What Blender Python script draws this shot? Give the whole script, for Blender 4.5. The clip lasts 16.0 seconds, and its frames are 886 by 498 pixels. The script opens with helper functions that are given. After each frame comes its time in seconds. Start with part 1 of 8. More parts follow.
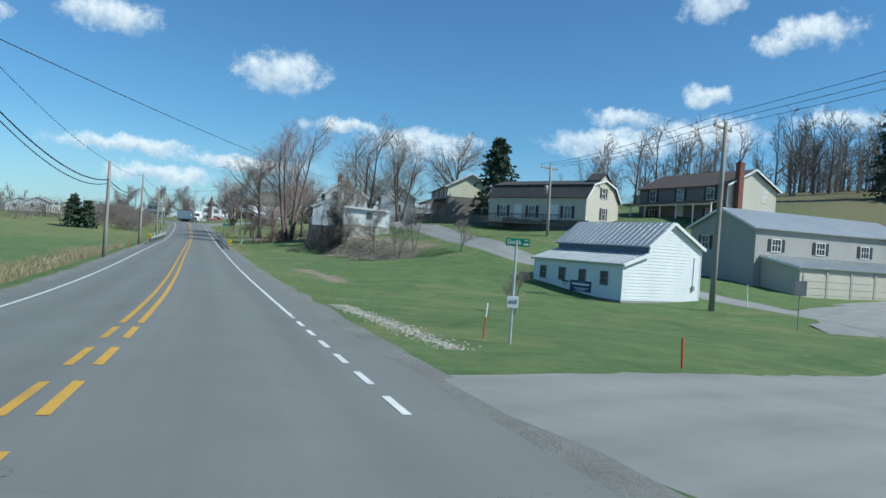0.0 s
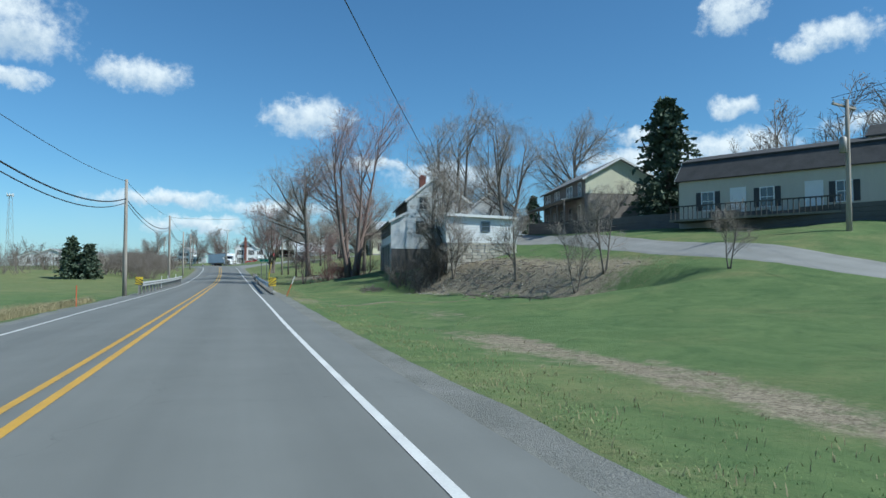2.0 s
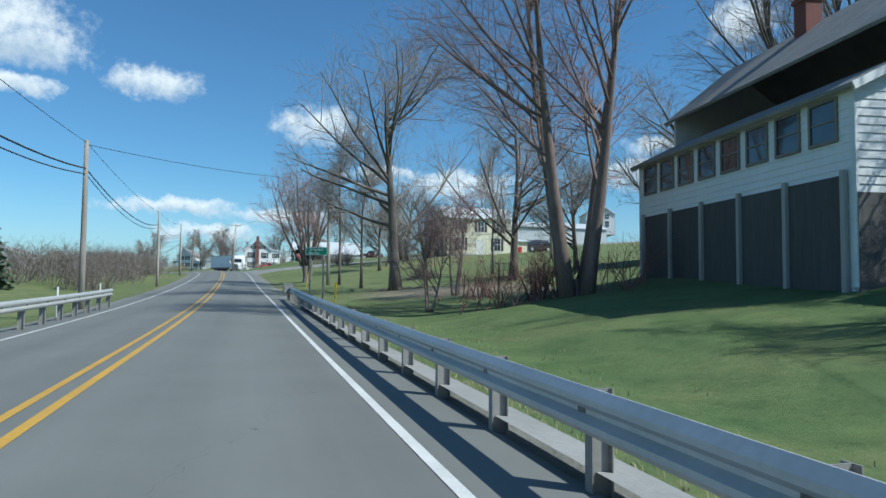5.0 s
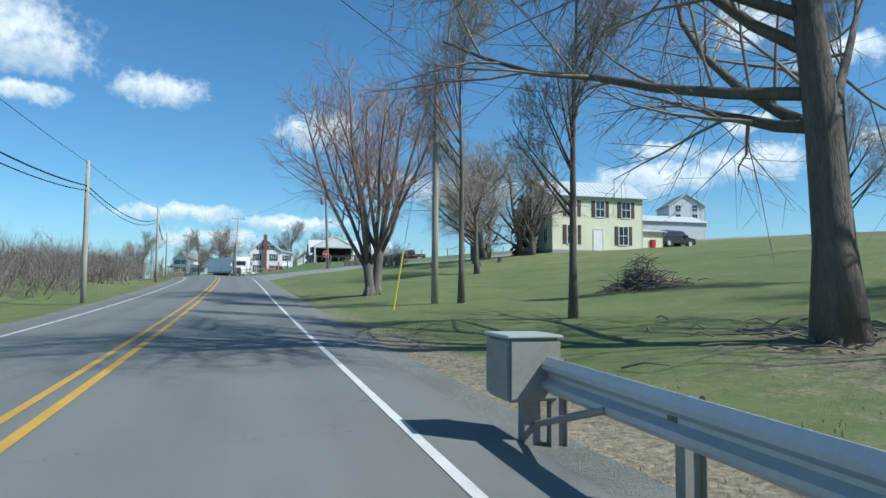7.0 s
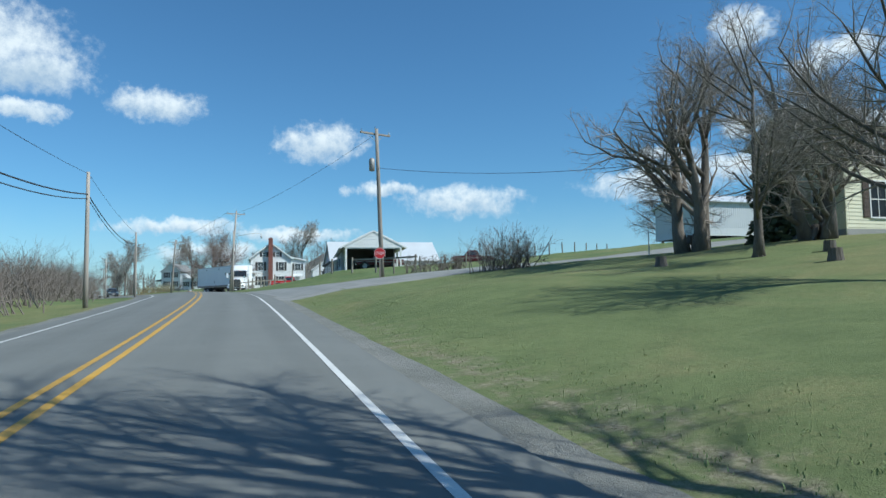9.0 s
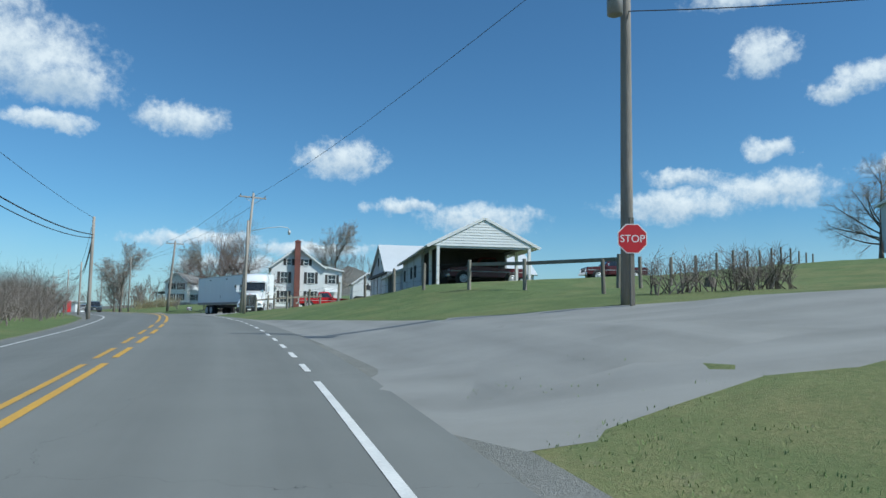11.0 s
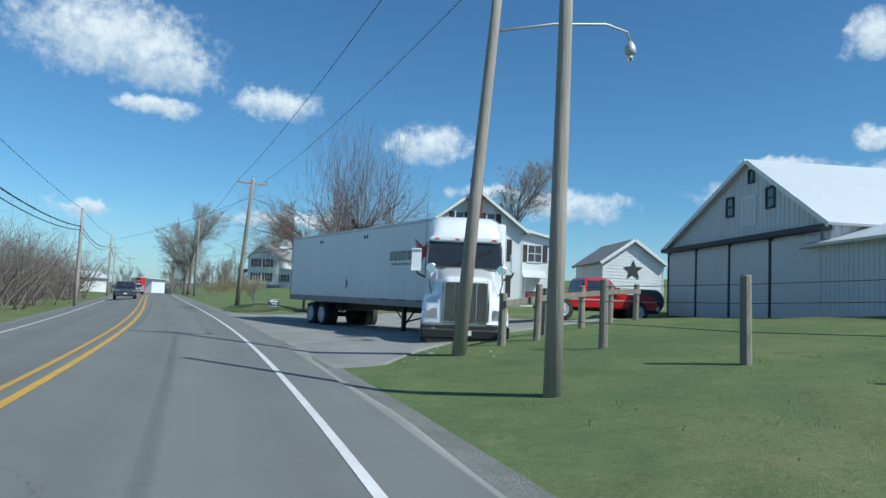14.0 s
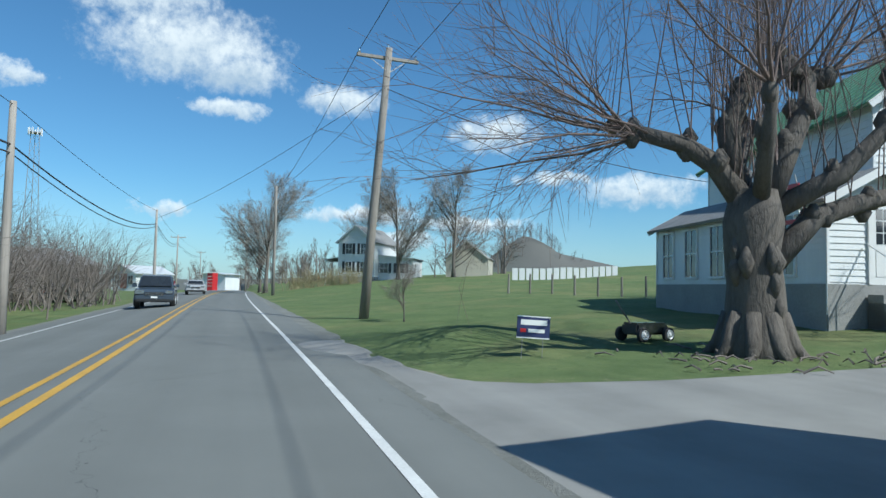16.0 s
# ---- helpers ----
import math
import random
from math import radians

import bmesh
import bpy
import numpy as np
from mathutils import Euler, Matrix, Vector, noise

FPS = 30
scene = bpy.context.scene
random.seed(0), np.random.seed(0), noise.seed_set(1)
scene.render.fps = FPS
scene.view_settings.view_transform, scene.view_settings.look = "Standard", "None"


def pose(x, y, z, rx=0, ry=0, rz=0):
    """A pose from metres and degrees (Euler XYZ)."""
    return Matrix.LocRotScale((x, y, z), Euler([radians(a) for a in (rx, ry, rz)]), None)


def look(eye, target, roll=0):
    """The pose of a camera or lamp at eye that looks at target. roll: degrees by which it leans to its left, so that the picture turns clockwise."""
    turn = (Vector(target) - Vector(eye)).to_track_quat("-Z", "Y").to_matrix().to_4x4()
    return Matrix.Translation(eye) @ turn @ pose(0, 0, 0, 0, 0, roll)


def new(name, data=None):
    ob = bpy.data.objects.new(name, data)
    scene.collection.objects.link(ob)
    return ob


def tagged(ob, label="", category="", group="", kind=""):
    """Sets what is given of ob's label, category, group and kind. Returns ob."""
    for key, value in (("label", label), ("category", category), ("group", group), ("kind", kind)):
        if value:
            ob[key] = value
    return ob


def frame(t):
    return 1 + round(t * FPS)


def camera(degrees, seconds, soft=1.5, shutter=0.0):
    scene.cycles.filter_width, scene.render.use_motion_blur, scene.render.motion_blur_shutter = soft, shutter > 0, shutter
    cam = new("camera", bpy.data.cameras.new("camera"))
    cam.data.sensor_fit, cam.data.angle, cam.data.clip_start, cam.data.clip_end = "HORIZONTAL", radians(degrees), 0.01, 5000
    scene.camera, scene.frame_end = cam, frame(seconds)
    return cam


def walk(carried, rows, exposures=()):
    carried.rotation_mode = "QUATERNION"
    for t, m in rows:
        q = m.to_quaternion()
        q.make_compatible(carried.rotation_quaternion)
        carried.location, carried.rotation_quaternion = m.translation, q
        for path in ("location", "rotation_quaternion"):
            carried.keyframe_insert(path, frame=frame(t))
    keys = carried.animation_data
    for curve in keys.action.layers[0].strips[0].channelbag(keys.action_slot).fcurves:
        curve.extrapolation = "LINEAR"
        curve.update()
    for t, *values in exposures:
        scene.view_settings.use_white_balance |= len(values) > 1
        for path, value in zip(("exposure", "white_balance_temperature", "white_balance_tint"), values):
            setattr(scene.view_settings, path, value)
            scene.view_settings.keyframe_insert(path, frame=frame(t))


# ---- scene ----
cam = camera(66.55, 16.0)
PATH = [
    (0, (1.228, -0.596, 2.239), (1.904, 1.286, 2.226), 3.96),
    (0.5, (1.610, 7.507, 1.863), (2.258, 9.399, 1.882), 2.62),
    (1, (1.885, 15.641, 1.601), (2.510, 17.541, 1.646), 1.58),
    (1.5, (2.072, 23.814, 1.452), (2.671, 25.721, 1.518), 0.63),
    (2, (2.156, 32.019, 1.356), (2.734, 33.932, 1.433), 0.04),
    (2.5, (2.148, 40.098, 1.341), (2.709, 42.016, 1.425), -0.88),
    (3, (2.086, 48.113, 1.348), (2.642, 50.033, 1.433), -1.16),
    (3.5, (2.071, 55.943, 1.396), (2.616, 57.865, 1.488), -0.93),
    (4, (2.025, 63.639, 1.426), (2.574, 65.560, 1.519), -1.52),
    (4.2, (1.981, 66.742, 1.451), (2.541, 68.660, 1.547), -0.89),
    (6.3, (1.771, 101.017, 1.740), (2.311, 102.940, 1.848), 1.16),
    (6.5, (1.727, 104.311, 1.770), (2.268, 106.233, 1.880), 0.58),
    (7, (1.668, 112.548, 1.904), (2.208, 114.469, 2.024), 0.39),
    (7.5, (1.606, 120.734, 2.057), (2.144, 122.656, 2.189), -0.24),
    (8, (1.496, 128.877, 2.253), (2.034, 130.798, 2.389), -0.37),
    (8.5, (1.403, 136.939, 2.481), (1.940, 138.861, 2.617), -0.93),
    (9, (1.303, 144.991, 2.695), (1.842, 146.911, 2.841), -0.84),
    (11.3, (0.660, 180.731, 4.051), (1.122, 182.666, 4.257), 1.40),
    (11.5, (0.484, 183.881, 4.158), (0.930, 185.819, 4.369), 2.19),
    (12, (-0.110, 191.760, 4.476), (0.304, 193.706, 4.688), 2.90),
    (12.5, (-0.849, 199.644, 4.760), (-0.466, 201.597, 4.962), 3.39),
    (13, (-1.686, 207.518, 4.952), (-1.339, 209.479, 5.135), 3.28),
    (13.5, (-2.708, 215.396, 5.084), (-2.407, 217.366, 5.251), 2.87),
    (14, (-3.912, 223.234, 5.164), (-3.667, 225.213, 5.314), 2.55),
    (14.5, (-5.408, 230.965, 5.194), (-5.232, 232.953, 5.328), 2.05),
    (15, (-7.167, 238.594, 5.224), (-7.058, 240.587, 5.351), 2.13),
    (15.5, (-9.064, 246.101, 5.232), (-9.002, 248.096, 5.354), 1.52),
    (16, (-11.034, 253.448, 5.236), (-10.991, 255.445, 5.350), 1.17),
]
walk(cam, [(t, look(eye, aim, roll)) for t, eye, aim, roll in PATH], [(0, 0.25, 5900, 3), (5.5, 0.3, 5900, 3), (6.4, 0.48, 5900, 3), (7, 0.38, 5900, 3), (9, 0.27, 5900, 3), (11.5, 0.13, 5900, 3), (13.5, 0.15, 5900, 3), (15, 0.28, 5900, 3), (16, 0.27, 5900, 3)])

# ---- world, sun ----
SUN_AZ, SUN_EL = 127.0, 45.5      # degrees clockwise from +y, above the horizon
world = bpy.data.worlds.new("sky")
scene.world = world
world.use_nodes = True
nt = world.node_tree
nt.nodes.clear()


class G:
    """Small helper for wiring node graphs."""

    def __init__(self, tree):
        self.t = tree

    def n(self, kind, **kw):
        node = self.t.nodes.new(kind)
        if "operation" in kw:
            node.operation = kw["operation"]
        if "use_clamp" in kw:
            node.use_clamp = kw["use_clamp"]
        if "data_type" in kw:
            node.data_type = kw["data_type"]
        if "blend_type" in kw:
            node.blend_type = kw["blend_type"]
        if "attribute_name" in kw:
            node.attribute_name = kw["attribute_name"]
        if "interpolation_type" in kw:
            node.interpolation_type = kw["interpolation_type"]
        if "sky_type" in kw:
            node.sky_type = kw["sky_type"]
        if "sun_disc" in kw:
            node.sun_disc = kw["sun_disc"]
        if "feature" in kw:
            node.feature = kw["feature"]
        return node

    def put(self, sock, v):
        if isinstance(v, bpy.types.NodeSocket):
            self.t.links.new(v, sock)
        else:
            sock.default_value = v

    def m(self, op, a, b=0.0, c=0.0, clamp=False):
        node = self.n("ShaderNodeMath", operation=op, use_clamp=clamp)
        for i, v in enumerate((a, b, c)):
            self.put(node.inputs[i], v)
        return node.outputs[0]

    def mix(self, f, a, b, blend="MIX"):
        node = self.n("ShaderNodeMix", data_type="RGBA", blend_type=blend)
        self.put(node.inputs[0], f)
        self.put(node.inputs[6], a)
        self.put(node.inputs[7], b)
        return node.outputs[2]

    def noise(self, vec, scale, detail=4.0, rough=0.55, dist=0.0):
        node = self.n("ShaderNodeTexNoise")
        self.put(node.inputs["Vector"], vec)
        node.inputs["Scale"].default_value = scale
        node.inputs["Detail"].default_value = detail
        node.inputs["Roughness"].default_value = rough
        node.inputs["Distortion"].default_value = dist
        return node.outputs["Fac"], node.outputs["Color"]

    def ramp(self, fac, stops):
        node = self.n("ShaderNodeValToRGB")
        el = node.color_ramp.elements
        while len(el) < len(stops):
            el.new(0.5)
        for e, (p, c) in zip(el, stops):
            e.position = p
            e.color = c if len(c) == 4 else (*c, 1)
        self.put(node.inputs[0], fac)
        return node.outputs[0]


g = G(nt)
out = g.n("ShaderNodeOutputWorld")
sky = g.n("ShaderNodeTexSky", sky_type="NISHITA", sun_disc=False)
sky.sun_elevation, sky.sun_rotation = radians(SUN_EL), radians(SUN_AZ)
sky.altitude, sky.air_density, sky.dust_density, sky.ozone_density = 300, 1.0, 0.6, 2.0
co = g.n("ShaderNodeTexCoord").outputs["Generated"]
sep = g.n("ShaderNodeSeparateXYZ")
g.put(sep.inputs[0], co)
az = g.m("MULTIPLY", g.m("ARCTAN2", sep.outputs[0], sep.outputs[1]), 57.2958)
el_ = g.m("MULTIPLY", g.m("ARCSINE", sep.outputs[2]), 57.2958)
# cumulus: azimuth, elevation, half width, half height in degrees
CLOUDS = [
    (5.2, 13.6, 3.4, 1.5), (10.4, 9.8, 2.8, 0.7), (17.0, 8.8, 4.6, 1.3), (33.3, 11.7, 2.7, 0.7), (40.0, 13.5, 2.0, 0.8),
    (46.8, 17.8, 3.4, 1.2), (32.3, 9.6, 5.4, 1.3), (39.6, 10.5, 4.6, 1.4), (49.0, 11.6, 3.0, 0.8),
    (-6.5, 6.5, 5.0, 0.7), (-3.6, 4.5, 4.0, 0.7), (2.5, 5.9, 5.0, 0.6), (-20.8, 19.0, 6.8, 2.9), (-17.0, 17.4, 4.2, 1.6),
    (-8.3, 15.9, 3.3, 1.3), (-17.6, 14.6, 3.0, 0.7), (39.4, 20.6, 2.3, 1.6),
    (44.5, 17.2, 2.0, 0.9), (38.6, 24.9, 4.4, 0.9), (-25.0, 22.5, 6.0, 2.2), (-22.0, 6.2, 1.9, 0.7), (-32.2, 15.2, 2.0, 0.8),
]
warp = g.n("ShaderNodeVectorMath", operation="SCALE")
_, wc = g.noise(co, 26.0, 5.0, 0.6)
wsep = g.n("ShaderNodeSeparateXYZ")
g.put(wsep.inputs[0], wc)
waz = g.m("ADD", g.m("SUBTRACT", az, 0.65), g.m("MULTIPLY", g.m("SUBTRACT", wsep.outputs[0], 0.5), 6.5))
wel = g.m("ADD", g.m("ADD", el_, 0.55), g.m("MULTIPLY", g.m("SUBTRACT", wsep.outputs[1], 0.5), 2.4))
field, under = None, None
for caz, cel, cw, ch in CLOUDS:
    a = g.m("MULTIPLY", g.m("SUBTRACT", waz, caz), 1.0 / (cw * 1.25))
    b = g.m("MULTIPLY", g.m("SUBTRACT", wel, cel), 1.0 / (ch * 1.2))
    f = g.m("SUBTRACT", 1.0, g.m("ADD", g.m("MULTIPLY", a, a), g.m("MULTIPLY", b, b)))
    fb = g.m("MULTIPLY", g.m("MAXIMUM", f, 0.0), b)
    field = f if field is None else g.m("MAXIMUM", field, f)
    under = fb if under is None else g.m("ADD", under, fb)
wn, _ = g.noise(co, 60.0, 6.0, 0.65)
dens = g.m("ADD", field, g.m("MULTIPLY", g.m("SUBTRACT", wn, 0.5), 1.5))
# thin haze bands low down and stray wisps elsewhere
low, _ = g.noise(co, 9.0, 5.0, 0.6)
mask = g.n("ShaderNodeMapRange", interpolation_type="SMOOTHSTEP")
g.put(mask.inputs[0], dens)
mask.inputs[1].default_value, mask.inputs[2].default_value = -0.05, 1.15
haze = g.n("ShaderNodeMapRange", interpolation_type="SMOOTHSTEP")
g.put(haze.inputs[0], g.m("ADD", el_, g.m("MULTIPLY", low, -4.0)))
haze.inputs[1].default_value, haze.inputs[2].default_value = 7.0, -2.5
shade = g.n("ShaderNodeMapRange")
g.put(shade.inputs[0], g.m("ADD", under, g.m("MULTIPLY", wn, 0.8)))
shade.inputs[1].default_value, shade.inputs[2].default_value = -0.1, 0.7
SKY_STRENGTH = 0.09
skyc = g.mix(1.0, sky.outputs[0], (0.62, 0.94, 1.10, 1), "MULTIPLY")
cloudc = g.mix(shade.outputs[0], (5.0, 5.9, 6.8, 1), (8.6, 8.9, 9.0, 1))
hazed = g.mix(g.m("MULTIPLY", haze.outputs[0], 0.35), skyc, (5.4, 6.6, 7.4, 1))
full = g.mix(g.m("MULTIPLY", mask.outputs[0], 0.93), hazed, cloudc)
bg = g.n("ShaderNodeBackground")
g.put(bg.inputs[0], full)
bg.inputs[1].default_value = SKY_STRENGTH
nt.links.new(bg.outputs[0], out.inputs[0])

sun = new("sun", bpy.data.lights.new("sun", "SUN"))
sun.data.energy, sun.data.angle, sun.data.color = 4.3, radians(0.6), (1.0, 0.955, 0.88)
sd = Vector((math.sin(radians(SUN_AZ)) * math.cos(radians(SUN_EL)), math.cos(radians(SUN_AZ)) * math.cos(radians(SUN_EL)), math.sin(radians(SUN_EL))))
sun.matrix_world = look(sd * 400, (0, 0, 0))
scene.view_settings.exposure = 0.0


# ---- materials ----
def mat(name, col, col2=None, rough=0.8, metal=0.0, scale=3.0, fine=40.0, amount=0.5, bump=0.0, bscale=None, streak=0.0, vary=0.0, spec=0.5, coat=0.0):
    """Base colour between two tones by broad and fine noise at world size, with fine relief."""
    m = bpy.data.materials.new(name)
    m.use_nodes = True
    q = G(m.node_tree)
    p = m.node_tree.nodes["Principled BSDF"]
    col2 = col2 or tuple(c * 0.72 for c in col)
    pos = q.n("ShaderNodeNewGeometry").outputs["Position"]
    if streak:
        mp = q.n("ShaderNodeMapping")
        q.put(mp.inputs[0], pos)
        mp.inputs["Scale"].default_value = (1.0, 1.0, 1.0 / (1.0 + streak))
        pos = mp.outputs[0]
    a, _ = q.noise(pos, scale, 4.0, 0.6)
    b, _ = q.noise(pos, fine, 3.0, 0.6)
    f = q.m("ADD", q.m("MULTIPLY", q.m("SUBTRACT", a, 0.5), 2.0 * amount), q.m("MULTIPLY", q.m("SUBTRACT", b, 0.5), 1.3 * amount))
    f = q.m("ADD", f, 0.4, clamp=True)
    c = q.mix(f, (*col, 1), (*col2, 1))
    if vary:
        r = q.n("ShaderNodeObjectInfo").outputs["Random"]
        k = q.m("ADD", 1.0 - vary, q.m("MULTIPLY", r, 2.0 * vary))
        cb = q.n("ShaderNodeCombineXYZ")
        for i in range(3):
            q.put(cb.inputs[i], k)
        c = q.mix(1.0, c, cb.outputs[0], "MULTIPLY")
    q.put(p.inputs["Base Color"], c)
    q.put(p.inputs["Roughness"], q.m("ADD", rough - 0.06, q.m("MULTIPLY", b, 0.12), clamp=True))
    p.inputs["Metallic"].default_value = metal
    p.inputs["Specular IOR Level"].default_value = spec
    p.inputs["Coat Weight"].default_value = coat
    if bump:
        bn = q.n("ShaderNodeBump")
        bn.inputs["Strength"].default_value = bump
        bn.inputs["Distance"].default_value = 0.05
        h, _ = q.noise(pos, bscale or fine, 4.0, 0.7)
        q.put(bn.inputs["Height"], h)
        q.put(p.inputs["Normal"], bn.outputs[0])
    return m


def grass_mat():
    m = bpy.data.materials.new("lawn")
    m.use_nodes = True
    q = G(m.node_tree)
    p = m.node_tree.nodes["Principled BSDF"]
    pos = q.n("ShaderNodeNewGeometry").outputs["Position"]
    big, _ = q.noise(pos, 0.035, 3.0, 0.5)
    a, _ = q.noise(pos, 0.22, 5.0, 0.65, 0.6)
    b, _ = q.noise(pos, 2.2, 5.0, 0.7)
    d, _ = q.noise(pos, 14.0, 4.0, 0.7)
    mow, _ = q.noise(pos, 0.5, 4.0, 0.65, 1.2)
    gf = q.m("ADD", q.m("MULTIPLY", b, 0.6), q.m("MULTIPLY", q.m("SUBTRACT", mow, 0.5), 1.8))
    green = q.mix(q.m("ADD", gf, 0.2, clamp=True), (0.036, 0.100, 0.034, 1), (0.135, 0.205, 0.078, 1))
    clump, _ = q.noise(pos, 5.5, 4.0, 0.7, 0.8)
    cm = q.n("ShaderNodeMapRange", interpolation_type="SMOOTHSTEP")
    q.put(cm.inputs[0], clump)
    cm.inputs[1].default_value, cm.inputs[2].default_value = 0.52, 0.72
    green = q.mix(q.m("MULTIPLY", cm.outputs[0], 0.6), green, (0.022, 0.060, 0.022, 1))
    straw = q.mix(d, (0.20, 0.17, 0.075, 1), (0.33, 0.29, 0.15, 1))
    f = q.m("ADD", q.m("MULTIPLY", a, 1.3), q.m("MULTIPLY", big, 0.9))
    f = q.m("ADD", f, q.m("MULTIPLY", d, 0.5))
    mr = q.n("ShaderNodeMapRange", interpolation_type="SMOOTHSTEP")
    q.put(mr.inputs[0], f)
    mr.inputs[1].default_value, mr.inputs[2].default_value = 1.28, 1.85
    # the further end of the walk is drier, and one verge keeps last year's growth
    sp = q.n("ShaderNodeSeparateXYZ")
    q.put(sp.inputs[0], pos)
    dry = q.n("ShaderNodeMapRange", interpolation_type="SMOOTHSTEP")
    q.put(dry.inputs[0], sp.outputs[1])
    dry.inputs[1].default_value, dry.inputs[2].default_value = 80.0, 130.0
    dry.inputs[3].default_value, dry.inputs[4].default_value = 0.14, 0.42
    far = q.n("ShaderNodeMapRange", interpolation_type="SMOOTHSTEP")
    q.put(far.inputs[0], sp.outputs[0])
    far.inputs[1].default_value, far.inputs[2].default_value = 58.0, 76.0
    far.inputs[3].default_value, far.inputs[4].default_value = 0.0, 0.75
    lush = q.n("ShaderNodeMapRange", interpolation_type="SMOOTHSTEP")
    q.put(lush.inputs[0], sp.outputs[1])
    lush.inputs[1].default_value, lush.inputs[2].default_value = 188.0, 202.0
    lush.inputs[3].default_value, lush.inputs[4].default_value = 0.0, -0.15
    amt = q.m("ADD", q.m("ADD", q.m("MULTIPLY", mr.outputs[0], 0.75), dry.outputs[0]), lush.outputs[0], clamp=True)
    c = q.mix(q.m("MULTIPLY", amt, 0.78), green, straw)
    c = q.mix(far.outputs[0], c, (0.16, 0.13, 0.08, 1))
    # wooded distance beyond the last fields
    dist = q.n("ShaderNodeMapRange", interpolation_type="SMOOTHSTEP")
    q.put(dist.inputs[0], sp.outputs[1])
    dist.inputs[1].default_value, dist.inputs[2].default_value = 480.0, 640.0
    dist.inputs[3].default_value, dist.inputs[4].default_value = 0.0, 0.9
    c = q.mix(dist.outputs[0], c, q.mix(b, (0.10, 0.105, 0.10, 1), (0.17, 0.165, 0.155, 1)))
    att = q.n("ShaderNodeAttribute", attribute_name="bare")
    litter, _ = q.noise(pos, 7.0, 5.0, 0.75, 1.5)
    dirt = q.mix(q.m("ADD", q.m("MULTIPLY", q.m("SUBTRACT", litter, 0.5), 3.0), d, clamp=True), (0.105, 0.088, 0.062, 1), (0.40, 0.345, 0.25, 1))
    bf = q.n("ShaderNodeMapRange", interpolation_type="SMOOTHSTEP")
    q.put(bf.inputs[0], q.m("ADD", att.outputs["Fac"], q.m("MULTIPLY", q.m("SUBTRACT", b, 0.5), 1.1)))
    bf.inputs[1].default_value, bf.inputs[2].default_value = 0.35, 0.75
    c = q.mix(bf.outputs[0], c, dirt)
    q.put(p.inputs["Base Color"], c)
    p.inputs["Roughness"].default_value = 0.9
    p.inputs["Specular IOR Level"].default_value = 0.15
    bn = q.n("ShaderNodeBump")
    bn.inputs["Strength"].default_value, bn.inputs["Distance"].default_value = 0.7, 0.06
    fine, _ = q.noise(pos, 55.0, 3.0, 0.7)
    h = q.m("ADD", q.m("MULTIPLY", b, 0.35), q.m("ADD", q.m("MULTIPLY", d, 0.35), q.m("MULTIPLY", fine, 0.5)))
    q.put(bn.inputs["Height"], h)
    q.put(p.inputs["Normal"], bn.outputs[0])
    return m


def asphalt_mat(name, dark, light, patch, seam):
    m = bpy.data.materials.new(name)
    m.use_nodes = True
    q = G(m.node_tree)
    p = m.node_tree.nodes["Principled BSDF"]
    pos = q.n("ShaderNodeNewGeometry").outputs["Position"]
    uv = q.n("ShaderNodeUVMap").outputs[0]
    a, _ = q.noise(pos, 0.5, 4.0, 0.6)
    b, _ = q.noise(pos, 120.0, 2.0, 0.6)
    lane = q.n("ShaderNodeSeparateXYZ")
    q.put(lane.inputs[0], uv)
    # tyre tracks: two paler bands along each lane
    w = q.m("SINE", q.m("MULTIPLY", lane.outputs[0], 3.7))
    mp = q.n("ShaderNodeMapping")
    q.put(mp.inputs[0], uv)
    mp.inputs["Scale"].default_value = (2.2, 0.05, 1.0)
    s, _ = q.noise(mp.outputs[0], 1.0, 4.0, 0.6)
    f = q.m("ADD", q.m("MULTIPLY", a, patch), q.m("ADD", q.m("MULTIPLY", b, 0.35), q.m("ADD", q.m("MULTIPLY", w, 0.10), q.m("MULTIPLY", s, 0.5))))
    f = q.m("MULTIPLY", f, 0.75, clamp=True)
    c = q.mix(f, (*dark, 1), (*light, 1))
    cr = q.n("ShaderNodeTexVoronoi", feature="DISTANCE_TO_EDGE")
    wob = q.n("ShaderNodeVectorMath", operation="ADD")
    _, wcol = q.noise(pos, 0.9, 4.0, 0.7)
    q.put(wob.inputs[0], pos)
    q.put(wob.inputs[1], wcol)
    q.put(cr.inputs["Vector"], wob.outputs[0])
    cr.inputs["Scale"].default_value = 0.16
    crack = q.m("MULTIPLY", q.m("LESS_THAN", cr.outputs["Distance"], seam), 0.5)
    c = q.mix(crack, c, (0.012, 0.012, 0.013, 1))
    q.put(p.inputs["Base Color"], c)
    q.put(p.inputs["Roughness"], q.m("ADD", 0.72, q.m("MULTIPLY", b, 0.2)))
    p.inputs["Specular IOR Level"].default_value = 0.35
    bn = q.n("ShaderNodeBump")
    bn.inputs["Strength"].default_value, bn.inputs["Distance"].default_value = 0.35, 0.01
    q.put(bn.inputs["Height"], b)
    q.put(p.inputs["Normal"], bn.outputs[0])
    return m


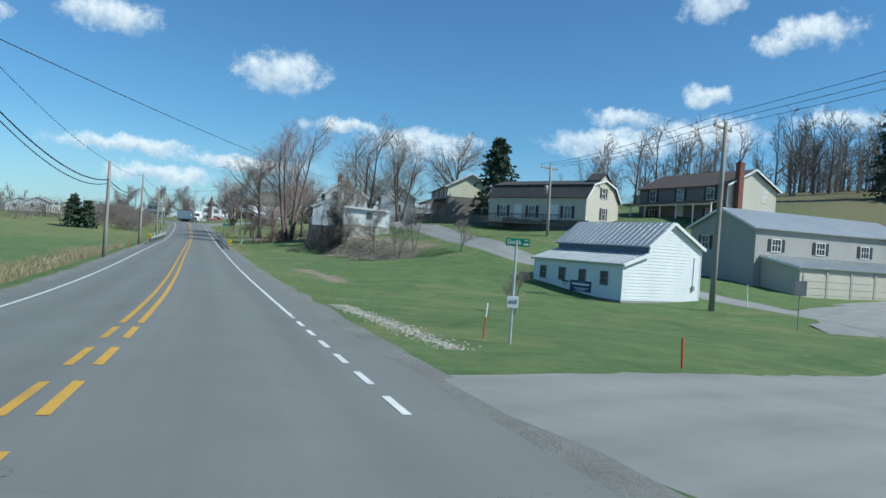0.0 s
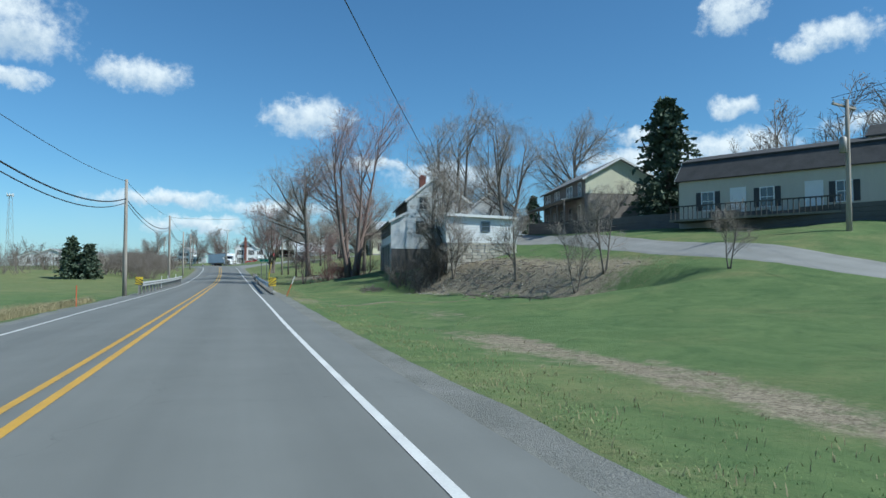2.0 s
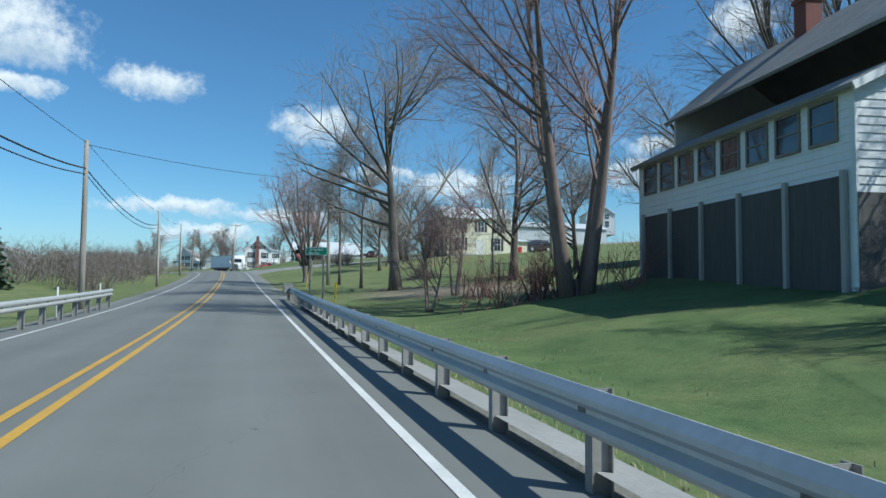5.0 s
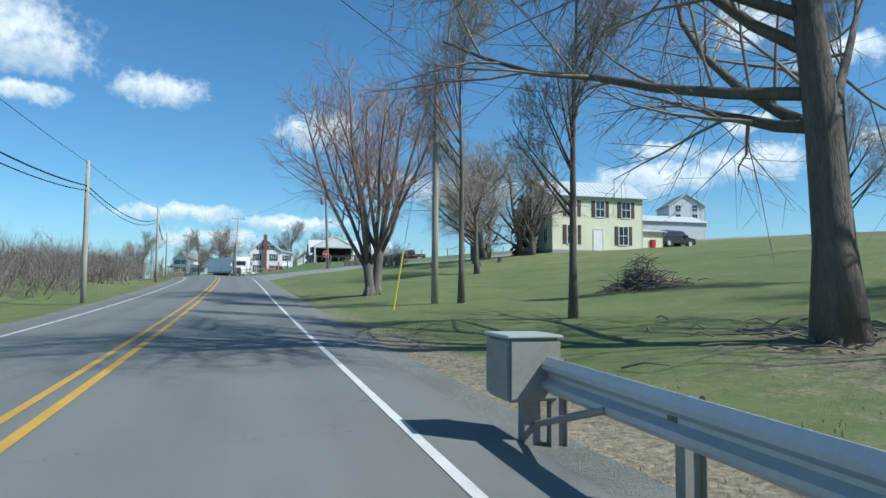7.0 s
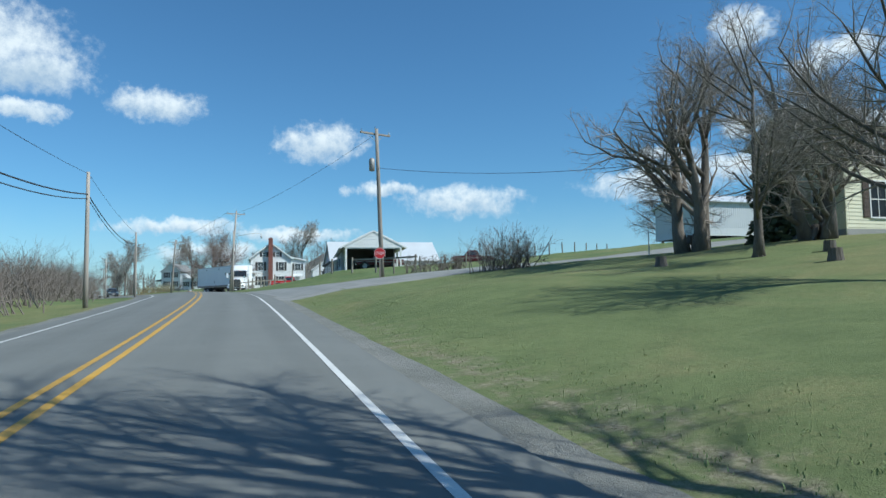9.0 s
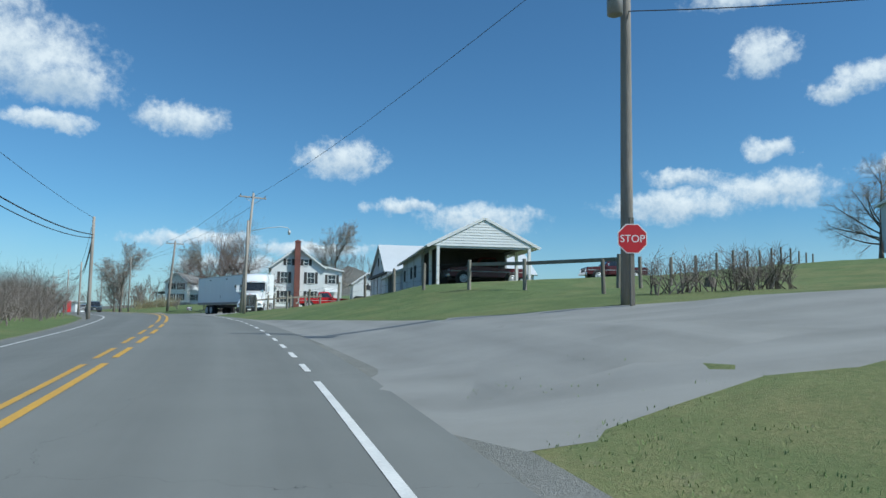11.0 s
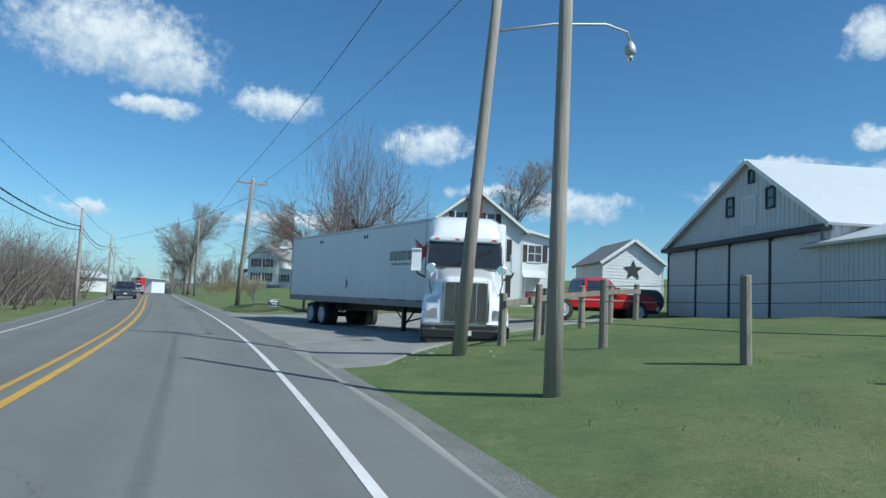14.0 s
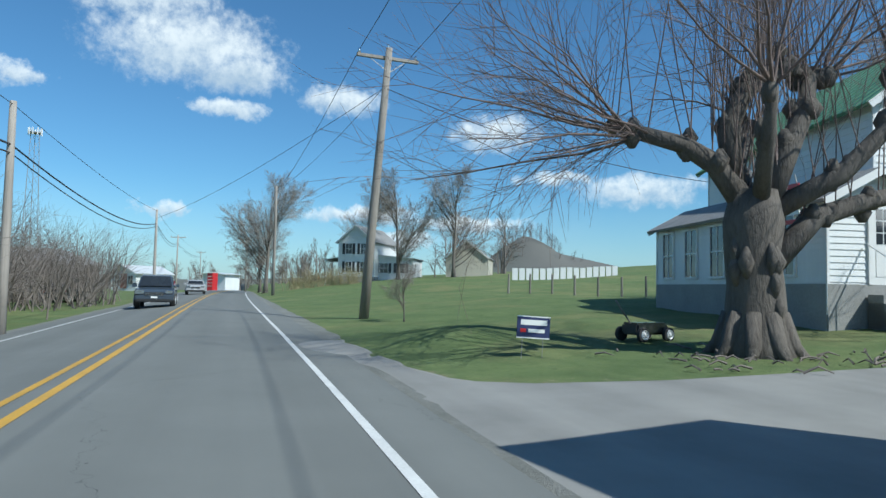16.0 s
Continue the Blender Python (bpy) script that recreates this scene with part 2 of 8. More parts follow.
def glass_mat(name, tint=(0.02, 0.025, 0.03), rough=0.06):
    m = bpy.data.materials.new(name)
    m.use_nodes = True
    p = m.node_tree.nodes["Principled BSDF"]
    q = G(m.node_tree)
    pos = q.n("ShaderNodeNewGeometry").outputs["Position"]
    a, _ = q.noise(pos, 1.3, 3.0, 0.6)
    q.put(p.inputs["Base Color"], q.mix(a, (*tint, 1), (*(c * 2.2 + 0.01 for c in tint), 1)))
    p.inputs["Roughness"].default_value = rough
    p.inputs["Specular IOR Level"].default_value = 0.9
    return m


LAWN = grass_mat()
ROAD = asphalt_mat("asphalt", (0.100, 0.105, 0.098), (0.215, 0.222, 0.208), 0.6, 0.0004)
ROAD2 = asphalt_mat("worn_asphalt", (0.118, 0.12, 0.11), (0.28, 0.28, 0.262), 1.2, 0.0)
LOT = asphalt_mat("lot_asphalt", (0.10, 0.10, 0.094), (0.29, 0.285, 0.265), 1.2, 0.0)
GRAVEL = mat("gravel_shoulder", (0.235, 0.235, 0.215), (0.13, 0.135, 0.115), 0.95, scale=0.8, fine=18, amount=0.9, bump=0.8, bscale=30)
YELLOW = mat("yellow_line_paint", (0.62, 0.35, 0.03), (0.36, 0.22, 0.05), 0.6, scale=1.5, fine=35, amount=0.6)
WHITEP = mat("white_line_paint", (0.74, 0.74, 0.70), (0.42, 0.42, 0.41), 0.6, scale=1.5, fine=35, amount=0.6)
SIDING = mat("white_siding", (0.76, 0.77, 0.76), (0.60, 0.62, 0.62), 0.6, scale=0.7, fine=9, amount=0.5, streak=4, bump=0.1)
SIDING_G = mat("grey_siding", (0.40, 0.385, 0.35), (0.30, 0.29, 0.27), 0.65, scale=0.7, fine=9, amount=0.5, streak=4)
SIDING_T = mat("tan_siding", (0.55, 0.51, 0.42), (0.43, 0.40, 0.33), 0.65, scale=0.7, fine=9, amount=0.5, streak=4)
SIDING_C = mat("cream_siding", (0.72, 0.70, 0.52), (0.58, 0.56, 0.42), 0.65, scale=0.7, fine=9, amount=0.5, streak=4)
SIDING_B = mat("brown_siding", (0.23, 0.20, 0.175), (0.16, 0.14, 0.125), 0.7, scale=0.7, fine=9, amount=0.5, streak=4)
SIDING_M = mat("mint_siding", (0.55, 0.68, 0.48), (0.42, 0.54, 0.38), 0.7, scale=0.7, fine=9, amount=0.5, streak=4)
METAL_W = mat("pale_steel_panel", (0.60, 0.62, 0.63), (0.48, 0.50, 0.51), 0.5, 0.0, scale=0.5, fine=6, amount=0.4, streak=6)
ROOF_M = mat("galvanised_roofing", (0.56, 0.58, 0.58), (0.40, 0.42, 0.43), 0.42, 0.55, scale=0.4, fine=7, amount=0.6)
ROOF_W = mat("white_roofing", (0.70, 0.72, 0.72), (0.55, 0.57, 0.58), 0.45, 0.25, scale=0.4, fine=7, amount=0.5)
ROOF_D = mat("dark_shingle", (0.075, 0.073, 0.072), (0.035, 0.034, 0.034), 0.9, scale=1.2, fine=14, amount=0.8, bump=0.5)
ROOF_B = mat("brown_shingle", (0.115, 0.085, 0.07), (0.06, 0.045, 0.04), 0.9, scale=1.2, fine=14, amount=0.8, bump=0.5)
ROOF_S = mat("grey_shingle", (0.27, 0.27, 0.265), (0.17, 0.17, 0.17), 0.9, scale=1.2, fine=14, amount=0.8, bump=0.5)
ROOF_G = mat("green_metal_roofing", (0.09, 0.24, 0.14), (0.06, 0.17, 0.10), 0.5, 0.1, scale=0.6, fine=8, amount=0.5)
TRIM = mat("white_trim", (0.78, 0.78, 0.76), (0.64, 0.64, 0.63), 0.5, scale=2, fine=20, amount=0.4)
DTRIM = mat("dark_trim", (0.045, 0.047, 0.05), (0.025, 0.026, 0.03), 0.6, scale=2, fine=20, amount=0.4)
BLUET = mat("slate_blue_trim", (0.11, 0.15, 0.20), (0.07, 0.10, 0.14), 0.6, scale=2, fine=20, amount=0.4)
GLASS = glass_mat("window_glass")
CGLASS = glass_mat("car_glass", (0.012, 0.014, 0.016), 0.03)
WOODP = mat("weathered_pole_wood", (0.36, 0.325, 0.285), (0.20, 0.175, 0.15), 0.9, scale=1.2, fine=22, amount=0.8, streak=14, bump=0.5, vary=0.2)
POSTW = mat("grey_fence_wood", (0.27, 0.25, 0.21), (0.14, 0.125, 0.10), 0.9, scale=2.0, fine=25, amount=0.8, streak=10, bump=0.5, vary=0.2)
BARK = mat("grey_brown_bark", (0.185, 0.163, 0.14), (0.085, 0.073, 0.062), 0.95, scale=2.5, fine=18, amount=0.9, streak=3, bump=0.9, vary=0.2)
BARK_R = mat("reddish_bark", (0.26, 0.195, 0.17), (0.13, 0.095, 0.082), 0.95, scale=2.5, fine=18, amount=0.8, streak=3, bump=0.8, vary=0.15)
TWIG_G = mat("grey_twigs", (0.33, 0.29, 0.25), (0.21, 0.18, 0.155), 0.9, scale=0.8, fine=9, amount=0.8)
TWIG_R = mat("red_budded_twigs", (0.37, 0.25, 0.225), (0.24, 0.15, 0.135), 0.9, scale=0.8, fine=9, amount=0.8)
TWIGS = mat("far_woodland", (0.22, 0.19, 0.165), (0.13, 0.11, 0.095), 0.95, scale=0.12, fine=1.5, amount=0.9)
NEEDLE = mat("spruce_needles", (0.085, 0.12, 0.075), (0.045, 0.07, 0.045), 0.8, scale=0.8, fine=9, amount=0.9, vary=0.1)
BRICK = mat("red_brick", (0.22, 0.085, 0.065), (0.125, 0.052, 0.043), 0.9, scale=1.5, fine=18, amount=0.7, bump=0.4)
STONE = mat("field_stone", (0.52, 0.49, 0.42), (0.30, 0.28, 0.24), 0.9, scale=1.5, fine=12, amount=0.8, bump=0.5, vary=0.3)
BLOCK = mat("concrete_block", (0.33, 0.33, 0.315), (0.22, 0.22, 0.21), 0.9, scale=0.9, fine=14, amount=0.6, bump=0.3)
DARKW = mat("dark_retaining_wall", (0.13, 0.125, 0.12), (0.075, 0.072, 0.07), 0.9, scale=0.9, fine=10, amount=0.6, bump=0.4)
STEEL = mat("galvanised_rail", (0.56, 0.57, 0.56), (0.40, 0.41, 0.40), 0.5, 0.35, scale=1.0, fine=14, amount=0.6)
POSTS = mat("weathered_steel_post", (0.36, 0.35, 0.33), (0.22, 0.20, 0.18), 0.6, 0.5, scale=2, fine=18, amount=0.6)
# serves dark boards and wrap, and shade painted into inner walls and panels
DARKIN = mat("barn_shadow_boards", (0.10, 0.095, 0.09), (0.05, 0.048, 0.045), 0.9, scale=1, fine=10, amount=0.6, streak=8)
RUBBER = mat("tyre_rubber", (0.022, 0.022, 0.023), (0.04, 0.04, 0.038), 0.85, scale=4, fine=30, amount=0.6)
ALLOY = mat("wheel_alloy", (0.58, 0.59, 0.60), (0.40, 0.41, 0.42), 0.42, 0.35, scale=5, fine=30, amount=0.4)
CHROME = mat("polished_metal", (0.75, 0.76, 0.77), (0.6, 0.61, 0.62), 0.16, 1.0, scale=5, fine=30, amount=0.3)
BLACKP = mat("black_plastic", (0.018, 0.018, 0.019), (0.03, 0.03, 0.031), 0.55, scale=4, fine=30, amount=0.4)
TRUCKW = mat("white_truck_paint", (0.80, 0.81, 0.82), (0.72, 0.73, 0.74), 0.22, scale=1.0, fine=10, amount=0.3, coat=0.6)
TRAILW = mat("white_trailer_skin", (0.80, 0.81, 0.80), (0.69, 0.70, 0.69), 0.40, scale=0.5, fine=6, amount=0.45, streak=5)
LENS = mat("headlight_lens", (0.62, 0.64, 0.66), (0.35, 0.37, 0.39), 0.1, 0.6, scale=9, fine=20, amount=0.8, coat=0.8)
GREENS = mat("green_sign_sheeting", (0.01, 0.22, 0.13), (0.008, 0.17, 0.10), 0.4, scale=2, fine=20, amount=0.3)
REDS = mat("red_sign_sheeting", (0.52, 0.025, 0.03), (0.42, 0.02, 0.025), 0.4, scale=2, fine=20, amount=0.3)
WHITES = mat("white_sign_sheeting", (0.80, 0.80, 0.78), (0.72, 0.72, 0.70), 0.4, scale=2, fine=20, amount=0.3)
BLACKS = mat("black_legend", (0.015, 0.015, 0.016), (0.025, 0.025, 0.026), 0.5, scale=2, fine=20, amount=0.3)
ORANGE = mat("orange_plastic", (0.60, 0.10, 0.035), (0.45, 0.075, 0.03), 0.5, scale=3, fine=20, amount=0.4)
YELP = mat("yellow_plastic", (0.72, 0.52, 0.03), (0.58, 0.42, 0.03), 0.5, scale=3, fine=20, amount=0.4)
NAVY = mat("navy_banner", (0.03, 0.04, 0.12), (0.02, 0.03, 0.09), 0.5, scale=3, fine=20, amount=0.4)
WIRE = mat("cable_black", (0.03, 0.03, 0.032), (0.05, 0.05, 0.052), 0.6)
BRUSHB = mat("dry_brush", (0.215, 0.185, 0.16), (0.12, 0.10, 0.088), 0.95, scale=1.2, fine=9, amount=0.8)
REDBR = mat("red_budded_brush", (0.27, 0.13, 0.115), (0.15, 0.075, 0.065), 0.95, scale=1.2, fine=9, amount=0.8)
DRYGR = mat("dry_grass", (0.36, 0.31, 0.18), (0.22, 0.19, 0.10), 0.9, scale=0.6, fine=5, amount=0.8)
GRBL = mat("grass_blades", (0.16, 0.25, 0.085), (0.26, 0.29, 0.13), 0.85, scale=0.6, fine=5, amount=0.8)


# ---- mesh helpers ----
class Mb:
    """Collects vertices and faces of one part."""

    def __init__(self):
        self.v, self.f = [], []

    def add(self, vs, fs):
        k = len(self.v)
        self.v += [tuple(p) for p in vs]
        self.f += [tuple(i + k for i in f) for f in fs]
        return self

    def box(self, x0, y0, z0, x1, y1, z1, m=None):
        vs = [(x, y, z) for z in (z0, z1) for y in (y0, y1) for x in (x0, x1)]
        if m is not None:
            vs = [m @ Vector(p) for p in vs]
        return self.add(vs, [(0, 2, 3, 1), (4, 5, 7, 6), (0, 1, 5, 4), (2, 6, 7, 3), (0, 4, 6, 2), (1, 3, 7, 5)])

    def cbox(self, x0, y0, z0, x1, y1, z1, c=0.03, m=None):
        """A box with chamfered edges."""
        b = bmesh.new()
        bmesh.ops.create_cube(b, size=1.0)
        for v in b.verts:
            v.co = Vector(((x0 + x1) / 2 + v.co.x * (x1 - x0), (y0 + y1) / 2 + v.co.y * (y1 - y0), (z0 + z1) / 2 + v.co.z * (z1 - z0)))
        bmesh.ops.bevel(b, geom=b.edges[:], offset=c, segments=2, affect="EDGES", clamp_overlap=True)
        if m is not None:
            b.transform(m)
        return self.bm(b)

    def bm(self, b):
        b.verts.index_update()
        self.add([v.co for v in b.verts], [[v.index for v in f.verts] for f in b.faces])
        b.free()
        return self

    def poly(self, pts, d):
        """A flat outline (list of 3D points) thickened along the vector d."""
        n = len(pts)
        d = Vector(d)
        vs = [Vector(p) for p in pts] + [Vector(p) + d for p in pts]
        return self.add(vs, [tuple(range(n))[::-1], tuple(range(n, 2 * n))] + [(i, (i + 1) % n, n + (i + 1) % n, n + i) for i in range(n)])

    def tube(self, pts, radii, n=8, caps=True):
        pts = [Vector(p) for p in pts]
        k = len(self.v)
        ref = None
        for i, p in enumerate(pts):
            d = (pts[min(i + 1, len(pts) - 1)] - pts[max(i - 1, 0)]).normalized()
            if ref is None:
                ref = Vector((1, 0, 0)) if abs(d.x) < 0.8 else Vector((0, 1, 0))
            s = d.cross(ref).normalized()
            u = s.cross(d)
            for j in range(n):
                a = 2 * math.pi * j / n
                self.v.append(tuple(p + (s * math.cos(a) + u * math.sin(a)) * radii[i]))
        for i in range(len(pts) - 1):
            for j in range(n):
                a, b = k + i * n + j, k + i * n + (j + 1) % n
                self.f.append((a, b, b + n, a + n))
        if caps:
            self.f.append(tuple(k + j for j in range(n))[::-1])
            self.f.append(tuple(k + (len(pts) - 1) * n + j for j in range(n)))
        return self

    def lathe(self, c, axis, prof, n=22):
        """Rings (offset along the axis, radius) joined in order and closed at both ends."""
        c, axis = Vector(c), Vector(axis).normalized()
        s = axis.orthogonal().normalized()
        u = axis.cross(s)
        k = len(self.v)
        for o, r in prof:
            self.v += [tuple(c + axis * o + (s * math.cos(2 * math.pi * j / n) + u * math.sin(2 * math.pi * j / n)) * r) for j in range(n)]
        for i in range(len(prof) - 1):
            self.f += [(k + i * n + j, k + i * n + (j + 1) % n, k + (i + 1) * n + (j + 1) % n, k + (i + 1) * n + j) for j in range(n)]
        self.f.append(tuple(k + j for j in range(n))[::-1])
        self.f.append(tuple(k + (len(prof) - 1) * n + j for j in range(n)))
        return self

    def disc(self, c, axis, r, half, n=20, c_r=None):
        c, axis = Vector(c), Vector(axis).normalized()
        c_r = r * 0.12 if c_r is None else c_r
        return self.tube([c - axis * half, c - axis * (half * 0.8), c + axis * (half * 0.8), c + axis * half], [r - c_r, r, r, r - c_r], n)

    def mesh(self, name, smooth=False):
        me = bpy.data.meshes.new(name)
        me.from_pydata(self.v, [], self.f)
        b = bmesh.new()
        b.from_mesh(me)
        bmesh.ops.recalc_face_normals(b, faces=b.faces)
        b.to_mesh(me)
        b.free()
        if smooth:
            me.shade_smooth()
        return me


def part(name, mb, material, parent=None, label="", smooth=False, recalc=True):
    if isinstance(mb, Mb):
        if recalc:
            me = mb.mesh(name, smooth)
        else:
            me = bpy.data.meshes.new(name)
            me.from_pydata(mb.v, [], mb.f)
            if smooth:
                me.shade_smooth()
    else:
        me = mb
    if not me.materials:
        me.materials.append(material)
    ob = new(name, me)
    if parent is not None:
        ob.parent = parent
    if label:
        tagged(ob, label)
    return ob


def thing(name, m, label, category, group="", kind="", fixed=False, placed=False):
    ob = new(name)
    ob.empty_display_size = 0.3
    x, y = m.translation.x, m.translation.y
    if (x, y) != (0, 0) and not placed:
        nx, ny = site(x, y)
        m = Matrix.Translation((nx - x, ny - y, lift(y) if fixed else ground_z(nx, ny) - ground_z(x, y))) @ m
    ob.matrix_world = m
    return tagged(ob, label, category, group, kind)


def smooth01(a, b, x):
    t = min(max((x - a) / (b - a), 0.0), 1.0)
    return t * t * (3 - 2 * t)


# ---- the lie of the land ----
RY = (-120, -60, -25, -10, 0, 10, 20, 30, 40, 50, 60, 70, 85, 100, 110, 120, 130, 140, 150, 160, 170, 180, 188, 196, 204, 212, 220, 228, 236, 244, 252, 260, 270, 280, 292, 305, 320, 340, 365, 400, 450, 600, 900, 2000)
RX = (-9, -4, -1.5, -0.66, -0.24, 0.03, 0.16, 0.16, 0.1, 0.03, -0.01, -0.04, -0.12, -0.15, -0.2, -0.31, -0.46, -0.63, -0.82, -1.01, -1.25, -1.56, -1.92, -2.47, -3.23, -4.27, -5.56, -7.09, -8.81, -10.73, -12.83, -15.06, -17.93, -20.85, -24.34, -28.05, -32.22, -37.62, -44.3, -53.88, -68.41, -112, -199.17, -518.82)
RZ = (4.2, 3, 1.9, 1.22, 0.84, 0.46, 0.2, 0.07, 0.03, 0.05, 0.11, 0.17, 0.27, 0.4, 0.54, 0.73, 0.97, 1.24, 1.56, 1.93, 2.32, 2.71, 3.02, 3.3, 3.53, 3.69, 3.79, 3.86, 3.89, 3.91, 3.93, 3.96, 4, 4.04, 4.07, 4.1, 4.1, 4.05, 3.91, 3.65, 3.25, -0.5, -1, -1)


def flowing(ks, vs, q):
    """A smooth curve through the knots."""
    ks, vs = np.asarray(ks, float), np.asarray(vs, float)
    m = np.gradient(vs, ks)
    i = np.clip(np.searchsorted(ks, q) - 1, 0, len(ks) - 2)
    h = ks[i + 1] - ks[i]
    t = (q - ks[i]) / h
    return (2 * t ** 3 - 3 * t ** 2 + 1) * vs[i] + (t ** 3 - 2 * t ** 2 + t) * h * m[i] + (3 * t ** 2 - 2 * t ** 3) * vs[i + 1] + (t ** 3 - t ** 2) * h * m[i + 1]


_yy = np.arange(-120, 2000, 0.5)
_xx, _zz = flowing(RY, RX, _yy), flowing(RY, RZ, _yy)


def road_x(y):
    return float(np.interp(y, _yy, _xx))


def road_z(y):
    return float(np.interp(y, _yy, _zz))


def bank(y):
    """Fall of the far lane towards its edge."""
    return float(np.interp(y, (-5, 60, 130, 190, 206, 250, 300, 340), (0.08, 0.04, 0.06, 0.08, 0.11, 0.09, 0.09, 0.02)))


def fall(y):
    """Fall of the near lane towards its edge."""
    return float(np.interp(y, (-5, 60, 130, 190, 206, 250, 300), (0.04, 0.01, 0.03, 0.01, 0.03, 0.03, 0.02)))


# survey shifts of the first site plan: along y, for three lines beside the road
SITE_Y = (0, 30, 60, 90, 120, 150, 180, 210, 240, 270, 300, 330)
SITE_X = {-7: (0, 0.1, 0.35, 0.45, 0.6, 0.88, 0.7, 0.6, 0.65, 1.3, 2.0, 2.45), 7: (0.05, 0.15, 0.12, 0.3, 0.1, -0.15, 0.15, -0.65, -0.05, 1.0, 1.6, 2.3), 25: (0.2, 0.25, 0.1, 0.15, 0.25, 0.1, 0.25, 0.1, 0.2, 0.45, 1.4, 2.0)}
SITE_L = {-7: (0.3, 0.4, -0.1, -0.1, -0.8, -3.6, -4.0, -1.5, -0.6, -0.2, 0.2, 1.3), 7: (0.15, 0.6, 0.7, 1.3, 0.7, 1.0, 1.6, 0.85, 0.1, -1.1, 0.4, 1.2), 25: (0.4, 0.65, 0.6, 0.65, 0.95, 0.7, 1.1, 1.1, 1.0, -0.6, -0.6, 0.4)}


def lift(y):
    return float(np.interp(y, SITE_Y, (0.03, 0.2, 0.38, 0.54, 0.88, 0.86, 0.75, 0.62, 0.7, 0.85, 0.87, 0.9)))


def site(x, y):
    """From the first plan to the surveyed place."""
    u = x - road_x(y)
    dx = float(np.interp(u, (-7, 7, 25), [np.interp(y, SITE_Y, SITE_X[k]) for k in (-7, 7, 25)]))
    dy = float(np.interp(u, (-7, 7, 25), [np.interp(y, SITE_Y, SITE_L[k]) for k in (-7, 7, 25)]))
    return x + dx, y + dy


COLS = (8, 14, 22, 30, 42)
RISE = {
    -30: (1.3, 0.7, 0.2, -0.1, 0.0), 0: (0.50, 0.1, -0.3, -0.5, -0.5), 15: (0.0, -0.25, -0.5, -0.7, -0.6), 33: (-0.55, -0.6, -0.7, -0.7, -0.65),
    50: (-0.6, -0.4, 0.3, 1.0, 0.6), 65: (-0.6, 0.1, 1.3, 3.0, 4.9), 82: (-0.6, 0.3, 2.2, 4.2, 5.7), 98: (-0.45, 0.7, 2.4, 4.8, 6.3),
    112: (-0.3, 0.2, 1.2, 2.9, 5.0), 124: (0.0, 0.5, 1.4, 2.5, 3.9), 138: (0.4, 0.9, 1.9, 3.0, 4.0), 152: (1.0, 1.6, 2.6, 3.6, 4.6),
    172: (2.1, 2.9, 3.8, 4.6, 5.3), 192: (3.0, 3.7, 4.3, 5.2, 6.6), 214: (3.6, 5.0, 5.5, 6.0, 7.2), 235: (3.4, 4.1, 4.8, 5.4, 6.6),
    258: (3.05, 3.2, 3.7, 4.3, 5.0), 285: (3.2, 3.7, 4.0, 4.2, 4.6), 350: (3.7, 4.4, 5.2, 5.8, 6.4),
}
ROWS = sorted(RISE)


def raw_z(u, y):
    zr = road_z(y)
    if u > 0:
        k = min(max(np.searchsorted(ROWS, y) - 1, 0), len(ROWS) - 2)
        t = smooth01(ROWS[k], ROWS[k + 1], y)
        row = [a + (b - a) * t for a, b in zip(RISE[ROWS[k]], RISE[ROWS[k + 1]])]
        up = lift(y)
        z = float(np.interp(u, (4.9,) + COLS, [zr - 0.06 - fall(y) * 4.9] + [q + up for q in row]))
        edge = 42 + 26 * (1 - smooth01(46, 58, y))
        if u > edge:
            w = 1 - smooth01(88, 128, y)
            top = 9 + 19 * w
            z += top * (1 - math.exp(-(u - edge) * (0.09 + 0.10 * w) / top))
    else:
        z = zr - 0.06 - bank(y) * min(-u, 6.0) - 0.5 * smooth01(4.6, 8.5, -u) * (1 - 0.8 * smooth01(130, 165, y)) + 0.5 * smooth01(9, 16, -u) * smooth01(140, 165, y) * (1 - smooth01(225, 250, y))
    return z


def bank_toe(y):
    """Foot of the eroded bank below the lane."""
    return float(np.interp(y, (60, 66, 70, 73.5, 77, 81, 86), (21.5, 19.9, 18.8, 17.9, 17.0, 16.1, 15.2)))


def ground_z(x, y):
    u = x - road_x(y)
    z = raw_z(u, y)
    a = abs(u)
    if a > 5:
        z += (noise.noise((x * 0.11, y * 0.11, 1.3)) * 0.22 + noise.noise((x * 0.45, y * 0.45, 7.1)) * 0.07) * smooth01(5, 12, a)
    if 56 < y < 86 and 8 < u < 30:
        face = max(0.8 * (x - bank_toe(y)), 0.012 * (x - 8)) - 0.15
        z += min(face + 0.12 * noise.noise((x * 0.6, y * 0.6, 3.0)) - z, 0.0) * smooth01(57, 64, y) * (1 - smooth01(82, 86, y)) * smooth01(8, 12, u)
    z += 0.5 * math.exp(-((x + 10.2) / 2.6) ** 2 - ((y - 268.8) / 1.5) ** 2)
    # two far rounded hills and a long low ridge
    z += 40 * math.exp(-((x - 80) / 38) ** 2 - ((y - 880) / 70) ** 2) + 22 * smooth01(900, 1500, math.hypot(x, y - 250)) * (0.6 + 0.4 * math.sin(x * 0.006) * math.sin(y * 0.004 + 1))
    return z


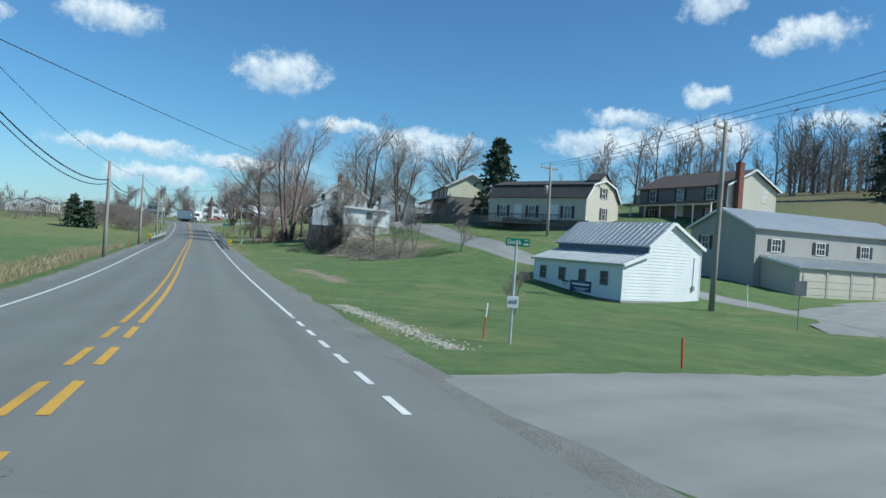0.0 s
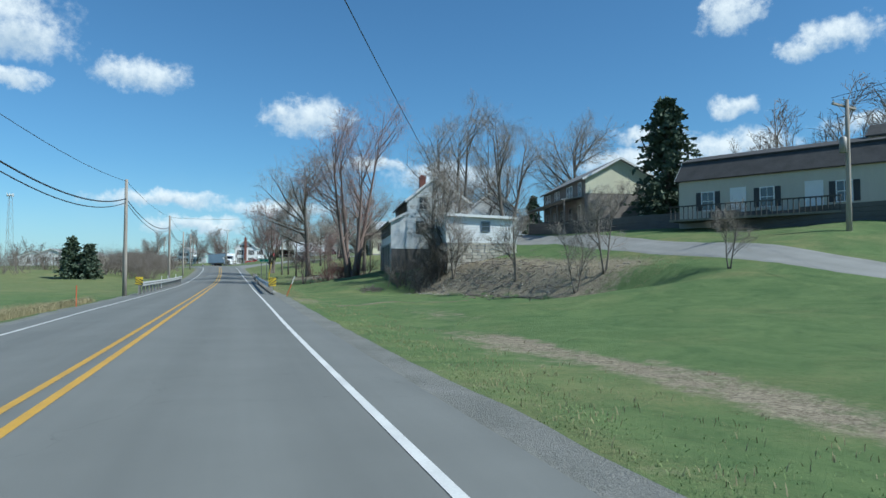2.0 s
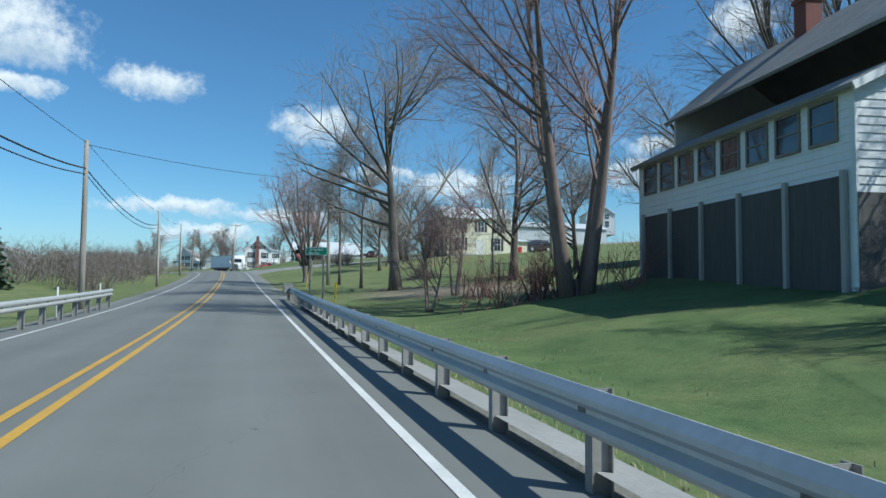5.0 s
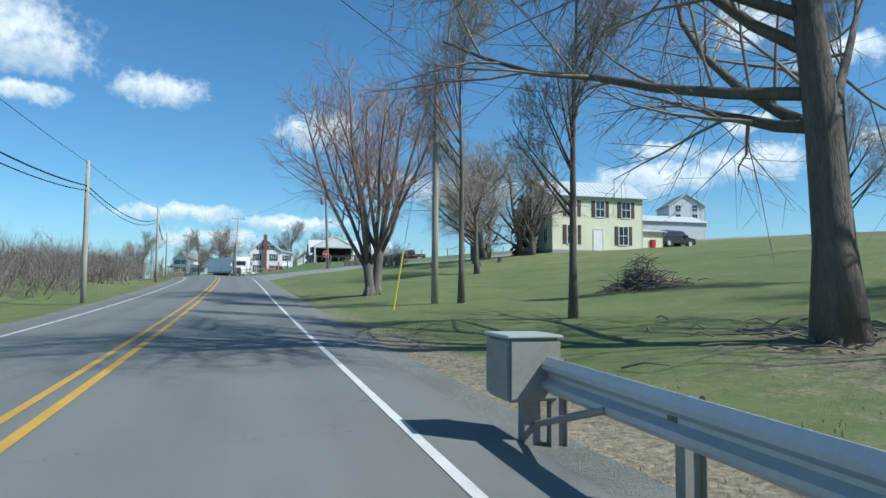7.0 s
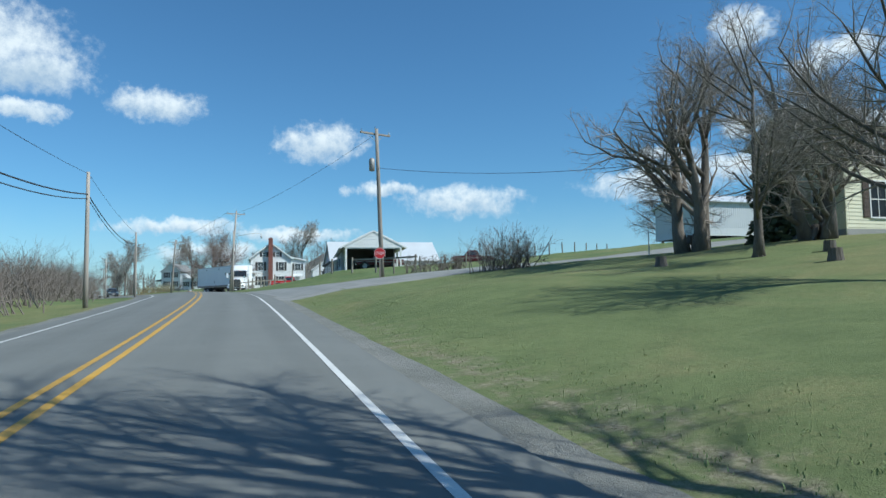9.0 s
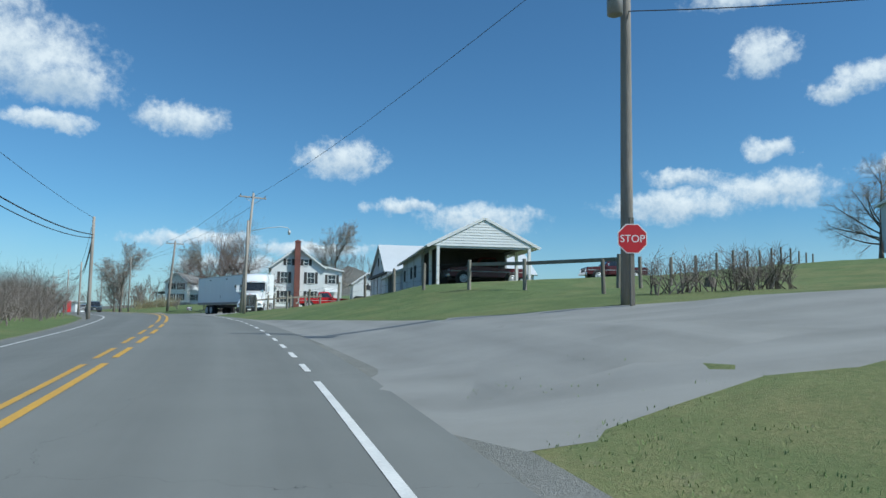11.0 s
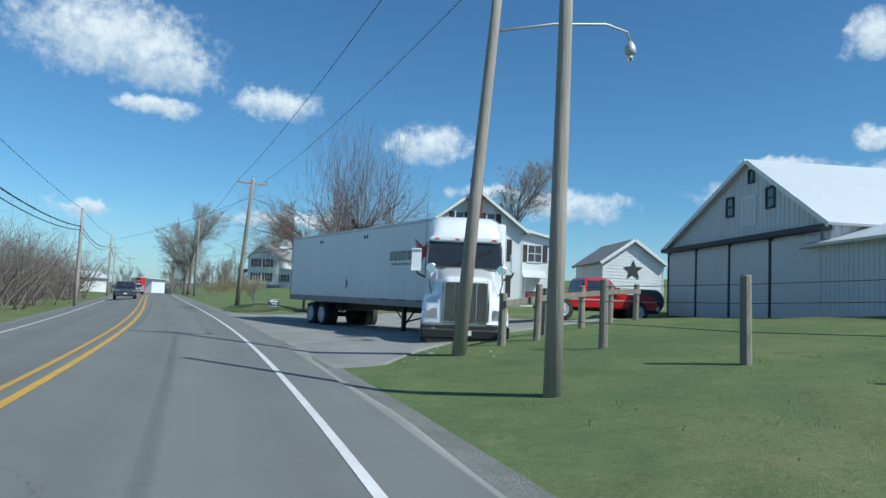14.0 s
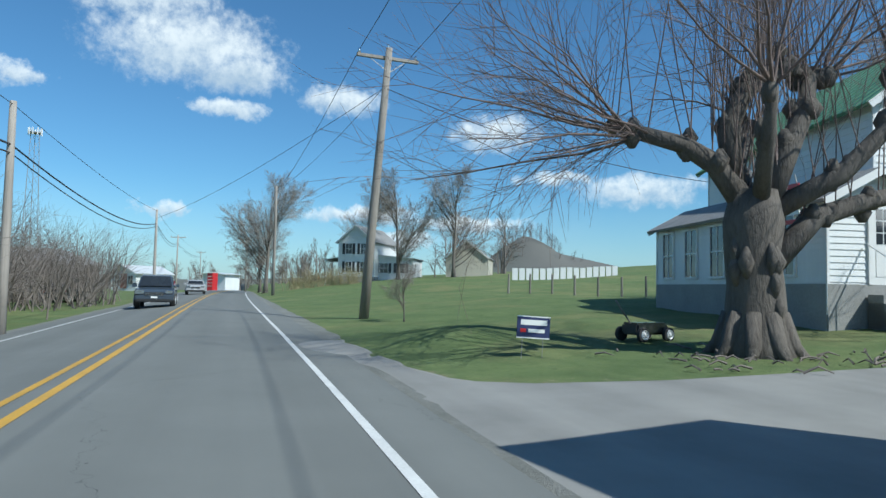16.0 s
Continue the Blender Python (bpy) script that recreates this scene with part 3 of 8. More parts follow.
def bare_at(x, y):
    """Where the turf is broken: washed-out verge, the slope under the small shed, the lot's edges."""
    u = x - road_x(y)
    b = 0.0
    for cx, cy, sx, sy, w in ((17.0, 86.0, 4.5, 4.0, 0.7), (7.5, 47, 0.8, 7, 0.55), (9.5, 57, 1.6, 6, 0.5), (6.0, 69, 1.2, 5, 0.55),
                              (8.5, 47.0, 0.55, 3.0, 0.75), (9.0, 41.5, 0.7, 3.2, 0.9), (8.8, 38.0, 0.9, 1.6, 0.6), (9.0, 66.2, 1.3, 0.6, 0.7), (12.5, 68.6, 2.2, 0.35, 0.45), (5.2, 150, 1, 30, 0.35), (11, 119, 5, 7, 0.55), (16, 114, 7, 7, 0.56), (4.4, 120, 1.0, 9, 0.7), (-8, 262, 5, 3, 0.5)):
        b += w * math.exp(-((x - cx) / sx) ** 2 - ((y - cy) / sy) ** 2)
    s = x - bank_toe(y)
    b += 0.75 * smooth01(-1.0, 0.3, s) * (1 - smooth01(4.2, 7.5, s)) * smooth01(60, 67, y) * (1 - smooth01(81, 86, y))
    return b + 0.6 * math.exp(-((abs(u) - 5.0) / 0.5) ** 2)


def steps(*seg):
    r = []
    for a, b, d in seg:
        r += list(np.arange(a, b, d))
    return r


US = steps((-1400, -200, 120), (-200, -60, 20), (-60, -16, 4), (-16, -4, 1), (-4, 4.1, 2), (4.6, 24, 0.8), (24, 62, 2), (62, 130, 6), (130, 300, 20), (300, 1500, 120))
YS = steps((-140, -20, 6), (-20, 280, 1.25), (280, 400, 5), (400, 1000, 20), (1000, 1700, 60))
gv = [(road_x(y) + u, y, ground_z(road_x(y) + u, y)) for y in YS for u in US]
nu = len(US)
gf = [(j * nu + i, j * nu + i + 1, (j + 1) * nu + i + 1, (j + 1) * nu + i) for j in range(len(YS) - 1) for i in range(nu - 1)]
me = bpy.data.meshes.new("ground")
me.from_pydata(gv, [], gf)
at = me.attributes.new("bare", "FLOAT", "POINT")
at.data.foreach_set("value", [bare_at(x, y) for x, y, z in gv])
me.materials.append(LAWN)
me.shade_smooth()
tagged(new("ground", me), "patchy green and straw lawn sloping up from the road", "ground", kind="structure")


def strip(name, line, half, dz, material, label, category="road", fixed=None, cuts=10):
    """A draped strip along a line of (x, y) with half widths."""
    vs, fs, uvs = [], [], []
    s = 0.0
    n = len(line)
    for i, (x, y) in enumerate(line):
        a, b = line[max(i - 1, 0)], line[min(i + 1, n - 1)]
        dx, dy = b[0] - a[0], b[1] - a[1]
        L = math.hypot(dx, dy) or 1
        if i:
            s += math.hypot(x - line[i - 1][0], y - line[i - 1][1])
        h = half[i] if isinstance(half, (list, tuple)) else half
        lo, hi = h if isinstance(h, tuple) else (-h, h)
        for k in range(cuts + 1):
            o = lo + (hi - lo) * k / cuts
            px, py = x + dy / L * o, y - dx / L * o
            z = (fixed(px, py) if fixed else ground_z(px, py)) + dz
            if fixed is None and (k in (0, cuts) or i in (0, n - 1)):
                z -= 0.11
            vs.append((px, py, z))
            uvs.append((o, s))
    c = cuts + 1
    for i in range(n - 1):
        for k in range(cuts):
            fs.append((i * c + k, i * c + k + 1, (i + 1) * c + k + 1, (i + 1) * c + k))
    me = bpy.data.meshes.new(name)
    me.from_pydata(vs, [], fs)
    lay = me.uv_layers.new(name="UVMap")
    for lp in me.loops:
        lay.data[lp.index].uv = uvs[lp.vertex_index]
    me.materials.append(material)
    me.shade_smooth()
    return tagged(new(name, me), label, category, kind="structure")


def on_road(px, py):
    u = px - road_x(py)
    return road_z(py) - (bank(py) * min(-u, 6.0) if u < 0 else fall(py) * min(u, 6.0))


def curve_pts(pts, step=1.0):
    """Rounds a plan line into short steps (Catmull-Rom)."""
    r = []
    p = [pts[0]] + list(pts) + [pts[-1]]
    for i in range(1, len(p) - 2):
        n = max(2, int(math.dist(p[i], p[i + 1]) / step))
        for k in range(n):
            t = k / n
            r.append(tuple(0.5 * ((2 * b) + (c - a) * t + (2 * a - 5 * b + 4 * c - d) * t * t + (3 * b - a - 3 * c + d) * t ** 3)
                           for a, b, c, d in zip(p[i - 1], p[i], p[i + 1], p[i + 2])))
    return r + [tuple(pts[-1])]


LINE = [(road_x(y), y) for y in steps((-120, 330, 1.0), (330, 900, 8))]
strip("shoulder", LINE, [(-4.85 - 0.5 * abs(noise.noise((3.0, y * 0.35, 0))), 4.8 + 0.45 * abs(noise.noise((0, y * 0.22, 0))) + 0.12 * abs(noise.noise((9.0, y * 1.3, 0)))) for x, y in LINE], -0.035, GRAVEL, "grey gravel shoulder along the road edge", "shoulder", on_road)
strip("road", LINE, 4.25, 0.0, ROAD, "two-lane grey asphalt road with worn wheel tracks", "road", on_road, 8)


def paint(name, off, width, y0, y1, material, dash=None, dz=0.006):
    mb = Mb()
    y = y0
    while y < y1:
        e = min(y + (dash[0] if dash else 1e9), y1)
        pts = np.linspace(y, e, max(2, int((e - y) / 1.5) + 1))
        rows = []
        for p in pts:
            s = road_x(p - 0.5) - road_x(p + 0.5)
            L = math.hypot(1, s)
            ya, yb = p + (off - width / 2) * s / L, p + (off + width / 2) * s / L
            xa, xb = road_x(p) + (off - width / 2) / L, road_x(p) + (off + width / 2) / L
            rows.append(((xa, ya, on_road(xa, ya) + dz), (xb, yb, on_road(xb, yb) + dz)))
        for a, b in zip(rows, rows[1:]):
            mb.add([a[0], a[1], b[1], b[0]], [(0, 1, 2, 3)])
        y = e + (dash[1] if dash else 1e9)
    return part(name, mb, material, recalc=False)


for off in (-0.16, 0.16):
    tagged(paint("yellow_centre_line", off, 0.115, -100, 2, YELLOW), "solid yellow centre line paint", "road marking", kind="structure")
    tagged(paint("yellow_centre_line", off, 0.115, 3.0, 13.0, YELLOW, (1.6, 1.1)), "broken yellow centre line at the side-road mouth", "road marking", kind="structure")
    tagged(paint("yellow_centre_line", off, 0.115, 13.4, 188.5, YELLOW), "solid yellow centre line paint", "road marking", kind="structure")
    tagged(paint("yellow_centre_line", off, 0.115, 189.5, 204, YELLOW, (2.2, 1.3)), "broken yellow centre line at the side-road mouth", "road marking", kind="structure")
    tagged(paint("yellow_centre_line", off, 0.115, 204.5, 800, YELLOW), "solid yellow centre line paint", "road marking", kind="structure")
tagged(paint("white_edge_line", -3.33, 0.11, -100, 800, WHITEP), "solid white edge line paint", "road marking", kind="structure")
tagged(paint("white_edge_line", 3.37, 0.105, 16.6, 186.0, WHITEP), "solid white edge line paint", "road marking", kind="structure")
tagged(paint("white_edge_line", 3.37, 0.105, 6.0, 16.4, WHITEP, (0.95, 0.75)), "dotted white line across the side-road mouth", "road marking", kind="structure")
tagged(paint("white_edge_line", 3.37, 0.105, 187.2, 212, WHITEP, (1.1, 1.2)), "dotted white line across the side-road mouth", "road marking", kind="structure")
tagged(paint("white_edge_line", 3.37, 0.105, 212.5, 800, WHITEP), "solid white edge line paint", "road marking", kind="structure")

SIDE = curve_pts([(4.6, 2.5), (12, 4.2), (20, 7.5), (28, 13.5), (34, 22), (35.6, 32), (33.5, 42), (29.5, 51), (27.6, 62), (28.0, 79), (28.5, 97), (30, 120)], 1.0)
strip("side_road", SIDE, [max(1.9, 7.5 - 0.13 * i) if i < 50 else 1.9 for i in range(len(SIDE))], 0.035, ROAD2, "pale worn asphalt side road curving up the hill", "road")
strip("paved_yard", [(30, 18), (38, 24), (46, 29), (60, 33)], [4, 7, 8, 8], 0.03, ROAD2, "pale paved yard before the grey house", "yard")
FARM = curve_pts([(2.4, 189.5), (8.6, 187.0), (16, 185.6), (30, 184), (50, 186), (80, 192)], 1.5)
strip("farm_road", FARM, [max(2.7, 8.5 - 0.75 * i) for i in range(len(FARM))], 0.04, ROAD2, "pale asphalt farm road joining the main road", "road", cuts=16)
strip("paved_apron", [(road_x(y) + 4.0, y) for y in steps((183, 243, 1))], [(0.0, float(np.interp(y, (183, 190, 194, 200, 206, 212, 218, 226, 238, 243), (8.0, 5.6, 4.6, 3.4, 2.2, 1.3, 0.75, 0.55, 0.6, 1.2))) + 0.12 * noise.noise((0, y * 0.3, 5.0))) for y in steps((183, 243, 1))], 0.045, ROAD2, "pale paved apron beside the road", "shoulder", cuts=8)
def lot_edge(y):
    """Where the lawn begins beside the lot."""
    if y < 246.5:
        return float(np.interp(y, (237.5, 239, 241, 242.5, 244, 245.5, 246.5), (-3.4, -2.6, -1.2, 0.2, 2.4, 5.7, road_x(246.5) + 18.5))) + 0.3 * noise.noise((0, y * 0.9, 4.0))
    if y < 262.4:
        return road_x(y) + 18.5
    return float(np.interp(y, (262.4, 263.2, 263.6, 264.4, 265.6, 269.6, 272.4), (road_x(262.4) + 18.5, -3.0, -8.6, -10.2, -11.0, -12.9, -13.6))) + 0.25 * noise.noise((0, y * 0.9, 2.0))


strip("truck_lot", [(road_x(y) + 9, y) for y in steps((237.5, 272.5, 0.5))], [(-5.2, max(lot_edge(y) - road_x(y) - 9, -5.1)) for y in steps((237.5, 272.5, 0.5))], 0.03, LOT, "patched asphalt and gravel truck lot", "yard", cuts=20)
DIRT = mat("bare_earth", (0.20, 0.175, 0.115), (0.075, 0.07, 0.045), 0.95, scale=2.5, fine=16, amount=0.9, bump=0.8, bscale=20)
DITCH = curve_pts([(6.3, 62.6), (7.25, 64.6), (8.4, 65.4), (10.2, 66.4), (12.2, 66.9), (14.5, 67.0)], 0.5)
strip("drain_ditch", DITCH, [(-0.02 - 0.2 * abs(noise.noise((x * 1.3, y, 2.0))), 0.02 + 0.24 * abs(noise.noise((x, y * 1.3, 6.0)))) for x, y in DITCH], 0.03, DIRT, "eroded brown drain channel across the lawn", "ditch", cuts=4)



# ---- trees ----
def grow(rng, trunk, crown, p, d, length, r, level, spec):
    """One branch and its children; trunk and crown collect the tubes."""
    kids, spread, up, wob, ratio, depth = spec["kids"], spec["spread"], spec["up"], spec["wob"], spec["ratio"], spec["depth"]
    n = spec["cuts"][min(level, 5)]
    sides = spec["sides"][min(level, 5)]
    pts, rad, dirs = [p.copy()], [r * (1.35 if level == 0 else 1.0)], [d.copy()]
    for i in range(n):
        w = wob * (0.4 if level == 0 else 1.0)
        d = (d + Vector((rng.gauss(0, w), rng.gauss(0, w), rng.gauss(0, w) + up * (2.0 if level == 0 else 1.0 if level == 1 else 0.25)))).normalized()
        p = p + d * (length / n)
        pts.append(p.copy())
        end = spec["end"] if level == 0 else 0.25
        rad.append(max(r * (1 - (1 - end) * (i + 1) / n), spec["thin"] * (0.7 if level < 3 else 0.45)))
        dirs.append(d.copy())
    (trunk if level < 2 else crown).tube(pts, rad, sides, caps=level < 2)
    if level >= depth:
        return
    k = kids[level]
    for j in range(k):
        t = spec["start"][min(level, 2)] + (1 - spec["start"][min(level, 2)]) * (j + rng.random()) / k
        f = t * n
        i = min(int(f), n - 1)
        q = pts[i].lerp(pts[i + 1], f - i)
        base = dirs[i + 1]
        a = rng.random() * 6.2832 if level else (j + rng.random() * 0.7) / k * 6.2832
        s = base.orthogonal().normalized()
        s.rotate(Matrix.Rotation(a, 3, base))
        tilt = spread[min(level, len(spread) - 1)] * (0.75 + 0.5 * rng.random()) * (1.0 if level else 1.15 - 0.45 * t)
        nd = (base * math.cos(tilt) + s * math.sin(tilt)).normalized()
        rr = min(rad[i] * 0.7, r * (0.36 if level else spec["limb"]) * (1.15 - 0.5 * t))
        grow(rng, trunk, crown, q, nd, length * ratio[min(level, len(ratio) - 1)] * (1.15 - 0.5 * t) * (0.8 + 0.4 * rng.random()), max(rr, spec["thin"]), level + 1, spec)


def spec(**kw):
    s = dict(kids=(8, 7, 6, 5), spread=(0.75, 0.6, 0.55, 0.5), up=0.06, wob=0.07, ratio=(0.62, 0.58, 0.6, 0.6), depth=4, start=(0.30, 0.22, 0.15), end=0.25, limb=0.40, thin=0.0062, cuts=(7, 6, 4, 2, 1, 1), sides=(10, 7, 4, 3, 3, 3))
    s.update(kw)
    return s


OAK = spec(kids=(19, 9, 7, 4), spread=(1.15, 0.85, 0.85, 0.8), up=0.05, ratio=(0.62, 0.5, 0.55, 0.55), start=(0.20, 0.18, 0.12), wob=0.075, limb=0.34, end=0.16)
TALL = spec(kids=(13, 8, 6, 4), spread=(0.82, 0.78, 0.8, 0.8), up=0.06, ratio=(0.38, 0.5, 0.52, 0.55), start=(0.24, 0.2, 0.12), wob=0.055, end=0.10, limb=0.30)
VASE = spec(kids=(6, 12, 9, 6), spread=(0.62, 0.62, 0.7, 0.7), up=0.04, ratio=(3.3, 0.40, 0.5, 0.5), start=(0.62, 0.18, 0.12), wob=0.075, end=0.8)
ROUND = spec(kids=(18, 11, 8, 5), spread=(1.1, 0.8, 0.75, 0.7), up=0.06, ratio=(0.62, 0.46, 0.52, 0.55), start=(0.22, 0.18, 0.12), wob=0.07)
SLIM = spec(kids=(26, 9, 7, 4), spread=(0.75, 0.75, 0.75, 0.7), up=0.07, ratio=(0.24, 0.5, 0.55, 0.55), start=(0.25, 0.22, 0.15), wob=0.04, end=0.12, limb=0.34)
SMALL = spec(kids=(12, 8, 6, 4), spread=(0.7, 0.65, 0.6, 0.6), up=0.08, ratio=(0.5, 0.5, 0.5, 0.5), depth=4, start=(0.25, 0.22, 0.2), wob=0.1, thin=0.0045)
TREE_MESH = {}


def tree_meshes(key, seed, height, radius, sp, stems=1, lean=0.0):
    if key not in TREE_MESH:
        rng = random.Random(seed)
        t, c = Mb(), Mb()
        for i in range(stems):
            a = 6.2832 * i / stems + 0.4
            off = Vector((math.cos(a), math.sin(a), 0)) * (radius * (0.75 if stems == 2 else 1.3) if stems > 1 else 0)
            d = Vector((math.cos(a) * (0.20 if stems > 1 else 0) + lean, math.sin(a) * (0.20 if stems > 1 else 0), 1)).normalized()
            f = sp["ratio"][0]
            L = height * (0.2 if f > 1.2 else 0.72 if f > 0.55 else 0.88) * (1 - 0.08 * i)
            grow(rng, t, c, off + Vector((0, 0, -0.3)), d, L, radius * (0.8 if stems > 1 else 1), 0, sp)
        k = height / max(v[2] for v in c.v)
        for mb in (t, c):
            mb.v = [(p[0] * (0.5 + 0.5 * k), p[1] * (0.5 + 0.5 * k), p[2] * k) for p in mb.v]
        # root flare
        for k in range(6):
            a = k * 1.05 + rng.random()
            e = Vector((math.cos(a), math.sin(a), 0))
            t.tube([e * radius * 0.4 + Vector((0, 0, radius * 1.6)), e * radius * 1.0 + Vector((0, 0, radius * 0.3)), e * radius * 1.5 + Vector((0, 0, -0.12))], [radius * 0.38, radius * 0.28, radius * 0.1], 5)
        TREE_MESH[key] = []
        for nm, mb in (("trunk", t), ("crown", c)):
            me = bpy.data.meshes.new(nm)
            me.from_pydata(mb.v, [], mb.f)
            me.shade_smooth()
            TREE_MESH[key].append(me)
    return TREE_MESH[key]


def tree(key, x, y, label, bark, seed=1, height=12, radius=0.25, sp=ROUND, stems=1, turn=0.0, scale=1.0, lean=0.0, z=None, group="", twig=None):
    a, b = tree_meshes(key, seed, height, radius, sp, stems, lean)
    z = ground_z(x, y) if z is None else z
    th = thing("tree", pose(x, y, z, 0, 0, turn) @ Matrix.Scale(scale, 4), label, "tree", group)
    for me in (a, b):
        if not me.materials:
            me.materials.append(bark if me is a else twig or (TWIG_R if bark is BARK_R else TWIG_G))
        ob = new(me.name, me)
        ob.parent = th
    return th


def twin_tree():
    """Two trunks grown together at the foot, each parting into rising limbs."""
    rng = random.Random(17)
    t, c = Mb(), Mb()
    sp = spec(kids=(0, 11, 9, 6), spread=(0.6, 0.62, 0.7, 0.7), up=0.045, ratio=(1, 0.40, 0.5, 0.5), start=(0.2, 0.2, 0.12), wob=0.075, limb=0.42)
    for x, y, lean, H, r in ((-0.17, 0.0, -0.07, 1.55, 0.235), (0.19, 0.06, 0.03, 2.3, 0.225)):
        top = Vector((x + lean * H, y, H))
        t.tube([(x, y, -0.3), (x, y, 0.0), (x * 0.95, y, 0.3), Vector((x, y, 0)).lerp(top, 0.6), top - Vector((0, 0, 0.12)), top + Vector((0, 0, 0.22))], [r * 1.35, r * 1.16, r * 1.03, r * 0.97, r * 1.08, r * 0.7], 12)
        n = 5 if lean < 0 else 6
        for k in range(n):
            az = 6.2832 * (k + 0.35 * rng.random()) / n + (0.5 if lean < 0 else 0)
            tilt = (0.10, 0.42, 0.55, 0.36, 0.68, 0.5)[k]
            d = Vector((math.cos(az) * math.sin(tilt) + lean, math.sin(az) * math.sin(tilt), math.cos(tilt)))
            p = top + Vector((math.cos(az), math.sin(az), 0)) * r * 0.35 + Vector((0, 0, -0.35 + 0.3 * rng.random()))
            grow(rng, t, c, p, d.normalized(), (9.2 if k == 0 else 8.0) * (0.85 + 0.25 * rng.random()), r * (0.66 if k == 0 else 0.50), 1, sp)
        for k in range(4):
            az = k * 1.57 + x * 3
            e = Vector((math.cos(az), math.sin(az), 0))
            t.tube([Vector((x, y, 0.42)) + e * r * 0.6, Vector((x, y, 0.06)) + e * r * 1.1, Vector((x, y, -0.12)) + e * r * 1.7], [r * 0.42, r * 0.34, r * 0.15], 6)
    r_ = []
    for nm, mb in (("trunk", t), ("crown", c)):
        me = bpy.data.meshes.new(nm)
        me.from_pydata(mb.v, [], mb.f)
        me.shade_smooth()
        r_.append(me)
    return r_


BARE = "bare leafless deciduous tree on the lawn"
tree("tall1", 13.2, 101.0, "tall bare tree with several red-brown stems beside the white house", BARK_R, 3, 20.5, 0.34, TALL, 4)
tree("tall2", 24.6, 101, "tall bare tree behind the white house", BARK, 5, 19.0, 0.36, TALL, 3)
tree("tall2", 29.5, 99, "bare tree behind the white outbuilding", BARK, turn=80, scale=0.86)
tree("tall2", 33.0, 112, "bare tree on the hill behind the brown house", BARK, turn=200, scale=0.9)
tree("round1", 40.5, 104, "wide bare tree above the brown house roof", BARK, 8, 16, 0.32, ROUND)
tree("round1", 30.0, 118, "bare tree on the hill behind the houses", BARK, turn=120, scale=0.85)
tree("red2", 12.0, 112.0, "small bare red-twigged tree by the stream", BARK_R, 10, 6.0, 0.10, spec(kids=(9, 7, 6, 3), spread=(0.8, 0.7, 0.7, 0.7), up=0.05, ratio=(0.55, 0.5, 0.5, 0.5), wob=0.09), 3)
tree("red2", 8.6, 104.5, "small bare red-twigged tree by the stream", BARK_R, turn=70, scale=0.8)
tree("oak1", 10.7, 120.6, "large bare oak with a thick furrowed trunk on the lawn", BARK, 12, 17.5, 0.36, OAK)
tree("oak1", 17.4, 117.6, "leaning bare tree beside the stream", BARK, turn=140, scale=0.72)
tree("round1", 23.5, 121, "bare tree at the wood edge", BARK, turn=60, scale=0.62)
tree("slim1", 9.35, 136.4, "slender bare tree on the lawn", BARK, 15, 13.5, 0.12, SLIM)
tree("slim1", 9.8, 128.1, "slender bare tree with a crooked limb on the lawn", BARK, turn=100, scale=0.95)
tree("slim1", 20.5, 129.5, "slender bare tree on the lawn", BARK, turn=250, scale=0.8)
TREE_MESH["vase1"] = twin_tree()
tree("vase1", 7.42, 144.3, "bare spreading twin-trunked tree with upswept limbs beside the road", BARK, twig=TWIG_R)
tree("round1", 16.4, 155.5, "bare tree on the slope below the cream farmhouse", BARK, turn=30, scale=0.62)
tree("round1", 19.3, 165.0, "bare tree on the slope below the cream farmhouse", BARK, turn=170, scale=0.6)
tree("oak2", 22.75, 173.5, "gnarled bare old tree beside the cream farmhouse", BARK, 21, 14.0, 0.5, spec(kids=(11, 9, 7, 4), spread=(0.85, 0.75, 0.75, 0.7), up=0.06, ratio=(0.55, 0.45, 0.45, 0.45), start=(0.10, 0.15, 0.12), wob=0.13, limb=0.42, end=0.15), 3)
tree("oak2", 25.6, 168.6, "gnarled bare tree close to the farmhouse corner", BARK, turn=130, scale=0.82)
tree("round3", 9.5, 287, "wide bare tree behind the white house", BARK, 24, 14.5, 0.28, spec(kids=(26, 9, 7, 4), spread=(0.85, 0.7, 0.7, 0.7), up=0.07, ratio=(0.55, 0.42, 0.5, 0.5), start=(0.13, 0.15, 0.1), wob=0.05, thin=0.014, limb=0.3, end=0.1))
tree("round2", 56, 226, "round bare tree on the pasture", BARK, 23, 14.5, 0.28, ROUND, turn=40, scale=0.8)
tree("round3", -33.6, 337, "large round bare tree beside the road", BARK, turn=80, scale=1.12)
tree("round3", -38.0, 352, "large round bare tree beside the road", BARK, turn=180, scale=0.95)
tree("round3", -17.0, 342, "round bare tree before the white farmhouse", BARK, turn=230, scale=1.05)
tree("round3", -9.6, 343, "round bare tree beside the white farmhouse", BARK, turn=300, scale=1.08)
tree("round3", -22.0, 352, "round bare tree beside the white farmhouse", BARK, turn=20, scale=0.95)
tree("small1", 21.9, 65.4, "young bare tree on the grass bank", BARK, 31, 5.6, 0.085, SMALL, 2)
tree("small1", 19.3, 72.2, "young bare tree on the eroded bank", BARK, turn=50, scale=0.95)
tree("small1", 20.3, 65.8, "young bare tree on the grass bank", BARK, turn=150, scale=0.75)
tree("small1", 24.2, 58.0, "young bare tree beside the hill lane", BARK, turn=250, scale=0.6)
tree("small1", 13.0, 23.2, "sapling on the lawn", BARK, turn=10, scale=0.36)
tree("small1", -13.0, 278, "sapling on the lawn", BARK, turn=70, scale=0.4)
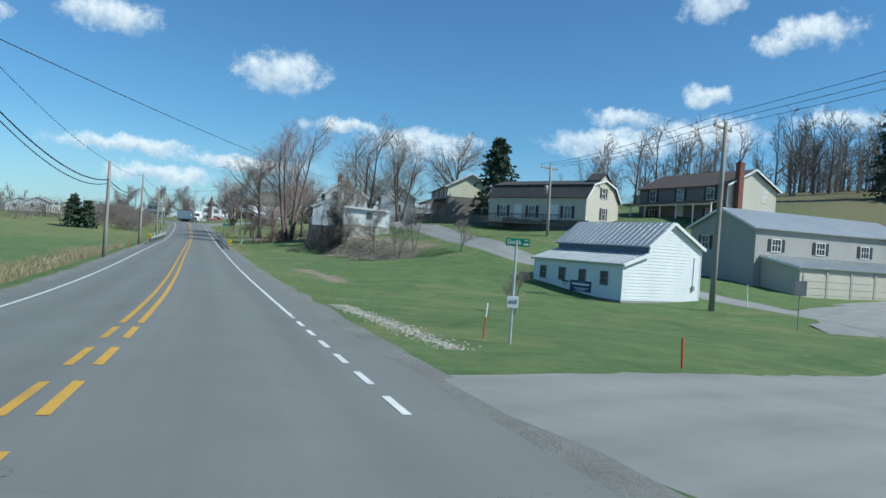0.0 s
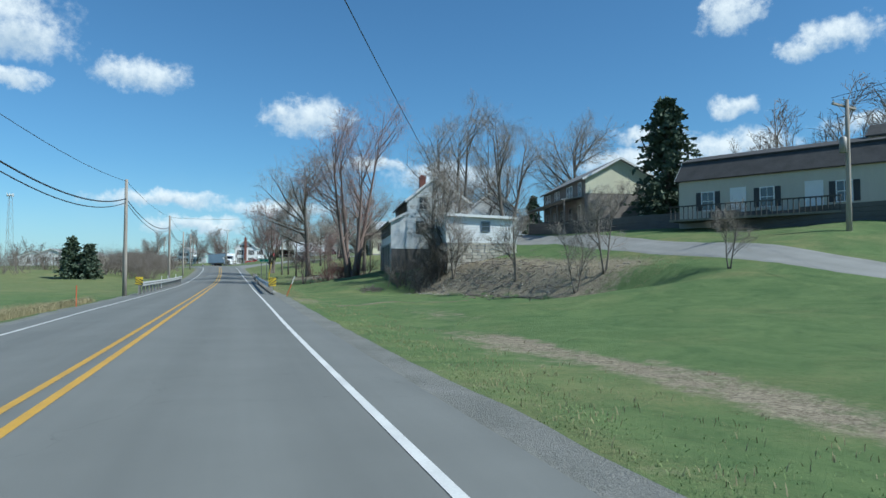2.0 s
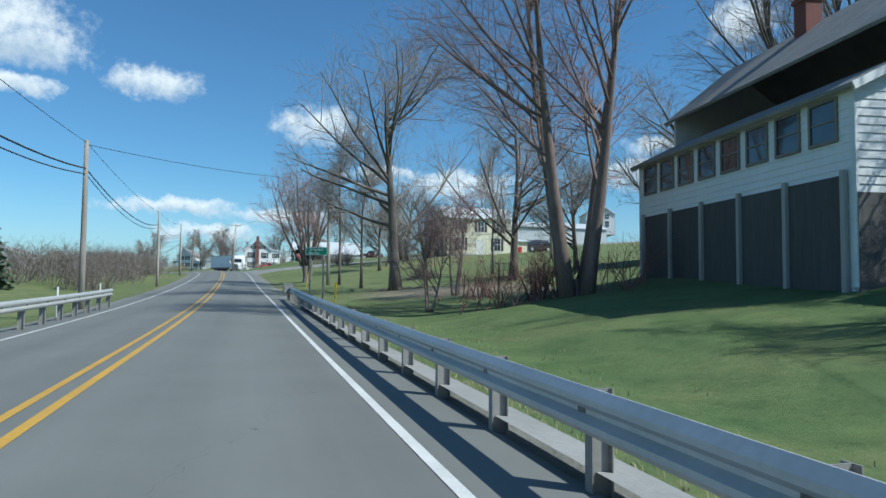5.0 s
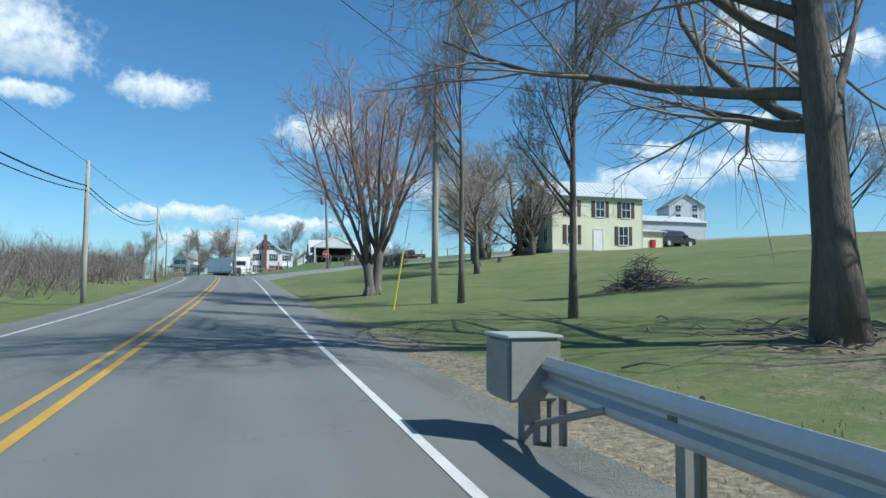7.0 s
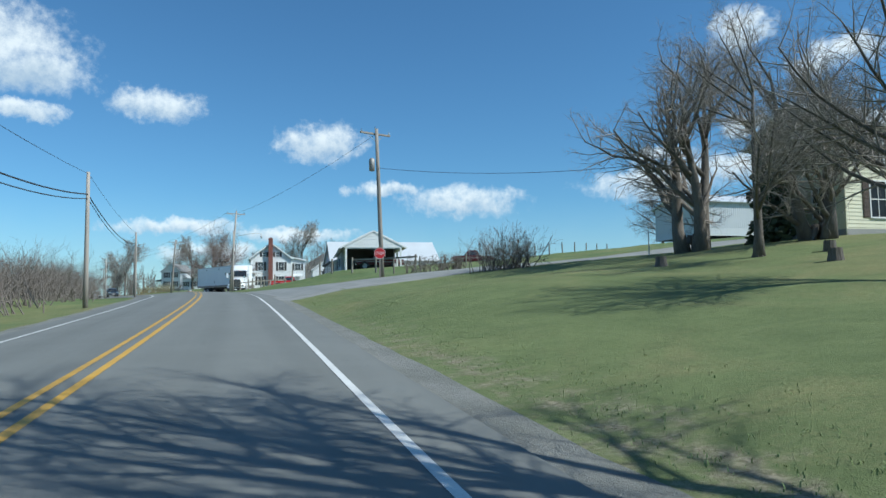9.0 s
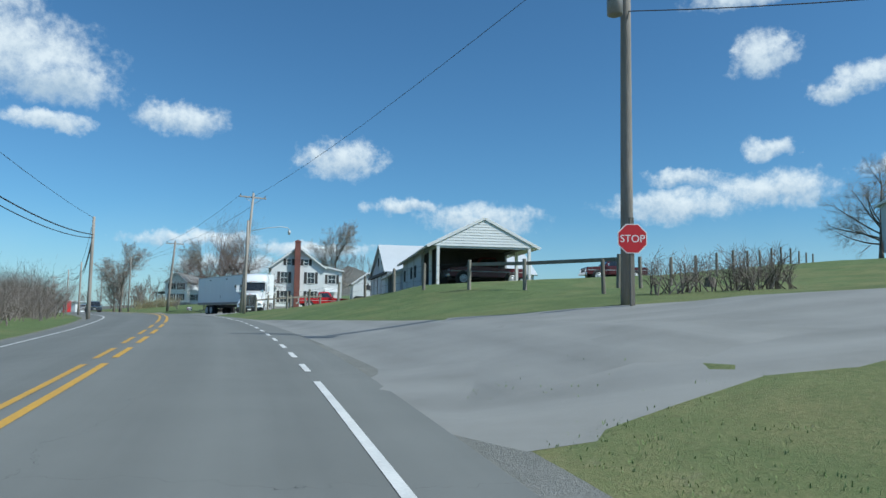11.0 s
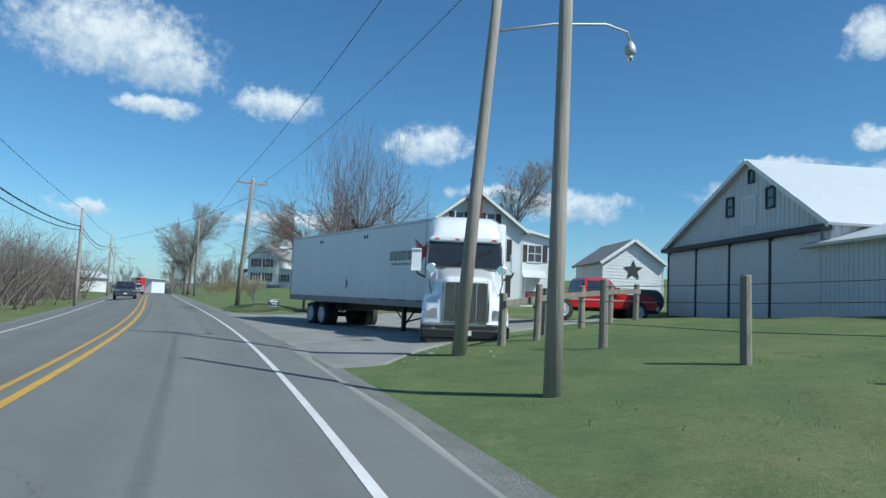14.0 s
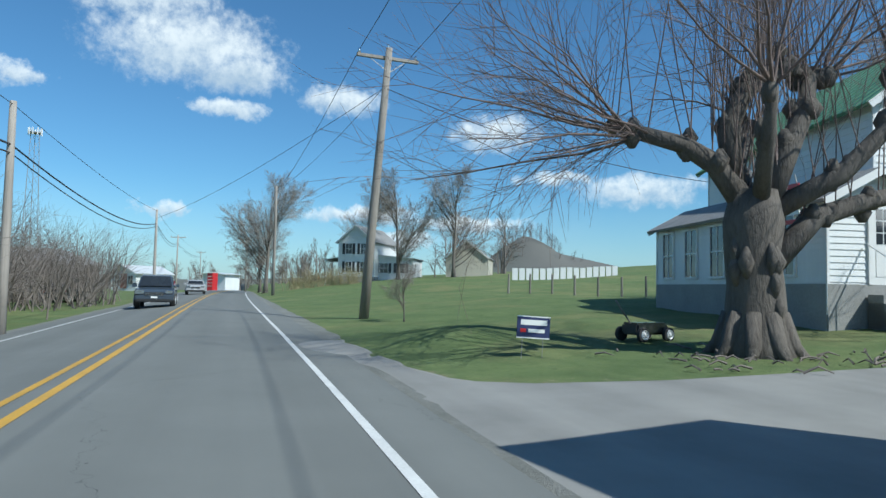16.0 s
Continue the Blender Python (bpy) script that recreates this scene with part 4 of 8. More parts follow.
TANGLE = spec(kids=(15, 7, 6, 3), spread=(0.7, 0.75, 0.8, 0.8), up=0.05, ratio=(0.26, 0.5, 0.55, 0.5), start=(0.08, 0.12, 0.1), wob=0.12, limb=0.45, end=0.12)
tree("tangle", 17.6, 84.2, "dark bare tree tangled with vines beside the outbuilding", BARK, 61, 10.5, 0.13, TANGLE, 4)
tree("tangle", 19.6, 88.4, "dark bare tree tangled with vines before the white house", BARK, turn=110, scale=1.0)
tree("small1", 17.6, 80.0, "young bare tree beside the white outbuilding", BARK, turn=200, scale=1.0)


def pollard(x, y):
    """The old maple: thick trunk, knuckled limbs and upright shoots."""
    rng = random.Random(77)
    t, c = Mb(), Mb()
    t.tube([(0, 0, -0.3), (0.0, 0, 0.25), (0.02, 0.02, 0.7), (0.02, 0.02, 1.3), (-0.03, 0.05, 1.9), (-0.02, 0, 2.5), (0.0, 0, 3.1)], [0.86, 0.66, 0.56, 0.51, 0.50, 0.55, 0.42], 16)
    for k in range(11):
        a, z = rng.random() * 6.28, 0.6 + 2.2 * rng.random()
        e = Vector((math.cos(a), math.sin(a), 0)) * 0.46
        t.tube([e + Vector((0, 0, z - 0.3)), e * 1.12 + Vector((0, 0, z)), e + Vector((0, 0, z + 0.3))], [0.04, 0.10 + 0.06 * rng.random(), 0.04], 9)
    for k in range(9):
        a = k * 0.7
        t.tube([(math.cos(a) * 0.42, math.sin(a) * 0.42, 0.75), (math.cos(a) * 0.66, math.sin(a) * 0.66, 0.14), (math.cos(a) * 1.0, math.sin(a) * 1.0, -0.15)], [0.18, 0.15, 0.05], 6)
    # crooked main limbs, each a chain from the fork outwards, with its girth
    limbs = [([(-0.1, 0, 2.7), (-0.7, 0.1, 3.6), (-1.3, 0.2, 4.0), (-2.4, 0.3, 4.3)], 0.30), ([(-0.4, 0.1, 3.2), (-0.4, 0.2, 4.4), (-0.1, 0.1, 5.1), (0.6, 0, 5.5), (1.4, 0.1, 5.35)], 0.27),
             ([(0.2, 0, 2.8), (0.6, -0.1, 3.9), (1.0, 0, 4.7), (1.15, 0.1, 5.4)], 0.30), ([(0.3, 0, 1.7), (1.3, 0.2, 2.65), (2.4, 0.3, 3.0), (3.9, 0.4, 3.35)], 0.30),
             ([(0.3, 0, 2.7), (1.5, -0.3, 3.4), (2.4, -0.5, 4.4), (2.7, -0.4, 5.2)], 0.25), ([(0, 0.2, 2.8), (0.3, 1.3, 3.8), (0.9, 2.2, 4.9)], 0.24), ([(0, -0.2, 2.8), (-0.3, -1.1, 3.8), (-0.5, -1.7, 4.6)], 0.2)]
    for chain, girth in limbs:
        pts = [Vector(p) for p in chain]
        n = len(pts)
        t.tube(pts, [girth * (0.86 - 0.40 * i / (n - 1)) for i in range(n)], 9)
        e = pts[-1]
        for p in pts[1:]:
            for j in range(3):
                k = p + Vector((rng.gauss(0, 0.11), rng.gauss(0, 0.11), rng.gauss(0, 0.1)))
                t.tube([k - Vector((0, 0, 0.2)), k, k + Vector((0, 0, 0.2))], [0.07, girth * 0.62, 0.06], 7)
        for j in range(16):
            i = rng.randrange(1, n)
            q = pts[i - 1].lerp(pts[i], rng.random()) + Vector((rng.gauss(0, 0.12), rng.gauss(0, 0.12), 0.12))
            d = Vector((rng.gauss(0, 0.12), rng.gauss(0, 0.12), 1)).normalized()
            grow(rng, t, c, q, d, 2.6 + 4.2 * rng.random(), 0.016, 2, spec(kids=(0, 0, 4, 2), depth=4, up=0.03, wob=0.05, thin=0.005, spread=(0.4,)))
        for j in range(6):
            d = Vector((0.45 * e.x + rng.gauss(0, 0.7), 0.5 * e.y + rng.gauss(0, 0.8), 0.7)).normalized()
            grow(rng, t, c, e, d, 2.2 + rng.random() * 1.8, 0.035, 2, spec(kids=(0, 0, 8, 5), depth=4, up=0.01, wob=0.13, thin=0.005, spread=(0.65,)))
    # long arching boughs on the open side
    for j in range(9):
        q = Vector((-2.3 + 1.2 * rng.random(), 0.3 + rng.gauss(0, 0.2), 4.15))
        d = Vector((-1.0, rng.gauss(0, 0.6), rng.uniform(-0.35, 1.1))).normalized()
        grow(rng, t, c, q, d, 2.6 + 2.4 * rng.random(), 0.034, 2, spec(kids=(0, 0, 10, 6), depth=4, up=-0.01, wob=0.12, thin=0.005, spread=(0.7,)))
    th = thing("maple_tree", pose(x, y, ground_z(x, y)), "old pollarded maple with a massive trunk and upright shoots", "tree")
    part("trunk", t, BARK, th, smooth=True, recalc=False)
    part("crown", c, BARK_R, th, smooth=True, recalc=False)


pollard(-5.6, 267.0)


def conifer(x, y, h, w, seed, label, name="spruce_tree"):
    rng = random.Random(seed)
    t, c = Mb(), Mb()
    t.tube([(0, 0, -0.3), (0, 0, h * 0.5), (0, 0, h)], [w * 0.11, w * 0.07, 0.02], 7)
    n = int(h * 24)
    for i in range(n):
        k = 0.06 + 0.94 * i / n
        r = w * (1.05 - k) ** 0.6 * (0.55 + 0.6 * rng.random()) + 0.15
        a = rng.random() * 6.2832
        z = h * k
        e = Vector((math.cos(a) * r, math.sin(a) * r, z - r * 0.22 + rng.gauss(0, 0.2)))
        c.tube([(0, 0, z), e], [0.035, 0.012], 3, False)
        for j in range(26):
            f = 0.15 + 0.75 * rng.random()
            q = Vector((0, 0, z)).lerp(e, f)
            d = Vector((rng.gauss(0, 1), rng.gauss(0, 1), rng.gauss(-0.2, 0.6))).normalized() * (0.25 + 0.35 * rng.random())
            s = d.orthogonal().normalized() * 0.085
            s.rotate(Matrix.Rotation(rng.random() * 6, 3, d.normalized()))
            c.add([q - s, q + d * 0.6 - s * 1.6, q + d, q + d * 0.6 + s * 1.6, q + s], [(0, 1, 2, 3, 4)])
    th = thing(name, pose(x, y, ground_z(x, y)), label, "tree")
    part("trunk", t, BARK, th, smooth=True, recalc=False)
    part("crown", c, NEEDLE, th, recalc=False)


conifer(38.6, 83.2, 11.4, 4.3, 5, "dark green spruce before the brown house")
conifer(-23, 150, 6.2, 2.4, 6, "dark green conifer in the field")
conifer(-20.5, 149, 5.2, 2.2, 7, "dark green conifer in the field")
conifer(86, 62, 13.5, 4.5, 8, "dark green pine at the wood edge", "pine_tree")
conifer(27.0, 172.8, 5.4, 1.5, 9, "dark evergreen beside the farmhouse corner")
conifer(56, 150, 9.5, 3.2, 11, "dark evergreen on the hill")
conifer(60, 147, 10.5, 3.2, 12, "dark evergreen on the hill")


def thicket(name, spots, bark, label, seed, h=(1.2, 3.2), n=26, kind="stuff", cat="bushes"):
    """Clumps of thin bare stems, joined."""
    rng = random.Random(seed)
    c = Mb()
    for x, y, r, hh in spots:
        x, y = site(x, y)
        for i in range(n):
            px, py = x + rng.gauss(0, r * 0.5), y + rng.gauss(0, r * 0.5)
            d = Vector((rng.gauss(0, 0.4), rng.gauss(0, 0.4), 1)).normalized()
            grow(rng, c, c, Vector((px, py, ground_z(px, py) - 0.05)), d, hh * (0.5 + 0.7 * rng.random()), 0.02 + 0.006 * hh, 2, spec(kids=(0, 0, 5, 4), depth=4, up=0.02, wob=0.12, thin=0.006, spread=(0.65,)))
    ob = part(name, c, bark, recalc=False)
    return tagged(ob, label, cat, kind=kind)


rw = random.Random(40)
thicket("brush", [(16.3 + rw.gauss(0, 1.1), 82.8 + rw.gauss(0, 1.0), 0.8, 2.3) for _ in range(9)], BARK, "dense dark bare brush beside the white outbuilding", 41, n=24)
thicket("red_brush", [(12.5 + rw.gauss(0, 1.2), 103 + rw.gauss(0, 3), 1.2, 1.7) for _ in range(6)], REDBR, "red-twigged brush under the tall tree", 42, n=15)
thicket("roadside_brush", [(road_x(y) - 10.5 - rw.random() * 10, y, 2.4, 3.0) for y in np.arange(152, 262, 1.2)], BRUSHB, "dense bare roadside brush", 43, n=17)
thicket("far_brush", [(road_x(y) - 9.8 - rw.random() * 8, y, 1.9, 4.8) for y in np.arange(266, 312, 1.1)], BRUSHB, "tall bare brush before the houses", 44, n=17)
thicket("field_brush", [(-34 + rw.gauss(0, 8), 175 + rw.gauss(0, 14), 3, 3.6) for _ in range(22)], BRUSHB, "bare brush at the field edge", 45, n=16)
thicket("pasture_brush", [(15.5 + rw.gauss(0, 0.8), 180 + rw.gauss(0, 1.0), 1.0, 1.9) for _ in range(5)] + [(12.5 + rw.random() * 4, 192.5 + rw.random() * 1.5, 0.8, 1.1) for _ in range(6)], BRUSHB, "dry brush beside the farm road", 46, n=16)
thicket("hedge", [(-29 + 0.9 * i, 331 + 0.5 * i, 0.9, 1.8) for i in range(9)], DRYGR, "tan clipped hedge beside the lawn", 47, n=22)


def woods(name, spots, label, seed, tall):
    rng = random.Random(seed)
    c = Mb()
    protos = []
    for k in range(5):
        a = Mb()
        grow(rng, a, a, Vector((0, 0, -0.5)), Vector((0, 0, 1)), tall * 0.8, 0.22, 0, spec(kids=(10, 5, 4), depth=3, ratio=(0.42, 0.5, 0.6), start=(0.10, 0.15, 0.12), spread=(0.7, 0.7, 0.7), thin=0.022, end=0.12, cuts=(4, 3, 2, 1), sides=(4, 3, 3, 3)))
        protos.append((np.array(a.v), a.f))
    vs, fs, k = [], [], 0
    for x, y in spots:
        v, f = protos[rng.randrange(5)]
        a = rng.random() * 6.28
        s = 0.7 + 0.55 * rng.random()
        w = v @ np.array([[math.cos(a), math.sin(a), 0], [-math.sin(a), math.cos(a), 0], [0, 0, 1]]) * s + np.array([x, y, ground_z(x, y)])
        vs += w.tolist()
        fs += [tuple(i + k for i in q) for q in f]
        k += len(v)
    me = bpy.data.meshes.new(name)
    me.from_pydata(vs, [], fs)
    me.materials.append(TWIGS)
    tagged(new(name, me), label, "woods", kind="stuff")


woods("hillside_woods", [(92 + rw.random() * 70, 18 + rw.random() * 112) for _ in range(230)], "bare brown woods covering the hillside", 51, 12)
woods("near_hill_woods", [(62 + rw.random() * 30, 78 + rw.random() * 40) for _ in range(36)], "bare trees on the slope above the houses", 52, 11)
woods("far_woods", [(road_x(yy) - 38 - rw.random() * 110, yy) for yy in [240 + rw.random() * 140 for _ in range(80)]], "distant bare trees beyond the field", 53, 9)
woods("horizon_woods", [(road_x(yy) + (14 + rw.random() * 50) * (1 if rw.random() < 0.6 else -1.4), yy) for yy in [400 + rw.random() * 120 for _ in range(45)]] + [(-135 + rw.random() * 105, 445 + rw.random() * 60) for _ in range(55)], "distant bare trees along the road", 54, 9)
woods("far_hill_woods", [(82 + rw.gauss(0, 26), 868 + rw.gauss(0, 26)) for _ in range(60)], "bare woods on the distant hill", 56, 15)
woods("town_woods", [(-22 + rw.random() * 24, 362 + rw.random() * 22) for _ in range(10)], "bare trees behind the far farmhouse", 55, 9)


# ---- buildings ----
class House:
    """A building from the outline of one gable wall (A to B, seen from outside) drawn back by depth.
    roof: the roofline from the A end to the B end, as (distance from A, height over base)."""

    def __init__(self, name, label, A, B, depth, zb, roof, wall, roofing, siding=0.19, ribs=0.0, over=0.35, foot=0.0, footmat=None, category="house", trim=None, thick=0.12, skip=()):
        ux, uy = B[0] - A[0], B[1] - A[1]
        self.W = math.hypot(ux, uy)
        self.D, self.roof = depth, roof
        self.th = thing(name, pose(A[0], A[1], zb, 0, 0, math.degrees(math.atan2(uy, ux))), label, category, fixed=True)
        W, D = self.W, depth
        hl, hr = roof[0][1], roof[-1][1]
        top = [(min(max(s, 0), W), z) for s, z in roof]
        for side in ("front", "right", "back", "left"):
            if side in skip:
                continue
            L = W if side in ("front", "back") else D
            prof = top if side == "front" else [(W - s, z) for s, z in top[::-1]] if side == "back" else [(0, hr), (L, hr)] if side == "right" else [(0, hl), (L, hl)]
            self.wall(side, L, prof, wall, siding, thick)
            if foot:
                mb = Mb()
                o, d, n = self.face(side)
                mb.poly([o - d * 0.02 + n * 0.0 - Vector((0, 0, 1.2)), o + d * (L + 0.02) - Vector((0, 0, 1.2)), o + d * (L + 0.02) + Vector((0, 0, foot)), o - d * 0.02 + Vector((0, 0, foot))], n * 0.055)
                part("foundation", mb, footmat or BLOCK, self.th)
        for (s0, z0), (s1, z1) in zip(roof, roof[1:]):
            if abs(s1 - s0) < 0.05:
                continue
            self.slab(s0, z0, s1, z1, over, roofing, ribs, trim or TRIM)

    def face(self, side):
        W, D = self.W, self.D
        return {"front": (Vector((0, 0, 0)), Vector((1, 0, 0)), Vector((0, -1, 0))), "right": (Vector((W, 0, 0)), Vector((0, 1, 0)), Vector((1, 0, 0))),
                "back": (Vector((W, D, 0)), Vector((-1, 0, 0)), Vector((0, 1, 0))), "left": (Vector((0, D, 0)), Vector((0, -1, 0)), Vector((-1, 0, 0)))}[side]

    def wall(self, side, L, prof, wall, siding, thick):
        o, d, n = self.face(side)
        mb = Mb()
        mb.poly([o + d * s + Vector((0, 0, z)) for s, z in [(0, -1.0), (L, -1.0)] + prof[::-1]], -n * thick)
        zs = [z for _, z in prof]

        def span(z):
            """The stretches of the wall that reach over height z."""
            r, inside = [], None
            pts = [prof[0]] + list(prof) + [prof[-1]]
            for (a, za), (b, zb_) in zip(prof, prof[1:]):
                if abs(b - a) < 1e-6:
                    continue
                if za >= z and zb_ >= z:
                    seg = (a, b)
                elif za < z and zb_ < z:
                    continue
                else:
                    x = a + (b - a) * (z - za) / (zb_ - za)
                    seg = (x, b) if zb_ > za else (a, x)
                if r and abs(r[-1][1] - seg[0]) < 0.02:
                    r[-1] = (r[-1][0], seg[1])
                else:
                    r.append(seg)
            return r

        up = lambda z: Vector((0, 0, z))
        if siding > 0:
            z, last = 0.0, {}
            while z < max(zs) - 0.05:
                lo, hi = span(z + 0.001), span(min(z + siding, max(zs) - 0.01))
                now = {}
                for j, (a, b) in enumerate(lo):
                    c = [q for q in hi if q[1] > a and q[0] < b]
                    if not c:
                        continue
                    e, f = c[0][0], c[-1][1]
                    z1 = min(z + siding, max(zs))
                    k = len(mb.v)
                    mb.v += [tuple(o + d * a + n * 0.028 + up(z)), tuple(o + d * b + n * 0.028 + up(z)), tuple(o + d * f + n * 0.006 + up(z1)), tuple(o + d * e + n * 0.006 + up(z1))]
                    mb.f.append((k, k + 1, k + 2, k + 3))
                    if j in last:
                        mb.f.append((last[j][1], last[j][0], k + 1, k))
                    now[j] = (k + 2, k + 3)
                last = now
                z += siding
        elif siding < 0:
            row, s = [(0.0, 0.002)], 0.1
            while s < L - 0.06:
                row += [(s - 0.035, 0.002), (s - 0.015, 0.028), (s + 0.015, 0.028), (s + 0.035, 0.002)]
                s -= siding
            row.append((L, 0.002))
            k = len(mb.v)
            for s, e in row:
                h = float(np.interp(s, [p[0] for p in prof], zs))
                mb.v += [tuple(o + d * s + n * e), tuple(o + d * s + n * e + up(h))]
            mb.f += [(k + 2 * i, k + 2 * i + 2, k + 2 * i + 3, k + 2 * i + 1) for i in range(len(row) - 1)]
        part("wall", mb, wall, self.th, recalc=False)
        if siding > 0 and L > 2.5:
            for s, h in ((0, prof[0][1]), (L, prof[-1][1])):
                cb = Mb()
                cb.poly([o + d * (s - 0.05) + n * 0.002, o + d * (s + 0.05) + n * 0.002, o + d * (s + 0.05) + Vector((0, 0, h)) + n * 0.002, o + d * (s - 0.05) + Vector((0, 0, h)) + n * 0.002], n * 0.035)
                part("corner_board", cb, wall, self.th)

    def slab(self, s0, z0, s1, z1, over, roofing, ribs, trim):
        W, D = self.W, self.D
        L = math.hypot(s1 - s0, z1 - z0)
        ds, dz = (s1 - s0) / L, (z1 - z0) / L
        e0 = over if z0 < z1 and (s0, z0) == self.roof[0] or z0 < z1 - 0.2 else 0.0
        e1 = over if z1 < z0 - 0.2 else 0.0
        a = Vector((s0 - ds * e0, 0, z0 - dz * e0))
        b = Vector((s1 + ds * e1, 0, z1 + dz * e1))
        up = Vector((-dz, 0, ds)) * 0.10
        lift = Vector((-dz, 0, ds)) * 0.012
        y0, y1 = -over, D + over
        mb, seams = Mb(), []
        mb.poly([a + lift + Vector((0, y0, 0)), b + lift + Vector((0, y0, 0)), b + lift + Vector((0, y1, 0)), a + lift + Vector((0, y1, 0))], up)
        if ribs:
            y = y0 + 0.08
            while y < y1:
                q = [a + lift + up + Vector((0, y - 0.025, 0)), b + lift + up + Vector((0, y - 0.025, 0)), b + lift + up + Vector((0, y + 0.025, 0)), a + lift + up + Vector((0, y + 0.025, 0))]
                seams.append(Mb().poly(q, up * 0.3))
                y += ribs
        ob = part("roof", mb, roofing, self.th)
        for sm in seams:
            part("seam", sm, roofing, ob)
        for y in (y0 - 0.03, y1):
            fb = Mb()
            fb.poly([a + lift - up * 0.9 + Vector((0, y, 0)), b + lift - up * 0.9 + Vector((0, y, 0)), b + lift + up * 1.02 + Vector((0, y, 0)), a + lift + up * 1.02 + Vector((0, y, 0))], (0, 0.03, 0))
            part("bargeboard", fb, trim, ob)

    def window(self, side, s, z, w=0.85, h=1.35, shutters=None, casing=None, bars=(1, 1), name="window"):
        """s: middle along the wall as seen from outside, z: sill height."""
        o, d, n = self.face(side)
        o = o + d * s + Vector((0, 0, z))
        fr = Mb()
        t = 0.075

        def slab(mb, a, b, c, e, out, deep):
            mb.poly([o + d * a + Vector((0, 0, c)) + n * out, o + d * b + Vector((0, 0, c)) + n * out, o + d * b + Vector((0, 0, e)) + n * out, o + d * a + Vector((0, 0, e)) + n * out], n * deep)

        slab(fr, -w / 2 - t, -w / 2, -t, h + t, 0.0, 0.075)
        slab(fr, w / 2, w / 2 + t, -t, h + t, 0.0, 0.075)
        slab(fr, -w / 2, w / 2, -t, 0, 0.0, 0.095)
        slab(fr, -w / 2, w / 2, h, h + t, 0.0, 0.085)
        for k in range(bars[0]):
            x = -w / 2 + w * (k + 1) / (bars[0] + 1)
            slab(fr, x - 0.018, x + 0.018, 0, h, 0.038, 0.02)
        for k in range(bars[1]):
            x = h * (k + 1) / (bars[1] + 1)
            slab(fr, -w / 2, w / 2, x - 0.024, x + 0.024, 0.04, 0.024)
        pane = Mb()
        slab(pane, -w / 2, w / 2, 0, h, 0.030, 0.008)
        wi = part(name, fr, casing or TRIM, self.th)
        part("pane", pane, GLASS, wi, "dark reflecting glass")
        if shutters:
            for sg in (-1, 1):
                sh = Mb()
                c = sg * (w / 2 + t + 0.21)
                slab(sh, c - 0.19, c + 0.19, -0.04, h + 0.04, 0.0, 0.055)
                for k in range(8):
                    slab(sh, c - 0.15, c + 0.15, 0.03 + k * h / 8, 0.03 + (k + 0.6) * h / 8, 0.055, 0.014)
                part("shutter", sh, shutters, wi)
        return wi

    def door(self, side, s, z, w=0.95, h=2.05, material=None, glazed=False):
        o, d, n = self.face(side)
        o = o + d * s + Vector((0, 0, z))

        def slab(mb, a, b, c, e, out, deep):
            mb.poly([o + d * a + Vector((0, 0, c)) + n * out, o + d * b + Vector((0, 0, c)) + n * out, o + d * b + Vector((0, 0, e)) + n * out, o + d * a + Vector((0, 0, e)) + n * out], n * deep)

        fr = Mb()
        slab(fr, -w / 2 - 0.09, -w / 2, 0, h + 0.09, 0, 0.075)
        slab(fr, w / 2, w / 2 + 0.09, 0, h + 0.09, 0, 0.075)
        slab(fr, -w / 2, w / 2, h, h + 0.09, 0, 0.075)
        dr = part("door", fr, TRIM, self.th)
        lf = Mb()
        slab(lf, -w / 2, w / 2, 0, h, 0.0, 0.045)
        slab(lf, -w / 2 + 0.12, w / 2 - 0.12, 0.2, 0.9, 0.045, 0.012)
        part("leaf", lf, material or TRIM, dr)
        if glazed:
            gl = Mb()
            for i in range(3):
                for j in range(3):
                    slab(gl, -w / 2 + 0.14 + i * (w - 0.28) / 3, -w / 2 + 0.11 + (i + 1) * (w - 0.28) / 3, 1.0 + j * 0.3, 1.27 + j * 0.3, 0.045, 0.006)
            part("pane", gl, GLASS, dr)
        kb = Mb()
        kb.tube([o + d * (w / 2 - 0.09) + Vector((0, 0, 0.98)) + n * 0.045, o + d * (w / 2 - 0.09) + Vector((0, 0, 0.98)) + n * 0.1], [0.025, 0.03], 8)
        part("handle", kb, CHROME, dr)
        return dr

    def chimney(self, s, y, z0, z1, w=0.5, dp=0.5, material=None):
        mb = Mb()
        mb.box(s - w / 2, y - dp / 2, z0, s + w / 2, y + dp / 2, z1)
        mb.box(s - w / 2 - 0.05, y - dp / 2 - 0.05, z1 - 0.22, s + w / 2 + 0.05, y + dp / 2 + 0.05, z1 - 0.06)
        mb.box(s - w / 4, y - dp / 4, z1, s + w / 4, y + dp / 4, z1 + 0.14)
        return part("chimney", mb, material or BRICK, self.th)

    def block(self, name, x0, y0, z0, x1, y1, z1, material, label=""):
        return part(name, Mb().cbox(x0, y0, z0, x1, y1, z1, 0.02), material, self.th, label)

    def porch(self, side, s0, s1, out, z0, z1, posts, roofing, deck=0.15, slope=0.35, postmat=None):
        """A lean-to porch roof on posts along one wall."""
        o, d, n = self.face(side)
        P = lambda s, e, z: o + d * s + n * e + Vector((0, 0, z))
        pr = Mb()
        pr.poly([P(s0, 0.03, z1 + slope), P(s1, 0.03, z1 + slope), P(s1, out + 0.25, z1), P(s0, out + 0.25, z1)], (0, 0, 0.1))
        ob = part("porch_roof", pr, roofing, self.th)
        fl = Mb()
